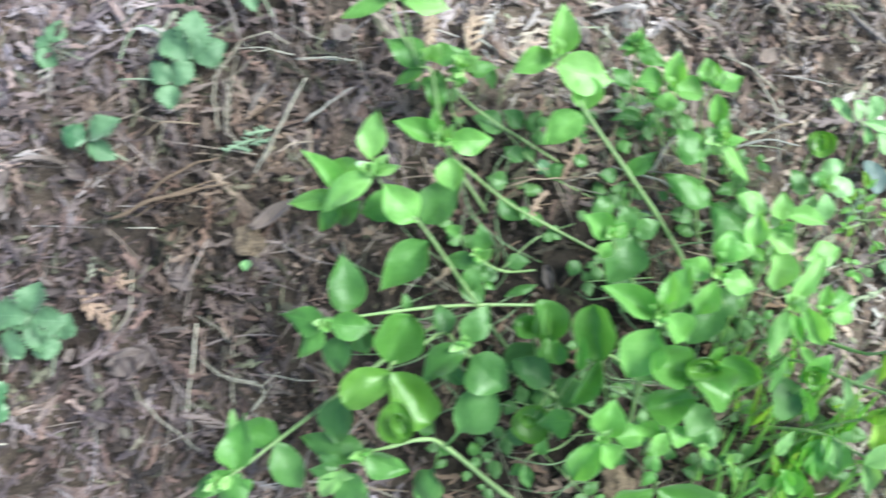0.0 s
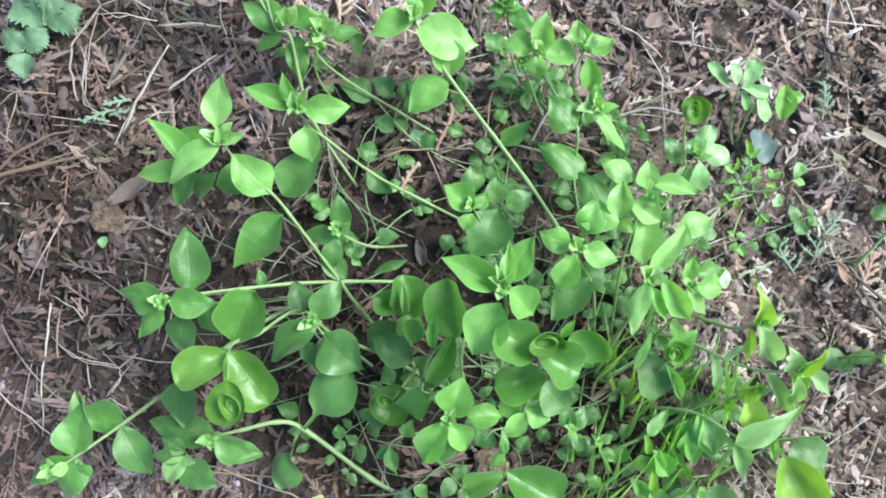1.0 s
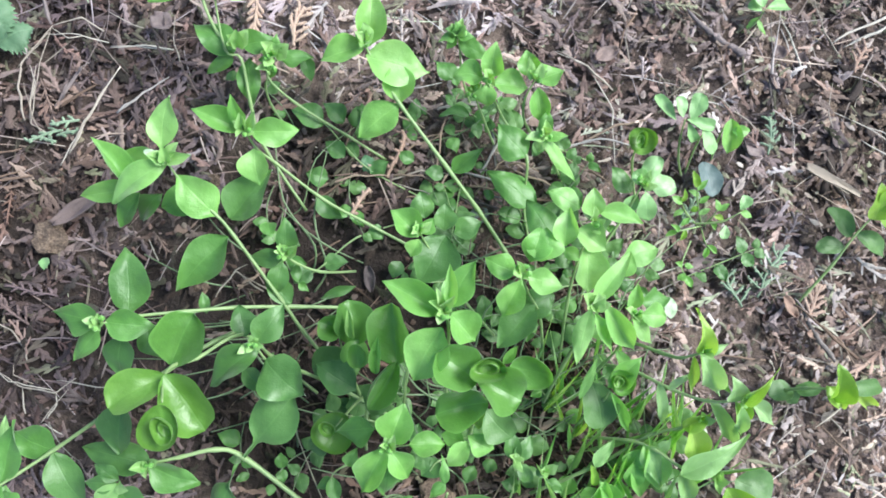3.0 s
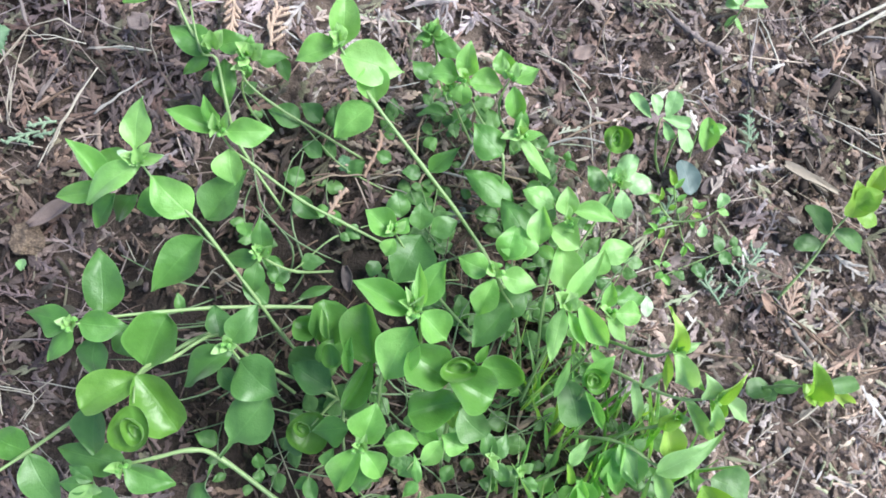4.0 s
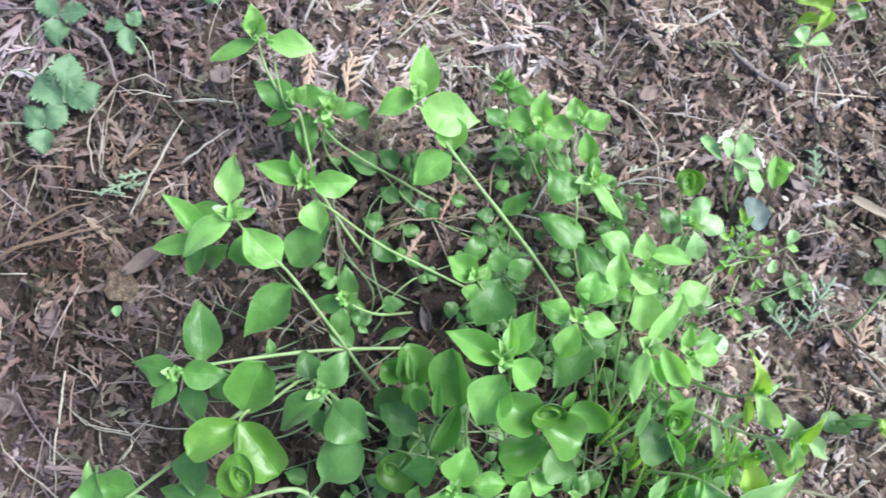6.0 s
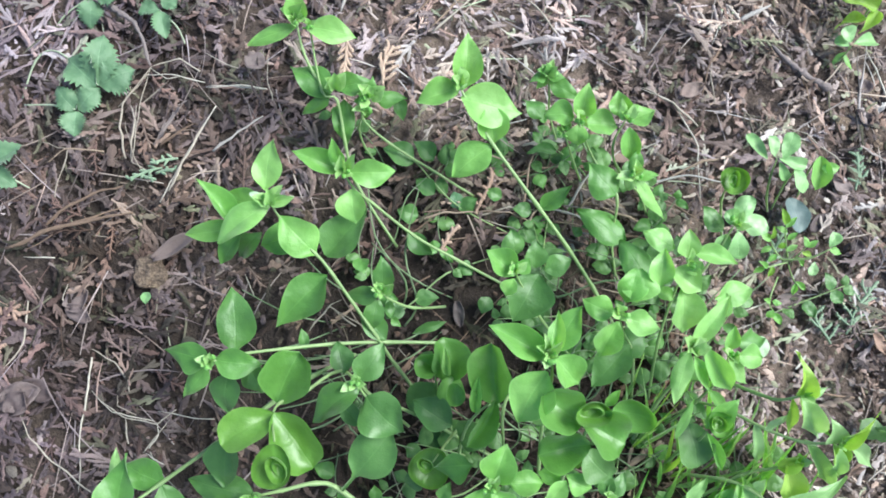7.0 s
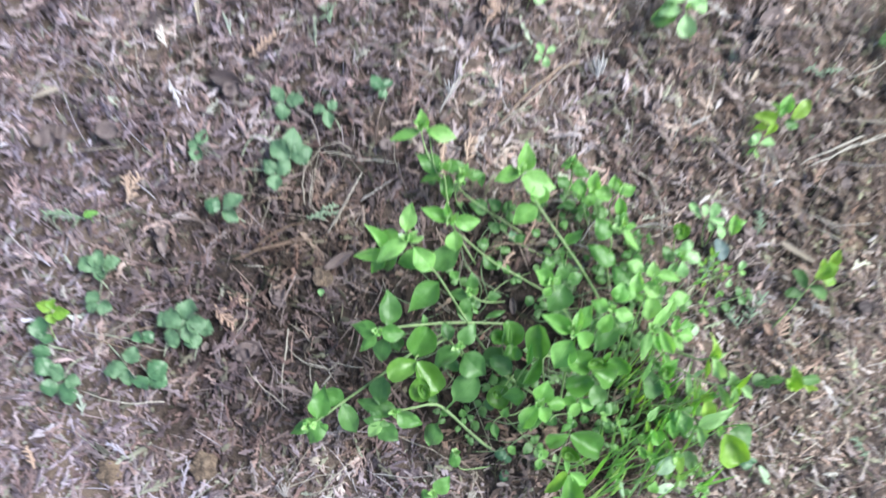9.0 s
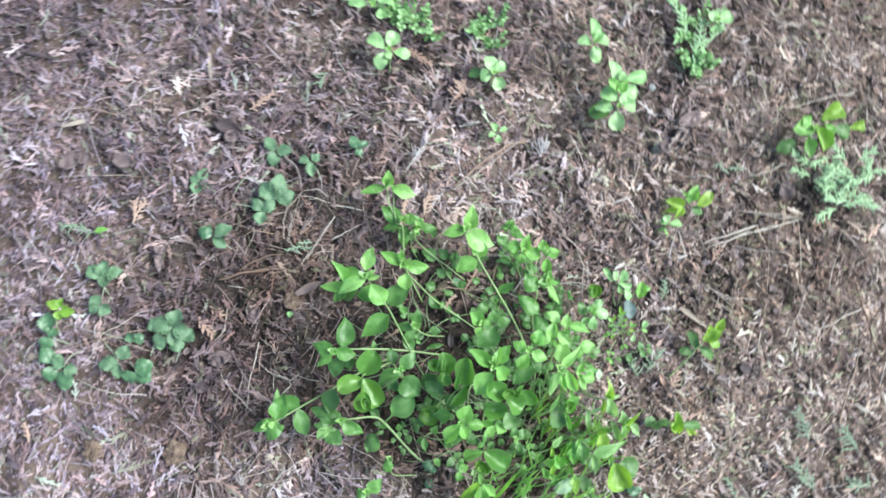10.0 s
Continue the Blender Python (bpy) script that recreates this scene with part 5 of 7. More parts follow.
leaf(stalk, "light", 164, -59, 56, -42, 18, 19, 10)
leaf(stalk, "dark", 159, -57, 48, -163, -16, 21, 16)
leaf(stalk, "narrow", 153, -64, 50, -19, 24, 20, 4)
leaf(stalk, "narrow", 166, -61, 52, -149, -32, 23, 5)
leaf(stalk, "curl", 164, -58, 62, -66, 0, 7, 8)
owner = pointed_plant()
stalk = stem(owner, 1.0, [(199, -44, 70), (193, -46, 62), (189, -44, 52), (176, -38, 34), (164, -41, 10)])
leaf(stalk, "lime_lance", 199, -45, 70, 5, 18, 20, 8)
leaf(stalk, "lance", 199, -44, 69, -153, -25, 22, 10)
leaf(stalk, "lance", 203, -47, 66, -140, -26, 20, 6)
leaf(stalk, "lance", 190, -59, 54, -55, 9, 13, 4)
leaf(stalk, "lance", 187, -57, 52, -165, -34, 22, 6)
leaf(stalk, "lime_lance", 197, -45, 66, -168, -41, 22, 4)
leaf(stalk, "lance", 200, -44, 70, -71, -8, 12, 4)
stalk = stem(owner, 1.0, [(221, -63, 56), (209, -64, 50), (195, -59, 42), (181, -51, 30), (168, -48, 8)])
leaf(stalk, "lance", 218, -64, 56, 18, 30, 14, 10)
leaf(stalk, "lance", 219, -64, 55, -166, -20, 16, 7)
leaf(stalk, "lime_lance", 221, -64, 57, -38, 36, 22, 5)
leaf(stalk, "lance", 224, -63, 56, -130, -24, 20, 7)
leaf(stalk, "lime_lance", 222, -62, 56, -178, -36, 18, 6)
leaf(stalk, "lance", 210, -64, 50, -144, -25, 28, 8)
stalk = stem(owner, 1.0, [(207, -72, 44), (200, -76, 40), (189, -80, 32), (168, -95, 18), (139, -110, 5)])
leaf(stalk, "lime_lance", 200, -76, 43, -58, 17, 17, 7)
leaf(stalk, "lime_lance", 203, -74, 45, -170, -25, 23, 11)
leaf(stalk, "young", 206, -72, 46, -42, 48, 5, 3)
leaf(stalk, "lance", 164, -94, 30, -36, 7, 16, 7)
leaf(stalk, "light", 184, -86, 32, 150, -39, 13, 10)
stalk = stem(owner, 1.0, [(214, -97, 42), (200, -93, 40), (190, -86, 36), (181, -83, 28), (165, -83, 8)])
leaf(stalk, "lance", 185, -84, 36, -153, -24, 24, 10)
leaf(stalk, "lance", 191, -85, 38, -49, 16, 7, 5)
leaf(stalk, "lance", 199, -96, 42, -62, 8, 34, 11)
leaf(stalk, "lance", 201, -93, 40, -166, -25, 26, 8)
leaf(stalk, "lime_round", 216, -100, 48, -150, -9, 25, 22)
leaf(stalk, "dark", 227, -99, 32, -118, -6, 19, 19)
leaf(stalk, "light", 182, -94, 28, -157, -33, 18, 9)
leaf(stalk, "light", 169, -100, 30, 174, -37, 20, 8)
leaf(stalk, "young", 165, -103, 26, 14, 21, 11, 4)
leaf(stalk, "light", 176, -101, 24, 177, -35, 14, 6)
owner = strawberry_plant()
stalk = stem(owner, 0.5, [(-275, 2, 12), (-269, -7, 6), (-262, -16, 2)])
leaf(stalk, "toothed", -275, 2, 12, 54, -0, 16, 14)
leaf(stalk, "toothed", -274, 3, 12, -7, 8, 15, 13)
leaf(stalk, "toothed", -273, 1, 12, -72, -9, 13, 14)
owner = strawberry_plant()
stalk = stem(owner, 0.5, [(-212, -39, 12), (-215, -53, 6), (-217, -63, 2)])
leaf(stalk, "toothed", -212, -39, 12, 32, 8, 14, 14)
leaf(stalk, "toothed", -211, -38, 12, -61, 0, 16, 15)
leaf(stalk, "toothed", -212, -41, 12, -160, -15, 16, 14)
owner = strawberry_plant()
stalk = stem(owner, 0.5, [(-187, -46, 10), (-191, -56, 5), (-193, -64, 2)])
leaf(stalk, "toothed", -187, -46, 10, 116, -0, 15, 13)
leaf(stalk, "toothed", -186, -45, 10, -21, 8, 14, 13)
owner = strawberry_plant()
stalk = stem(owner, 0.5, [(-302, -81, 10), (-296, -86, 6), (-290, -90, 2)])
leaf(stalk, "bluish", -302, -81, 10, 34, 7, 17, 14)
leaf(stalk, "bluish", -301, -82, 10, -36, 0, 12, 12)
leaf(stalk, "bluish", -302, -84, 10, -172, -16, 15, 14)
owner = plant("chickweed", "low chickweed shoots with small dull leaves over humus", "weed")
stalk = stem(owner, 0.5, [(20, 72, 16), (35, 66, 15), (46, 55, 12), (59, 44, 9), (85, 32, 4)])
leaf(stalk, "shade_green", 35, 65, 15, 67, 7, 17, 13)
leaf(stalk, "shade_green", 45, 67, 14, 47, 4, 14, 10)
leaf(stalk, "shade_green", 46, 50, 12, 52, 0, 12, 9)
leaf(stalk, "shade_green", 38, 39, 10, 80, 10, 11, 10)
leaf(stalk, "shade_green", 59, 42, 9, -53, 16, 11, 9)
leaf(stalk, "shade_green", 80, 50, 8, 66, 7, 9, 7)
leaf(stalk, "bluish", 59, 43, 9, 20, 0, 10, 8)
stalk = stem(owner, 0.5, [(107, 75, 12), (115, 70, 10), (121, 65, 8), (132, 53, 3)])
leaf(stalk, "shade_green", 107, 74, 12, 94, 0, 15, 7)
leaf(stalk, "shade_green", 115, 70, 10, -114, 9, 6, 7)
leaf(stalk, "shade_green", 95, 42, 10, 81, 12, 10, 8)
stalk = stem(owner, 0.5, [(29, -11, 12), (38, -4, 12), (53, 10, 10), (74, 19, 4)])
leaf(stalk, "shade_green", 32, -6, 12, 133, 0, 11, 11)
leaf(stalk, "shade_green", 38, -4, 12, -81, 0, 12, 9)
leaf(stalk, "shade_green", 37, -20, 10, -70, 6, 18, 5)
leaf(stalk, "shade_green", 34, 29, 14, -131, -11, 16, 10)
leaf(stalk, "shade_green", 59, 15, 10, -125, -6, 9, 8)
leaf(stalk, "shade_green", 75, -1, 8, 154, 0, 9, 8)
stalk = stem(owner, 0.5, [(50, -115, 12), (46, -103, 16), (52, -97, 16), (64, -95, 10), (77, -87, 4)])
leaf(stalk, "ovate", 46, -102, 16, -163, -9, 13, 7)
leaf(stalk, "ovate", 47, -103, 16, 120, -13, 9, 6)
leaf(stalk, "ovate", 53, -97, 16, -31, 12, 10, 7)
leaf(stalk, "ovate", 70, -97, 12, -132, -10, 12, 7)
stalk = stem(owner, 0.5, [(91, -99, 14), (96, -94, 14), (110, -92, 10), (121, -87, 4)])
leaf(stalk, "shade_green", 95, -94, 14, 137, -11, 11, 11)
leaf(stalk, "shade_green", 91, -93, 14, 116, 0, 9, 8)
leaf(stalk, "shade_green", 112, -97, 10, 149, 0, 9, 7)
leaf(stalk, "shade_green", 121, -94, 8, 152, 0, 7, 7)

# ---- crowded young leaves and closed flower buds at the chickweed's tips ----
tips = random.Random(9)
for owner, stalk, (x, y, z) in list(TIPS):
    if not owner.name.startswith(("chickweed", "pointed", "seedling")) or z < 20 or (z < 26 and not owner.name.startswith("seedling")):
        continue
    for k in range(4):
        turn = 90 * k + tips.uniform(-35, 35)
        size = tips.uniform(5.0, 8.5)
        leaf(stalk, "bud", x, y, z + tips.uniform(0, 2), turn, tips.uniform(30, 72), size, size * tips.uniform(0.45, 0.65))
    if owner.name.startswith("chickweed"):
        for k in range(3):
            ob = new("flower_bud", FLOWER_BUD)
            ob.parent = stalk
            spot = Vector((x + tips.uniform(-3, 3), y + tips.uniform(-3, 3), z + tips.uniform(1.5, 4))) / 1000
            ob.matrix_basis = Matrix.Translation(spot - owner.location - stalk.location) @ pose(0, 0, 0, tips.uniform(-50, 50), 0, tips.uniform(0, 360))

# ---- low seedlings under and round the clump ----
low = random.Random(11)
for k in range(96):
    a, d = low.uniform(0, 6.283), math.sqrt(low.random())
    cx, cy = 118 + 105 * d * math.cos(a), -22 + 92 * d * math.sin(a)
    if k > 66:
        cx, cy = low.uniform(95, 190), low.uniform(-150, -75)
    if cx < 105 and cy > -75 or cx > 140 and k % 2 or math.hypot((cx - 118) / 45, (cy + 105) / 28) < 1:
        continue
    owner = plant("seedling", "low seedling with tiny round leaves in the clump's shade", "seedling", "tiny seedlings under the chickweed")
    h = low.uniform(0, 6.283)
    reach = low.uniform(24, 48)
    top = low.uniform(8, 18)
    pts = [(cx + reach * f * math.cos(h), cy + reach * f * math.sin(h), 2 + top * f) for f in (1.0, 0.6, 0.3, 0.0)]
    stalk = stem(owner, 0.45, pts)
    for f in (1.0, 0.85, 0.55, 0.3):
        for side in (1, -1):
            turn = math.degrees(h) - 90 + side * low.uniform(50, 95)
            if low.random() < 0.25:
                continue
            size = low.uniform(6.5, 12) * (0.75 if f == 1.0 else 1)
            leaf(stalk, low.choice(("sprout", "sprout", "shade_green")) if k < 67 else low.choice(("narrow", "lance", "sprout")), cx + reach * f * math.cos(h), cy + reach * f * math.sin(h), 2 + top * f, turn, low.uniform(-15, 20), size, size * low.uniform(0.65, 0.9))

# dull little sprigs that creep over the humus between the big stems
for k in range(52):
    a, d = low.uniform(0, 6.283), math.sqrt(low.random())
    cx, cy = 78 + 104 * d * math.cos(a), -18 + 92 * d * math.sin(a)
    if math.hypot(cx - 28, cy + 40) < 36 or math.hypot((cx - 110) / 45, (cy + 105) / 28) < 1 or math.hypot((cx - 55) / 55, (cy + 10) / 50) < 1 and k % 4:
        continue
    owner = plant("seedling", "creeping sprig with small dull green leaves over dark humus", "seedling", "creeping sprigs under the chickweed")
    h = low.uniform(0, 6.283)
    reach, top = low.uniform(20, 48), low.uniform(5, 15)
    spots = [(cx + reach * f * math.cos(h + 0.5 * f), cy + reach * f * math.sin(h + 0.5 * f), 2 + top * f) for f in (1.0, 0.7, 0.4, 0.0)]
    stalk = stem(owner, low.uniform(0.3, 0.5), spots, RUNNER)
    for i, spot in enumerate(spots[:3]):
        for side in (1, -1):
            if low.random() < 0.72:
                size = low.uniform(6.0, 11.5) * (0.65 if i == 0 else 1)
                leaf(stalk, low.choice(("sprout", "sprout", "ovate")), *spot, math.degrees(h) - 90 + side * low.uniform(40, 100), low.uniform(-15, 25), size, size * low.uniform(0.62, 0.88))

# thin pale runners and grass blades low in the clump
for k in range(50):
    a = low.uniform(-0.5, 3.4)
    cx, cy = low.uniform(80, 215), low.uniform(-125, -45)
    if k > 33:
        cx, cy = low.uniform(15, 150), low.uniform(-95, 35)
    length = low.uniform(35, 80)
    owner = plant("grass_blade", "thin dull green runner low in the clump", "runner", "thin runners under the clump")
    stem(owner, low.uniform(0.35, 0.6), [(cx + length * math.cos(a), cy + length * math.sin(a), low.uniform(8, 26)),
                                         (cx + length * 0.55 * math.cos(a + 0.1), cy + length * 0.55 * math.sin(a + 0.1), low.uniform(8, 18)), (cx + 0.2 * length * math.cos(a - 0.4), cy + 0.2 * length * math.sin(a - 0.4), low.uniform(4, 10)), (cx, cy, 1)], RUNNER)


# stems that lie across the humus, in the shade-darkened runner green
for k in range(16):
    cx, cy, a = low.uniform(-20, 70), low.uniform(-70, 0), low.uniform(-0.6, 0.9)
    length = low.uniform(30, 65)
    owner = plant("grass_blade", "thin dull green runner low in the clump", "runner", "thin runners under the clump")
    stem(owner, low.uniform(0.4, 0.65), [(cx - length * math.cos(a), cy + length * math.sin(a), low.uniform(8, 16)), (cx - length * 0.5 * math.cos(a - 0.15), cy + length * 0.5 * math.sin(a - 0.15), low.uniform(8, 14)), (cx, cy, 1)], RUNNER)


# grass blades at the clump's edge
for k in range(80):
    cx, cy = low.uniform(98, 215), low.uniform(-160, -82)
    if cx < 150 and cy > -125:
        continue
    turn = low.choice((-25, -50, 15)) + low.uniform(-25, 25)
    owner = plant("grass_blade", "thin light green grass blade at the clump's edge", "grass", "grass blades at the clump's edge")
    stalk = stem(owner, 0.5, [(cx, cy, 6), (cx, cy, 3), (cx, cy, 0)])
    leaf(stalk, low.choice(("narrow", "lance", "lance")), cx, cy, 5, turn, low.uniform(25, 60), low.uniform(28, 56), low.uniform(1.3, 2.6))


# upright blades crowded between the stems at the clump's near flank
for k in range(42):
    cx, cy = low.uniform(132, 205), low.uniform(-112, -48)
    owner = plant("grass_blade", "thin yellowish green grass blade between the stems", "grass", "grass blades between the stems")
    stalk = stem(owner, 0.5, [(cx, cy, 6), (cx, cy, 3), (cx, cy, 0)])
    leaf(stalk, low.choice(("narrow", "lance", "lime_lance")), cx, cy, 5, low.choice((0, 0, -30, 35)) + low.uniform(-20, 20), low.uniform(25, 65), low.uniform(22, 40), low.uniform(1.2, 2.3))


# ---- things lying on the ground ----
def dry_twig(radius, tint, points):
    pts = [Vector(p) / 1000 for p in points]
    root = pts[-1].copy()
    r = random.Random(int(points[0][0] * 31 + points[0][1]))
    fine = []
    for i, p in enumerate(pts):
        fine.append(p - root)
        if i < len(pts) - 1:
            q = pts[i + 1]
            w = (q - p).length * 0.035
            for f in (0.3, 0.68):
                fine.append(p.lerp(q, f) - root + Vector((r.uniform(-w, w), r.uniform(-w, w), r.uniform(0, w * 0.7))))
    verts, faces = tube(fine, radius * (0.6 if tint == "pale" else 0.7) / 1000, 6, 0.45, True, 2, 0.45 if tint == "lilac" else 0.22, int(points[0][0]))
    words = {"pale": "thin bleached dry stalk lying on brown litter", "brown": "thin brown dead twig lying on the litter",
             "grey": "grey weathered dead twig lying on the litter", "lilac": "purplish grey flaky dead twig on the soil"}
    ob = mesh_object("dry_twig", verts, faces, TWIGS[tint], None, True)
    ob.location = root
    return tagged(ob, words[tint], "twig", "dry twigs on the litter")


def placed(ob, x, y, z, heading, pitch=0, roll=0):
    ob.matrix_basis = Matrix.Translation(Vector((x, y, z)) / 1000) @ pose(0, 0, 0, pitch, roll, heading)
    return ob


def dead_leaf(x, y, z, heading, length, width, mat=DEAD):
    """A curled withered leaf with a crumpled blade."""
    r = random.Random(int(x * 13 + y))
    rows, cols, verts, faces = 9, 6, [], []
    curl, ph = r.uniform(0.3, 0.9), r.uniform(0, 6)
    for i in range(rows + 1):
        s = i / rows
        half = 0.5 * width * math.sin(math.pi * min(1, 0.06 + 0.94 * s)) ** 0.8 + 0.3
        for j in range(cols + 1):
            u = 2 * j / cols - 1
            verts.append((half * u / 1000, length * s / 1000, (width * curl * 0.35 * u * u + width * 0.09 * math.sin(9 * s + ph + 3 * u) + width * 0.2 * (s - 0.5) ** 2) / 1000))
    for i in range(rows):
        for j in range(cols):
            k = i * (cols + 1) + j
            faces.append((k, k + 1, k + cols + 2, k + cols + 1))
    ob = mesh_object("dead_leaf", verts, faces, mat, None, True)
    thick = ob.modifiers.new("thickness", 'SOLIDIFY')
    thick.thickness = 0.0003
    placed(ob, x, y, z, heading, r.uniform(-8, 8), r.uniform(-15, 15))
    return tagged(ob, "withered purplish grey-brown curled leaf on litter" if mat is DEAD else "flat dry pinkish tan dead leaf on the litter", "dead leaf", "dead leaves on the litter")


def straw_flake(x, y, z, heading, length, width):
    """A flat chip of straw with a torn end."""
    bm = bmesh.new()
    bmesh.ops.create_cube(bm, size=1.0)
    bmesh.ops.subdivide_edges(bm, edges=bm.edges[:], cuts=3, use_grid_fill=True)
    for v in bm.verts:
        s = v.co.y + 0.5
        v.co = Vector((v.co.x * width * (0.8 + 0.25 * math.sin(5 * s)), s * length + 0.2 * width * math.sin(9 * v.co.x), v.co.z * 0.8 + 1.2 * math.sin(3 * s) + v.co.x ** 2 * 3)) / 1000
    me = bpy.data.meshes.new("straw_flake")
    bm.to_mesh(me)
    bm.free()
    me.materials.append(STRAW)
    return tagged(placed(new("straw_flake", me), x, y, z, heading), "flat bleached chip of straw on the litter", "straw", "straw chips on the litter")


def lump(name, size, mat, squash, rough):
    bm = bmesh.new()
    bmesh.ops.create_icosphere(bm, subdivisions=3, radius=0.5)
    for v in bm.verts:
        k = 1 + rough * noise.noise(v.co * 3.0 + Vector((size, 0, 0))) + rough * 0.5 * noise.noise(v.co * 9.0) + rough * 0.35 * noise.noise(v.co * 24.0)
        v.co = Vector((v.co.x * k, v.co.y * k, v.co.z * k * squash)) * size / 1000
    me = bpy.data.meshes.new(name)
    bm.to_mesh(me)
    bm.free()
    me.materials.append(mat)
    return new(name, me)


def soil_clod(x, y, z, heading, length, width):
    return tagged(placed(lump("soil_clod", (length + width) / 2, CLOD, 0.5, 0.5), x + length / 2, y, z, heading), "rounded clod of tan soil among litter", "soil clod", "soil clods")


def stone_chip(x, y, z, heading, length, width):
    return tagged(placed(lump("stone_chip", (length + width) / 2, STONE, 0.35, 0.4), x, y, z, heading), "pale grey stone chip lying on the litter", "stone", "stone chips")


def feather_tuft(x, y, z, heading, length, width):
    """A frayed tuft of pale fibres."""
    r = random.Random(int(x + y * 7))
    verts, faces = [], []
    for k in range(12):
        a, s = r.gauss(0, 0.3), r.uniform(0.5, 1.0)
        tip = Vector((length * s * math.sin(a), length * s * math.cos(a), r.uniform(0, 4))) / 1000
        mid = tip * 0.5 + Vector((0, 0, r.uniform(0.001, 0.004)))
        v, f = tube([Vector((r.uniform(-1, 1) / 1000, 0, 0)), mid, tip], 0.00035, 4, 0.9, False)
        faces += [tuple(i + len(verts) for i in q) for q in f]
        verts += v
    return tagged(placed(mesh_object("fibre_tuft", verts, faces, TUFT), x, y, z, heading), "frayed tuft of pale grey plant fibres on litter", "fibre tuft", "fibre tufts")


def spray_mesh(name, length, width, mat, seed, thick=1.0, sides=4, steps=2, gap=2.4):
    """A flat conifer spray: a central shoot with side shoots that branch again, all clad in tiny scales."""
    r = random.Random(seed)
    verts, faces = [], []

    def shoot(p, a, size, rad, level):
        n = max(2, int(size / 2.2))
        pts, h = [p], a
        for i in range(n):
            h += r.gauss(0, 0.12)
            pts.append(pts[-1] + Vector((-math.sin(h), math.cos(h), r.uniform(-0.12, 0.16))) * size / n)
        v, f = tube([q / 1000 for q in pts], rad / 1000, sides, 0.8, False, steps)
        faces.extend(tuple(i + len(verts) for i in q) for q in f)
        verts.extend(v)
        if level < 2:
            k = max(2, int(size / gap))
            for i in range(k):
                at = pts[min(len(pts) - 1, 1 + int(i * (len(pts) - 1) / k))]
                side = 1 if i % 2 else -1
                shoot(at, h + side * r.uniform(0.5, 0.9), (width if level == 0 else size * 0.45) * r.uniform(0.35, 0.6) * (1 - 0.4 * i / k), rad * 0.85, level + 1)

    shoot(Vector((0, 0, 0)), 0.0, length, 0.75 * thick, 0)
    ob = mesh_object(name, verts, faces, mat, None, True)
    return ob


def cypress_sprig(x, y, z, heading, length, width):
    ob = placed(spray_mesh("cypress_sprig", length, width, SPRIG, int(x * 3 + y), 1.15), x, y, z, heading, 4)
    return tagged(ob, "greyish green feathery cypress sprig lying on litter", "cypress sprig", "green cypress sprigs")


def dry_spray(x, y, z, heading, length, width, mat=RUST):
    ob = placed(spray_mesh("dry_cypress_spray", length, width, mat, int(x * 5 + y), 1.6), x, y, z, heading, 4)
    return tagged(ob, "rusty brown dry cypress spray lying on litter" if mat is RUST else "bleached tan dry cypress spray lying on litter", "dry spray", "rusty cypress sprays")


def feathery_weed(x, y, z, heading, length, width):
    ob = placed(spray_mesh("feathery_weed", length, width, FERNY, int(x * 3 + y), 1.5, 4, 2, 2.6), x, y, z, heading, 10)
    return tagged(ob, "feathery pale green weed growing out of the litter", "weed", "feathery weeds")


def moss_patch(x, y, z, heading, length, width):
    """A low tangle of threadlike runners with very small leaves."""
    r = random.Random(int(x * 3 + y * 5))
    owner = plant("creeping_weed", "low tangle of creeping weed with tiny leaves", "weed", "creeping weeds at the far edge")
    for k in range(9):
        a = r.uniform(0, 6.283)
        sx, sy = x + r.uniform(-0.5, 0.5) * width, y + r.uniform(-0.5, 0.5) * width
        reach = r.uniform(0.4, 0.9) * length
        pts = [(sx + reach * f * math.cos(a + 0.5 * f), sy + reach * f * math.sin(a + 0.5 * f), 3 + 12 * f) for f in (1.0, 0.66, 0.33, 0.0)]
        stalk = stem(owner, 0.4, pts)
        for f in (1.0, 0.9, 0.75, 0.6, 0.45, 0.3, 0.15):
            for side in (1, -1):
                leaf(stalk, r.choice(("sprout", "spoon", "shade_green", "rounded")), sx + reach * f * math.cos(a + 0.5 * f), sy + reach * f * math.sin(a + 0.5 * f), 3 + 12 * f,
                     math.degrees(a) - 90 + side * r.uniform(40, 100), r.uniform(-10, 25), r.uniform(4, 7.5), r.uniform(2.5, 5))


# last year's dead stalks, matted under the upper part of the clump
thatch = random.Random(31)
for k in range(30):
    x, y, a = thatch.uniform(25, 165), thatch.uniform(15, 75), thatch.choice((-0.5, -0.2, 0.1, 0.9, 1.4)) + thatch.uniform(-0.3, 0.3)
    size = thatch.uniform(22, 55)
    dry_twig(thatch.uniform(0.5, 0.9), thatch.choice(("pale", "brown", "brown", "grey")), [(round(x + size * math.cos(a)), round(y + size * math.sin(a)), thatch.uniform(6, 12)), (round(x + 0.55 * size * math.cos(a + 0.15)), round(y + 0.55 * size * math.sin(a + 0.15)), thatch.uniform(6, 11)), (round(x), round(y), 4)])

# withered scraps and clods strewn about
strewn = random.Random(5)
for k in range(70):
    x, y = (strewn.uniform(255, 390), strewn.uniform(-30, 150)) if k < 26 else (strewn.uniform(-430, -90), strewn.uniform(-60, 300)) if k < 56 else (strewn.uniform(-60, 480), strewn.uniform(95, 330))
    size = strewn.uniform(6, 14)
    dead_leaf(x, y, 1000 * relief(x / 1000, y / 1000) + 5, strewn.uniform(0, 360), size, size * strewn.uniform(0.45, 0.75))
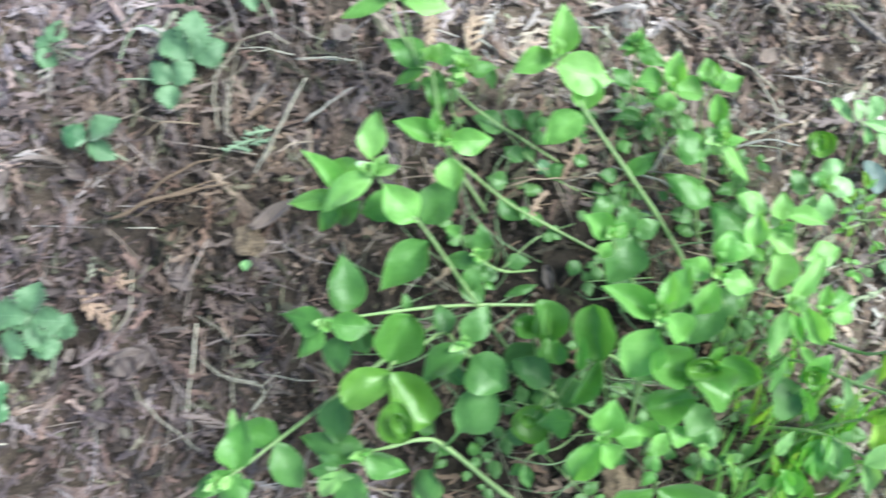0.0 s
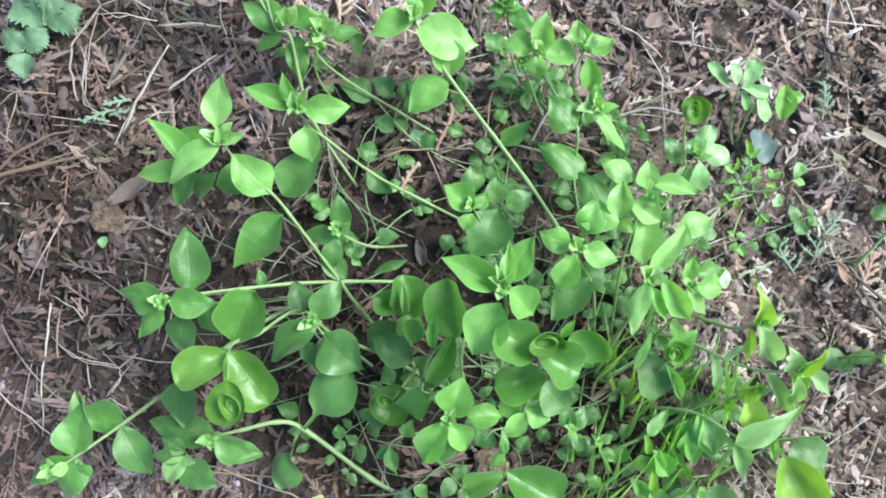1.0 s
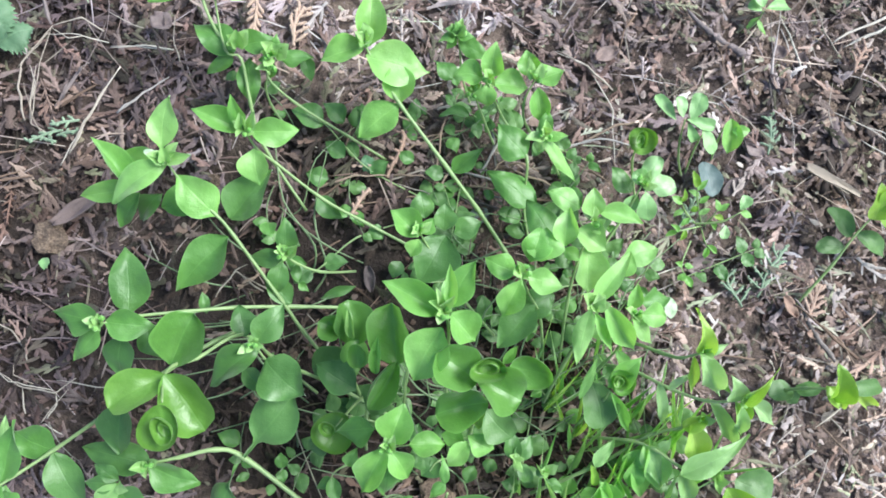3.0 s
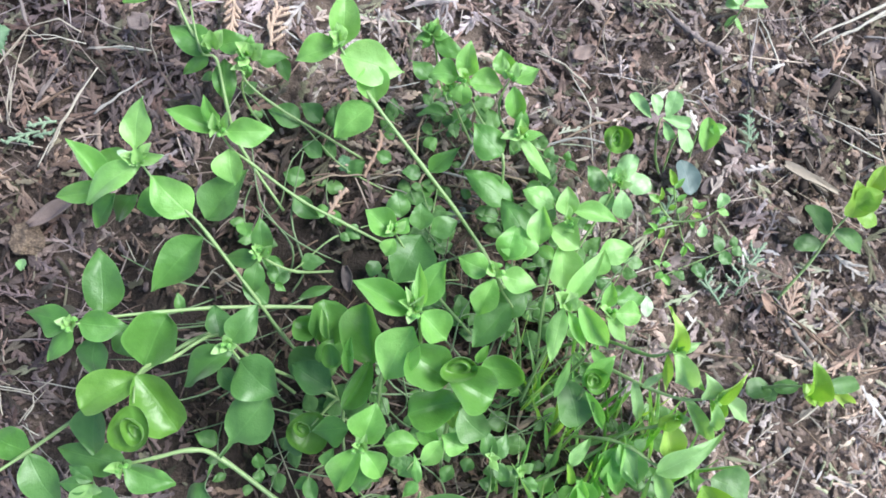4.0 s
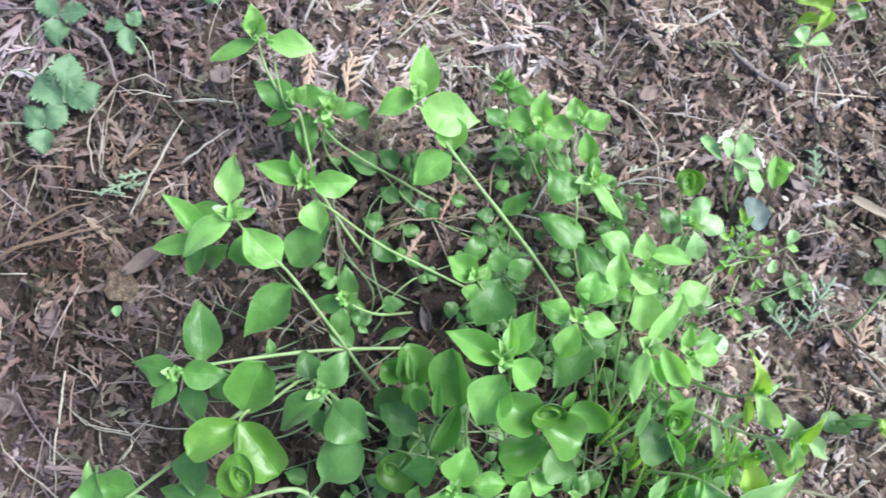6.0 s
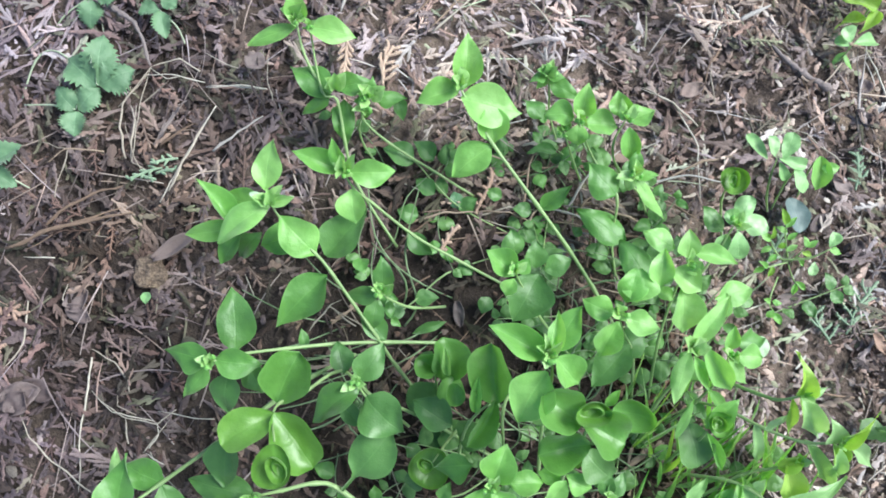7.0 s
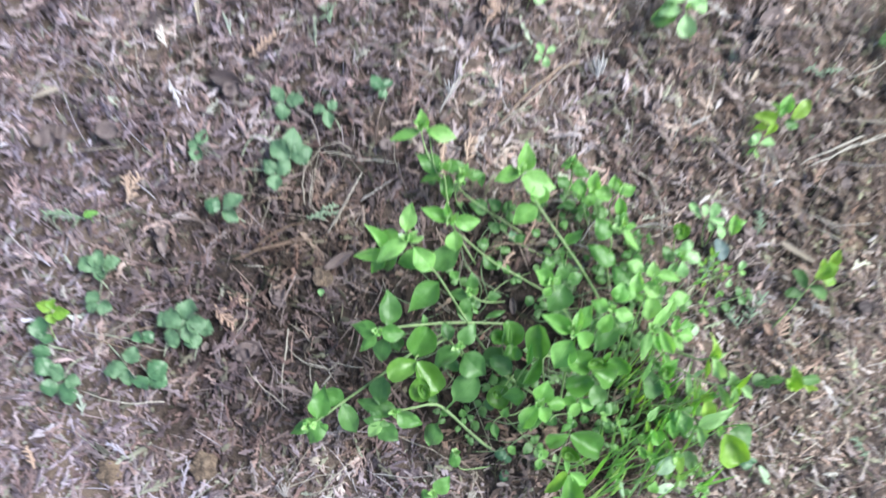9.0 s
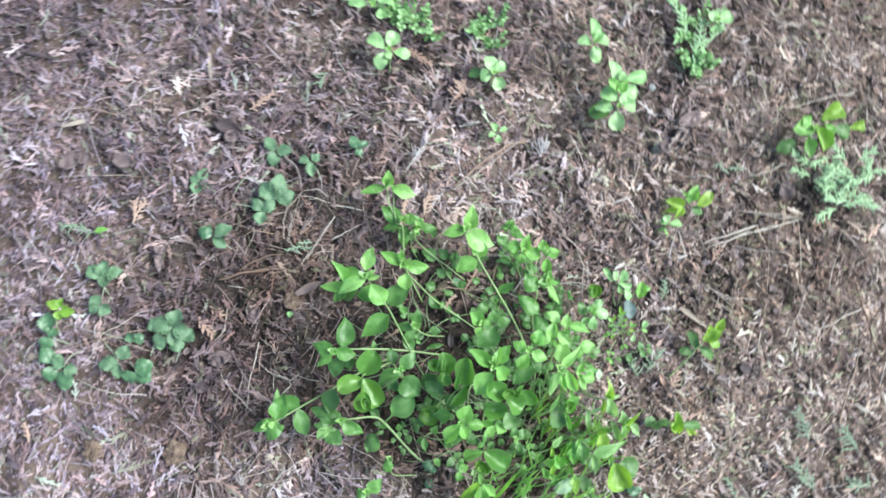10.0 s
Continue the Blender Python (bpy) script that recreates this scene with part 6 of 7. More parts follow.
for k in range(34):
    x, y = (strewn.uniform(270, 360), strewn.uniform(5, 115)) if k < 20 else (strewn.uniform(-120, 480), strewn.uniform(-80, 330))
    size = strewn.uniform(5, 13)
    soil_clod(x, y, 1000 * relief(x / 1000, y / 1000) + 3, strewn.uniform(0, 360), size, size)

def bark_scrap(x, y, z, heading, length, width):
    """A curved, ridged scrap of dark bark, like a split pod."""
    r = random.Random(int(x * 7 + y * 3))
    bend, ph, grid = r.uniform(0.2, 0.7), r.uniform(0, 6), []
    for i in range(9):
        s = i / 8
        half = 0.5 * width * (0.35 + 0.65 * math.sin(math.pi * min(0.97, 0.08 + 0.9 * s)))
        row = []
        for j in range(8):
            a = math.pi * (j / 7 - 0.5) * 1.1
            ridge = 1 + 0.08 * math.sin(5 * a + ph) + 0.06 * math.sin(13 * s + ph)
            row.append(((half * math.sin(a) * ridge + bend * length * (s - s * s)) / 1000, length * s / 1000, (half * math.cos(a) * ridge * 0.7) / 1000))
        grid.append(row)
    ob = new("bark_scrap", sheet("bark_scrap", grid, BARK))
    thick = ob.modifiers.new("thickness", 'SOLIDIFY')
    thick.thickness = 0.0006
    placed(ob, x, y, z, heading, r.uniform(-14, 14), r.uniform(-25, 25))
    return tagged(ob, "dark brown curved scrap of bark on litter", "bark", "bark scraps on the litter")


for k in range(22):
    x, y = strewn.uniform(286, 342), strewn.uniform(49, 116)
    size = strewn.uniform(8, 17)
    bark_scrap(x, y, 1000 * relief(x / 1000, y / 1000) + 4, strewn.uniform(0, 360), size, size * strewn.uniform(0.32, 0.5))

dry_twig(1.5, "grey", [(272, -14, 6), (276, -19, 6), (279, -26, 5), (284, -35, 5), (292, -45, 4)])
dry_twig(0.8, "pale", [(82, 168, 6), (97, 154, 8), (112, 136, 5)])
dry_twig(0.8, "pale", [(153, 112, 6), (168, 103, 9), (182, 92, 5)])
dry_twig(0.5, "pale", [(190, 127, 6), (188, 119, 9), (191, 105, 5)])
dry_twig(1.0, "pale", [(332, 163, 6), (362, 163, 8), (398, 164, 5)])
dry_twig(1.0, "pale", [(335, 135, 5), (363, 147, 7), (398, 162, 6)])
dry_twig(1.0, "pale", [(342, 201, 5), (361, 208, 7), (383, 222, 5)])
dry_twig(1.0, "pale", [(385, 283, 5), (414, 296, 8), (455, 315, 6)])
dry_twig(0.8, "pale", [(-74, 83, 8), (-82, 64, 10), (-90, 49, 5)])
dry_twig(0.8, "pale", [(-104, 115, 6), (-116, 94, 8), (-117, 81, 7), (-114, 66, 3)])
dry_twig(0.7, "pale", [(-104, 115, 6), (-89, 119, 8), (-79, 114, 4)])
dry_twig(1.7, "lilac", [(-105, 116, 5), (-110, 131, 9), (-114, 138, 9), (-122, 143, 8), (-132, 151, 6)])
dry_twig(0.5, "pale", [(-105, 114, 5), (-107, 86, 9), (-110, 64, 5), (-100, 58, 3)])
dry_twig(0.5, "pale", [(-108, 111, 5), (-90, 110, 8), (-76, 108, 4)])
dry_twig(0.6, "pale", [(-90, 51, 4), (-79, 73, 7), (-69, 95, 5)])
dry_twig(1.4, "brown", [(-106, 37, 6), (-124, 33, 7), (-142, 28, 8), (-169, 17, 5)])
dry_twig(1.1, "brown", [(-113, 51, 5), (-127, 46, 7), (-143, 36, 7), (-150, 29, 5)])
dry_twig(0.7, "pale", [(-121, -100, 3), (-122, -67, 5), (-120, -50, 6), (-120, -36, 5)])
dry_twig(0.6, "pale", [(-120, -32, 6), (-108, -38, 7), (-101, -47, 5), (-101, -52, 3)])
dry_twig(0.5, "pale", [(-153, -65, 3), (-146, -75, 6), (-132, -87, 6), (-115, -100, 3)])
dry_twig(0.7, "pale", [(-169, -53, 3), (-154, -30, 6), (-155, -9, 4)])
dry_twig(0.5, "pale", [(-118, -52, 6), (-102, -64, 6), (-85, -67, 7), (-77, -60, 4)])
dry_twig(0.5, "pale", [(-85, -67, 5), (-84, -72, 6), (-89, -79, 3)])
dry_twig(0.5, "pale", [(-101, -64, 5), (-99, -77, 3)])
dry_twig(0.5, "pale", [(-136, 0, 4), (-137, -8, 6), (-134, -12, 3)])
dry_twig(0.5, "pale", [(-77, 124, 5), (-59, 116, 5)])
dry_twig(0.6, "pale", [(-75, 106, 4), (-46, 105, 5)])
dry_twig(0.5, "pale", [(-86, -61, 4), (-58, -64, 4)])
dry_twig(0.5, "pale", [(-160, 13, 4), (-144, 13, 4)])
dry_twig(0.6, "brown", [(-154, 62, 4), (-143, 69, 7), (-125, 69, 4)])
dry_twig(0.5, "pale", [(-158, 73, 4), (-143, 69, 6), (-148, 42, 3)])
dry_twig(0.9, "lilac", [(274, 141, 4), (267, 111, 6), (267, 79, 4)])
dry_twig(0.7, "pale", [(273, 137, 5), (279, 121, 5), (284, 108, 3)])
dry_twig(2.2, "lilac", [(221, 141, 4), (231, 129, 5), (241, 121, 5), (256, 114, 3)])
dry_twig(0.9, "pale", [(307, 121, 4), (325, 129, 6), (345, 141, 4)])
dry_twig(0.6, "pale", [(293, 148, 4), (296, 128, 6), (304, 117, 4)])
dry_twig(0.5, "pale", [(299, 100, 6), (295, 84, 7), (301, 66, 4), (303, 55, 3)])
dry_twig(0.5, "pale", [(296, 85, 6), (317, 75, 7), (337, 64, 4)])
dry_twig(0.5, "pale", [(152, 112, 5), (170, 103, 6), (182, 81, 5), (183, 54, 3)])
dry_twig(0.6, "pale", [(-14, -20, 6), (-4, -8, 10), (9, -17, 6)])
dry_twig(0.6, "pale", [(265, -97, 4), (279, -88, 6)])
dry_twig(0.8, "brown", [(283, -76, 3), (294, -88, 5), (305, -110, 3)])
dry_twig(0.6, "pale", [(284, -68, 4), (294, -80, 6)])
dry_twig(0.8, "brown", [(293, -61, 4), (309, -55, 6), (331, -49, 3)])
dry_twig(0.6, "brown", [(230, -43, 6), (244, -44, 6), (257, -45, 3)])
dry_twig(0.5, "pale", [(201, -74, 6), (209, -62, 10), (213, -60, 5)])
dry_twig(0.5, "pale", [(183, -8, 14), (202, -4, 8), (217, 2, 4)])
dry_twig(0.5, "pale", [(180, -77, 10), (186, -72, 14), (189, -68, 10)])
dry_twig(0.7, "pale", [(313, 70, 4), (336, 58, 4)])
dry_twig(0.6, "brown", [(185, 109, 4), (188, 124, 6), (196, 137, 3)])
dry_twig(0.7, "brown", [(80, 63, 5), (106, 67, 7), (129, 68, 4)])
dry_twig(0.6, "brown", [(66, 48, 5), (80, 59, 6), (100, 67, 4)])
dry_twig(0.6, "brown", [(29, -2, 5), (45, 9, 7)])
dry_twig(0.5, "pale", [(13, 61, 6), (27, 57, 7), (42, 52, 3)])
dry_twig(0.6, "pale", [(30, -27, 5), (42, -38, 6), (39, -49, 3)])
dry_twig(0.6, "brown", [(244, 93, 3), (240, 110, 6), (240, 117, 4)])
dry_twig(1.6, "brown", [(41, 142, 5), (66, 170, 8), (92, 195, 6), (110, 203, 3)])
dry_twig(1.1, "brown", [(454, 130, 3), (468, 84, 7), (481, 52, 6), (490, 35, 3)])
dry_twig(1.3, "brown", [(471, 51, 4), (457, -2, 6), (449, -42, 6), (457, -73, 3)])
dry_twig(1.5, "pale", [(301, 123, 4), (332, 139, 6), (362, 153, 4)])
dry_twig(1.1, "pale", [(337, 163, 4), (372, 162, 6), (404, 165, 3)])
dry_twig(1.3, "pale", [(411, 47, 5), (441, 63, 8), (473, 85, 5)])
dry_twig(1.2, "brown", [(486, 420, 4), (429, 401, 6), (367, 385, 5), (312, 365, 3)])
dry_twig(0.8, "brown", [(290, -30, 5), (306, -51, 5), (346, -47, 3)])
dry_twig(0.6, "pale", [(-366, -36, 5), (-335, -31, 6), (-315, -30, 4)])
dry_twig(0.6, "brown", [(-312, 97, 4), (-286, 103, 5), (-260, 106, 3)])
dry_twig(0.6, "brown", [(-353, 158, 4), (-332, 166, 5), (-297, 164, 3)])
dry_twig(0.8, "brown", [(113, 322, 4), (130, 297, 8), (143, 270, 3)])
dry_twig(0.7, "brown", [(353, 97, 4), (395, 62, 7), (406, 56, 4)])
dry_twig(0.6, "brown", [(334, 121, 4), (334, 77, 5), (337, 46, 3)])
dry_twig(0.8, "brown", [(365, 8, 4), (385, -12, 5)])
dry_twig(0.6, "pale", [(439, 319, 5), (470, 308, 6), (490, 290, 3)])
dry_twig(0.7, "brown", [(-25, 284, 5), (-4, 301, 7), (13, 311, 4)])
dry_twig(0.7, "brown", [(83, 225, 4), (105, 231, 6), (117, 234, 3)])
dry_twig(0.6, "pale", [(379, 401, 4), (360, 383, 6)])
dry_twig(0.6, "pale", [(341, 394, 4), (379, 377, 6)])
dry_twig(0.7, "brown", [(-230, 92, 4), (-233, 111, 6), (-228, 125, 3)])
dry_twig(0.6, "brown", [(-161, 16, 4), (-136, 31, 6), (-111, 40, 4)])
dry_twig(0.6, "brown", [(-304, -56, 5), (-278, -50, 9), (-235, -62, 6), (-212, -75, 3)])
dry_twig(0.6, "brown", [(-291, -67, 5), (-262, -53, 9), (-225, -39, 4)])
dry_twig(0.7, "pale", [(-279, -92, 4), (-243, -100, 6), (-213, -98, 3)])
dry_twig(0.5, "pale", [(-131, -158, 4), (-106, -135, 6)])
dry_twig(0.5, "pale", [(-126, -173, 4), (-113, -157, 5), (-97, -129, 3)])
dry_twig(0.6, "pale", [(-99, -165, 4), (-67, -153, 6)])
dry_twig(0.5, "brown", [(-78, -152, 4), (-47, -115, 6), (-10, -118, 4)])
dry_twig(0.6, "pale", [(-42, -112, 6), (-9, -123, 7), (20, -135, 3)])
dry_twig(0.6, "brown", [(496, -90, 3), (474, -60, 5), (468, -39, 4)])
dry_twig(1.6, "grey", [(-7, 150, 4), (-1, 164, 7), (10, 185, 4)])
dry_twig(0.8, "pale", [(-26, 173, 4), (-10, 191, 5)])
dry_twig(0.9, "pale", [(107, 204, 5), (78, 174, 8), (62, 158, 8), (42, 140, 4)])
dry_twig(1.5, "grey", [(223, 161, 5), (215, 156, 7), (206, 151, 6)])
dry_twig(0.6, "brown", [(202, 149, 7), (195, 159, 6), (193, 167, 4)])
dry_twig(1.0, "pale", [(381, 155, 5), (344, 141, 8), (325, 129, 7), (311, 123, 4)])
dry_twig(0.8, "pale", [(382, 167, 4), (355, 162, 7), (332, 163, 5)])
dry_twig(0.8, "grey", [(381, 127, 4), (354, 124, 7), (330, 126, 5)])
dry_twig(0.5, "grey", [(269, 140, 5), (264, 101, 8), (268, 66, 4)])
dry_twig(0.6, "pale", [(112, 231, 5), (99, 222, 7), (89, 212, 4)])
dry_twig(0.6, "pale", [(-332, 186, 5), (-308, 174, 8), (-286, 162, 4)])
dry_twig(0.5, "brown", [(-308, 201, 4), (-285, 172, 7), (-266, 144, 5)])
dry_twig(0.5, "pale", [(-317, -36, 5), (-292, -44, 8), (-262, -48, 9), (-245, -35, 8), (-233, -23, 4)])
dry_twig(0.5, "pale", [(-262, -48, 9), (-268, -69, 8), (-277, -82, 4)])
dry_twig(0.4, "pale", [(-262, -48, 9), (-264, -24, 8), (-263, -6, 4)])
dry_twig(0.4, "pale", [(-262, -48, 9), (-238, -55, 8), (-213, -58, 4)])
dry_twig(0.4, "pale", [(-262, -48, 9), (-286, -61, 8), (-304, -71, 4)])
dry_twig(0.6, "pale", [(-68, -147, 5), (-89, -149, 8), (-115, -162, 4)])
dry_twig(0.5, "pale", [(-56, -130, 5), (-72, -146, 8), (-89, -165, 4)])
dry_twig(0.5, "grey", [(7, -145, 4), (-19, -148, 7), (-46, -146, 5)])
dry_twig(0.5, "pale", [(-337, 93, 4), (-300, 100, 7), (-264, 105, 5)])
dry_twig(0.4, "pale", [(-275, 229, 4), (-264, 197, 8), (-259, 164, 5)])
dry_twig(0.6, "brown", [(18, 142, 4), (36, 152, 7), (64, 179, 5)])
dry_twig(0.5, "pale", [(215, 99, 4), (238, 89, 7), (258, 72, 5)])
dry_twig(0.5, "pale", [(311, 80, 4), (329, 71, 7), (359, 75, 5)])
dry_twig(0.6, "brown", [(308, 336, 4), (323, 356, 8), (348, 388, 5)])
dry_twig(0.6, "pale", [(329, 392, 4), (366, 377, 8), (392, 378, 5)])
dry_twig(0.5, "pale", [(446, 320, 4), (463, 290, 8), (489, 276, 5)])
dry_twig(0.6, "pale", [(212, -96, 6), (223, -118, 9), (242, -152, 4)])
dry_twig(0.5, "pale", [(219, -105, 6), (232, -122, 8), (242, -135, 4)])
dry_twig(0.6, "pale", [(160, -125, 5), (146, -143, 7), (133, -155, 4)])
dry_twig(0.5, "pale", [(169, -138, 5), (165, -147, 8), (162, -157, 5)])
dry_twig(0.5, "pale", [(72, -133, 5), (87, -128, 8), (97, -143, 4)])
dry_twig(0.5, "pale", [(238, -91, 5), (250, -99, 8), (256, -117, 4)])
dry_twig(0.6, "pale", [(-109, 93, 8), (-109, 79, 9), (-111, 66, 4)])
dry_twig(0.5, "pale", [(-69, 93, 7), (-78, 73, 8), (-87, 57, 6), (-94, 43, 4)])
dry_twig(0.6, "pale", [(-75, 105, 5), (-58, 106, 7), (-43, 105, 5)])
dry_twig(0.5, "pale", [(-44, 124, 5), (-43, 110, 7), (-40, 99, 4)])
dry_twig(0.4, "pale", [(-103, 113, 9), (-95, 108, 8), (-88, 110, 6)])
dry_twig(0.4, "pale", [(-104, 110, 9), (-110, 103, 7), (-120, 93, 4)])
dry_twig(0.4, "pale", [(-110, 99, 8), (-120, 101, 6), (-127, 102, 4)])
dry_twig(0.4, "pale", [(-112, 93, 8), (-109, 85, 7), (-111, 77, 4)])
dry_twig(0.4, "pale", [(-114, 84, 8), (-110, 71, 7), (-101, 53, 4)])
dry_twig(0.9, "grey", [(-44, 90, 6), (-56, 81, 7), (-69, 71, 4)])
dry_twig(0.9, "brown", [(-80, 85, 5), (-87, 80, 6), (-97, 73, 4)])
dry_twig(0.5, "pale", [(2, -5, 14), (-4, -8, 12), (-14, -20, 5)])
dry_twig(0.5, "pale", [(-4, -8, 12), (7, -14, 8), (14, -18, 4)])
dry_twig(0.5, "pale", [(-47, 7, 8), (-45, 2, 6), (-43, -3, 4)])
dry_twig(0.4, "pale", [(-116, -55, 5), (-106, -62, 8), (-95, -64, 8), (-87, -66, 4)])
dry_twig(0.4, "pale", [(-106, -54, 5), (-104, -59, 8), (-95, -63, 7)])
dry_twig(0.4, "pale", [(-80, -65, 4), (-84, -72, 7), (-91, -81, 4)])
dry_twig(0.4, "pale", [(-90, -81, 4), (-84, -84, 6), (-81, -86, 4)])
dry_twig(1.0, "brown", [(272, -17, 6), (281, -26, 9), (295, -37, 6), (304, -43, 3)])
dry_spray(277, -25, 6, -30, 20, 16.0)
dry_twig(0.6, "lilac", [(270, 114, 5), (266, 94, 7), (267, 70, 5)])
dead_leaf(-94, 13, 6, -54, 27, 7.5, FADED)
dead_leaf(267, -13, 6, -150, 12, 5, RUST)
dead_leaf(278, -31, 5, -100, 8, 4, RUST)
dead_leaf(173, 109, 5, -66, 13, 7, FADED)
dead_leaf(218, -0, 4, -70, 14, 7.4)
dead_leaf(238, 39, 4, -58, 16, 7.5)
dead_leaf(59, -3, 5, -172, 13, 5)
dead_leaf(-335, 102, 4, -37, 24, 14.2)
dead_leaf(-201, 173, 4, -109, 30, 14.6)
dead_leaf(-258, 208, 4, -43, 22, 13.5)
dead_leaf(-392, 234, 4, -50, 12, 10.1)
dead_leaf(-290, 120, 4, -96, 22, 14.3)
dead_leaf(-134, -13, 4, -44, 13, 12.9)
dead_leaf(-163, -60, 4, -68, 21, 13.8)
dead_leaf(288, 259, 4, 120, 27, 15.3)
dead_leaf(389, 201, 4, 147, 20, 15.2)
dead_leaf(-287, -88, 4, 93, 30, 9.4)
dead_leaf(-135, -11, 4, -120, 14, 8.4)
dead_leaf(-153, -49, 4, -118, 16, 11.1)
dead_leaf(-55, 123, 5, -123, 11, 10.7)
straw_flake(285, 53, 5, -118, 28, 4.4)
straw_flake(283, 55, 5, -123, 25, 5.1)
straw_flake(-219, 242, 5, -167, 27, 4.0)
straw_flake(-324, 152, 5, 115, 22, 4.4)
stone_chip(114, 24, 4, -112, 12, 5.1)
feather_tuft(102, 122, 4, -7, 11, 10.0)
feather_tuft(130, 193, 4, 22, 22, 17.3)
soil_clod(-104, 7, 3, -89, 15, 16.6)
soil_clod(-188, -146, 3, -83, 20, 18.6)
soil_clod(86, -113, 3, -83, 16, 16.0)
cypress_sprig(264, 63, 6, -16, 19, 9.9)
cypress_sprig(245, -19, 6, 19, 19, 16.9)
cypress_sprig(253, -14, 6, -35, 27, 19.8)
cypress_sprig(-94, 61, 5, 104, 17, 7.3)
cypress_sprig(-86, 66, 6, 104, 14, 6.8)
cypress_sprig(-97, 58, 5, -65, 10, 5.6)
cypress_sprig(-105, 57, 5, -106, 9, 5.1)
cypress_sprig(419, -56, 6, 13, 32, 22.0)
cypress_sprig(427, -103, 6, 45, 33, 27.2)
cypress_sprig(470, -61, 6, 26, 28, 27.6)
cypress_sprig(483, -91, 6, 91, 23, 21.9)
cypress_sprig(214, 20, 6, -28, 21, 11.1)
cypress_sprig(-100, 241, 5, 138, 15, 22.9)
cypress_sprig(-290, 44, 4, 84, 33, 16.2)
cypress_sprig(349, -119, 6, 19, 21, 10.8)
cypress_sprig(262, 60, 6, -21, 20, 11.2)
dry_spray(17, 109, 6, -1, 22, 17.4)
dry_spray(49, 20, 8, -25, 18, 6.1)
dry_spray(67, 41, 8, -5, 24, 6.2)
dry_spray(208, 152, 6, 117, 38, 17, BITS)
dry_spray(311, 106, 6, -16, 15, 11.9)
dry_spray(270, 96, 4, -20, 10, 8.9)
dry_spray(-179, -20, 8, -156, 23, 18.1)
dry_spray(-257, 68, 6, 22, 14, 16.3)
dry_spray(-42, 278, 6, -84, 46, 15.1)
dry_spray(26, 255, 6, -120, 29, 20.8)
dry_spray(-4, 136, 6, -163, 29, 12.3)
dry_spray(-171, -9, 5, -121, 16, 14.0)
moss_patch(-17, 312, 3, -61, 38, 35.2)
moss_patch(54, 312, 3, -53, 28, 35.4)
feathery_weed(408, 219, 11, 61, 30, 19)
feathery_weed(410, 199, 10, -111, 24, 19)
feathery_weed(422, 231, 16, 103, 24, 17)
feathery_weed(425, 211, 16, -112, 28, 22)
feathery_weed(427, 189, 10, -99, 27, 16)
feathery_weed(439, 230, 18, 72, 27, 17)
feathery_weed(441, 207, 12, 95, 29, 16)
feathery_weed(443, 187, 17, 97, 30, 20)
feathery_weed(456, 225, 11, -85, 31, 18)
feathery_weed(458, 202, 9, -116, 24, 18)
feathery_weed(470, 217, 17, 103, 32, 17)
feathery_weed(432, 178, 14, 113, 28, 19)
feathery_weed(415, 184, 15, -86, 28, 18)
feathery_weed(404, 209, 13, 79, 22, 15)
feathery_weed(414, 222, 10, -107, 23, 20)
feathery_weed(416, 205, 18, -60, 20, 17)
feathery_weed(431, 221, 17, 119, 27, 18)
feathery_weed(433, 200, 13, 100, 27, 15)
feathery_weed(420, 194, 10, 12, 28, 17)
feathery_weed(447, 216, 17, 141, 21, 19)
feathery_weed(449, 195, 14, -111, 26, 18)
feathery_weed(438, 182, 16, -73, 20, 16)
feathery_weed(464, 208, 13, 0, 27, 19)
feathery_weed(452, 232, 18, -48, 22, 18)
feathery_weed(428, 236, 11, -143, 27, 19)
cypress_sprig(339, 209, 6, 110, 17, 8)
cypress_sprig(322, 201, 6, 70, 12, 7)
cypress_sprig(304, 205, 6, -60, 10, 6)
feathery_weed(275, 308, 10, 5, 50, 24.0)
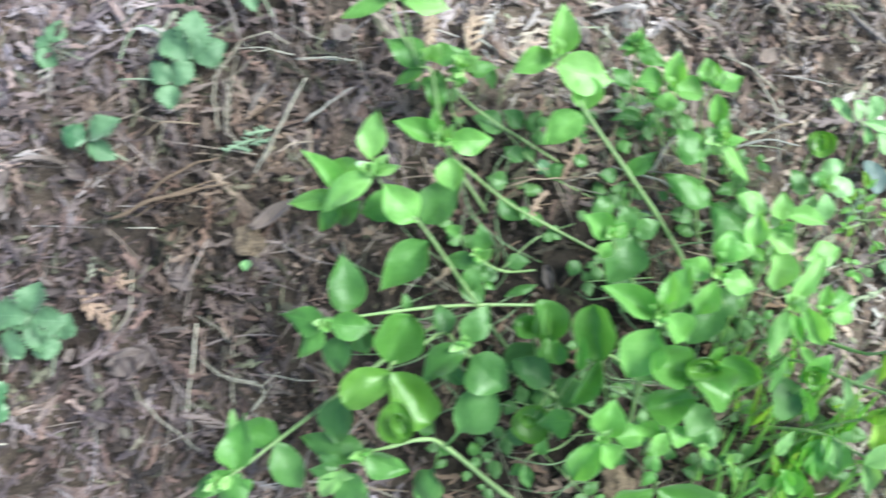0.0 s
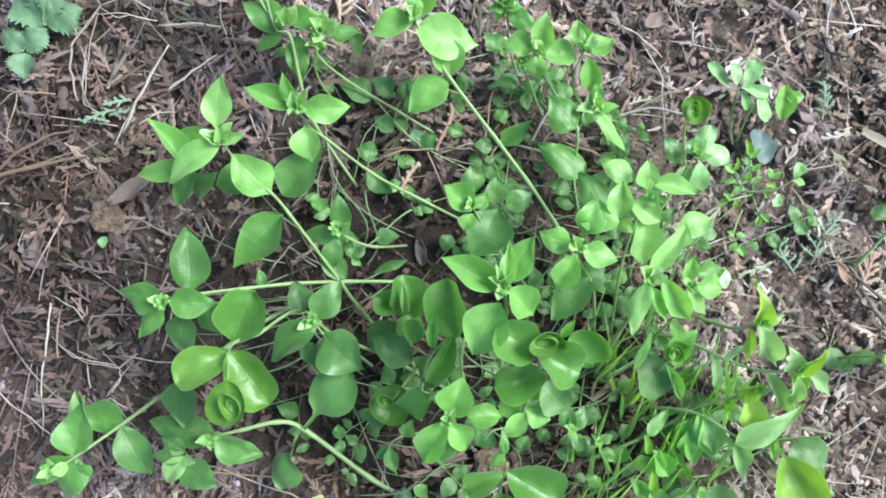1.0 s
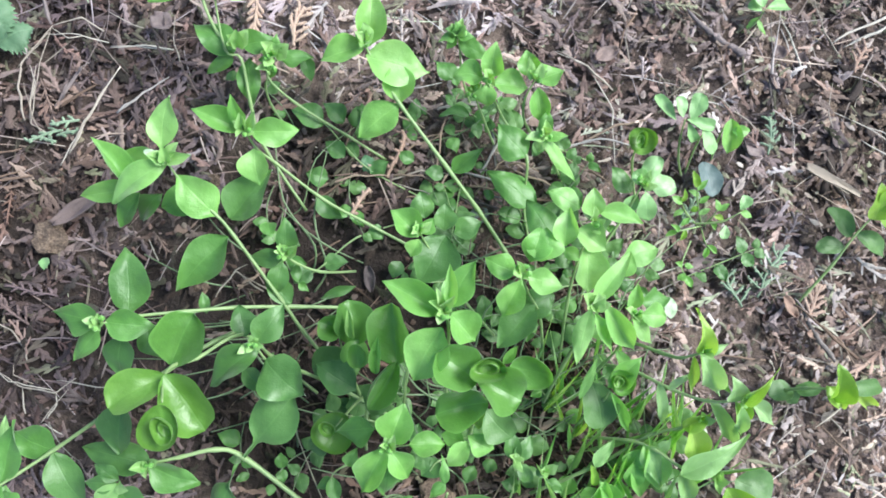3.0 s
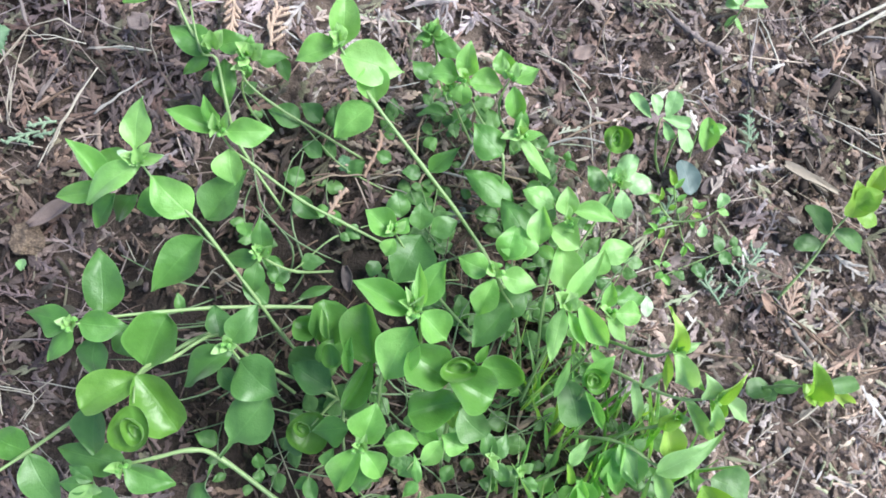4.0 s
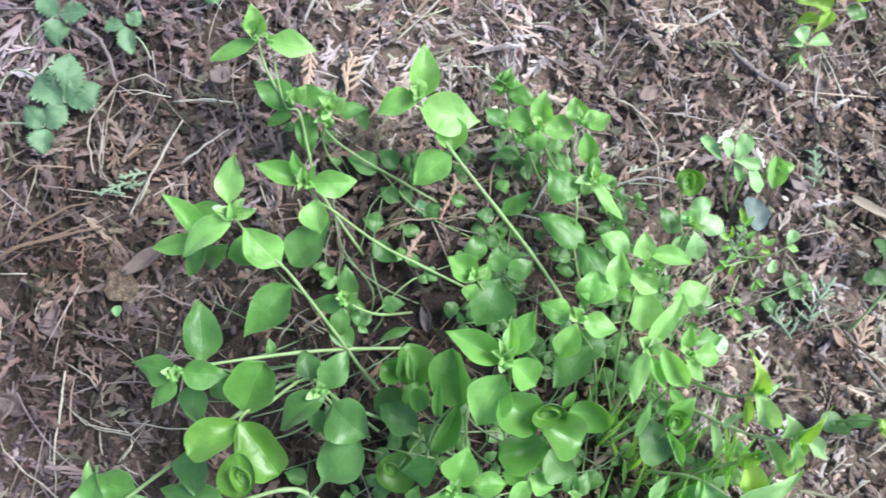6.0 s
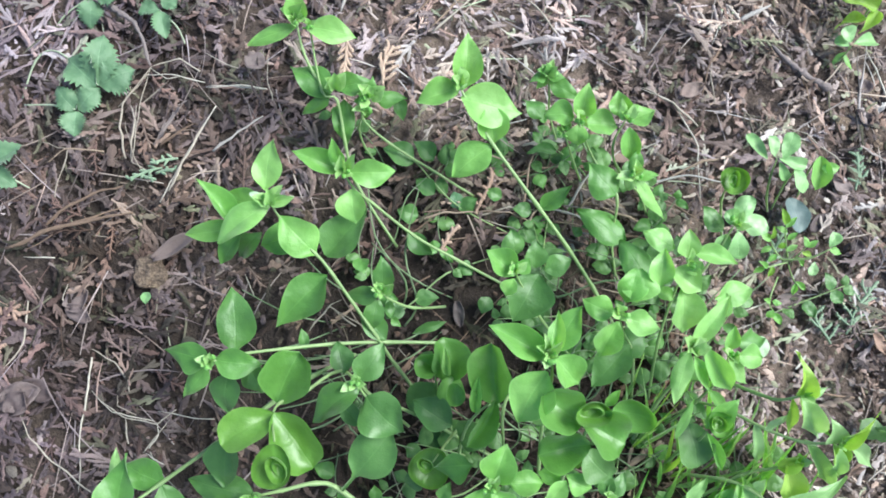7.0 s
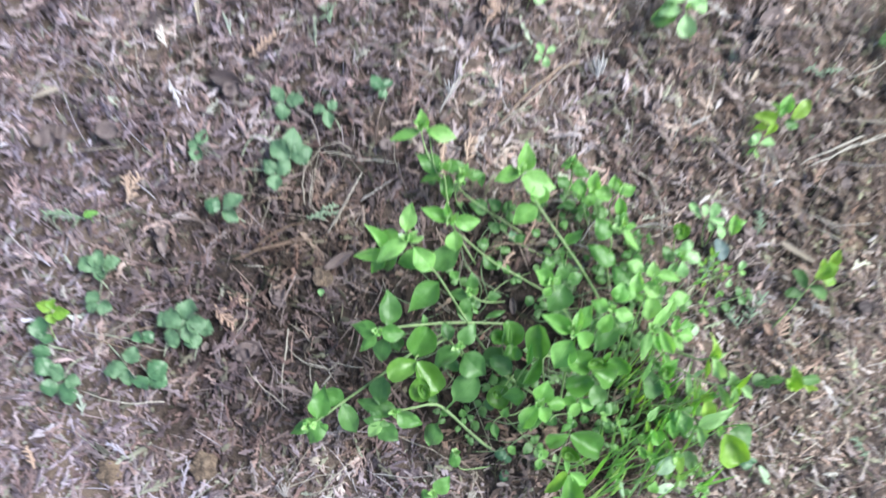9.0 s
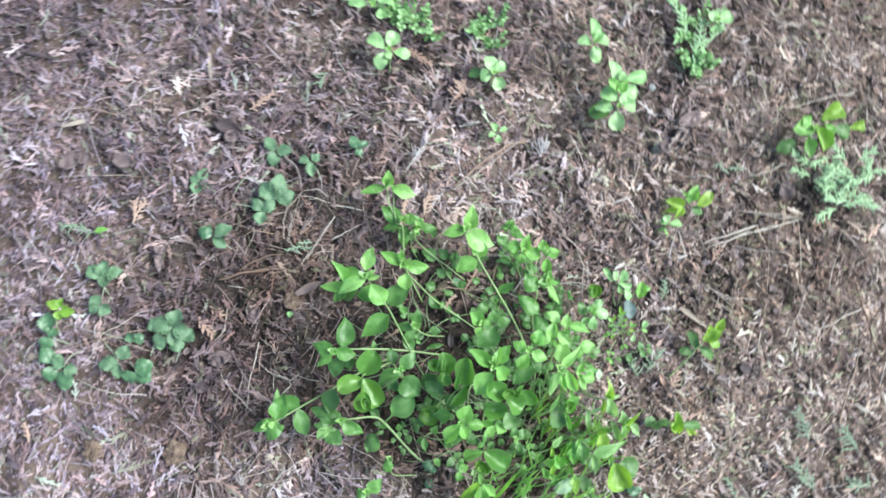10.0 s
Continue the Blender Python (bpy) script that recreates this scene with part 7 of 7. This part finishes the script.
feathery_weed(280, 328, 10, -10, 52, 22.0)
feathery_weed(265, 339, 10, 14, 46, 22.0)
moss_patch(280, 313, 3, -13, 22, 26.0)
moss_patch(271, 353, 3, -13, 34, 30.0)
feather_tuft(126, 188, 5, 8, 24, 19.3)
feather_tuft(0, 165, 4, -7, 15, 14.3)
feather_tuft(-112, -166, 5, 17, 12, 17.6)
dead_leaf(264, 232, 5, -57, 19, 11.7)
dead_leaf(248, 216, 5, -56, 16, 12.7)
dead_leaf(-247, 205, 5, -17, 15, 7.6)
dead_leaf(-188, 156, 5, -59, 16, 11.3)
dead_leaf(-323, 112, 5, -58, 15, 11.1)
dead_leaf(-232, 35, 5, -58, 13, 11.0)
dead_leaf(-156, -64, 5, -30, 12, 11.7)
dead_leaf(-170, -87, 5, -63, 11, 9.8)
dead_leaf(10, 221, 5, -52, 18, 11.6)
dry_spray(-258, 59, 5, -6, 24, 15.6)
dry_spray(-170, 190, 5, -69, 30, 12.3)
dry_spray(-307, -153, 5, 21, 18, 10.5)
dry_spray(29, 231, 6, -13, 33, 20.7)
soil_clod(-260, -154, 3, -88, 19, 17.6)
straw_flake(-95, -139, 3, -74, 7, 6.2)
straw_flake(-326, -79, 3, -74, 11, 6.2)
stone_chip(234, 281, 6, -54, 7, 7.1)
moss_patch(-49, 326, 3, -71, 42, 41.1)

# ---- loose litter sprays that lie on top, nearest to the camera's way ----
kinds = []
for k in range(14):
    ob = spray_mesh("litter_spray", 11 + k * 1.1, 8 + (k % 4) * 2.0, SPRAY, 100 + k, 1.15, 3, 1)
    kinds.append(ob.data)
    bpy.data.objects.remove(ob)
spread = random.Random(21)
for k in range(290):
    ob = new("litter_spray", kinds[k % len(kinds)])
    ob.parent = litter
    x, y = spread.uniform(-0.15, 0.36), spread.uniform(-0.15, 0.22)
    ob.matrix_basis = Matrix.Translation((x, y, relief(x, y) + spread.uniform(0.003, 0.007))) @ pose(0, 0, 0, spread.uniform(-14, 14), spread.uniform(-14, 14), spread.uniform(0, 360))
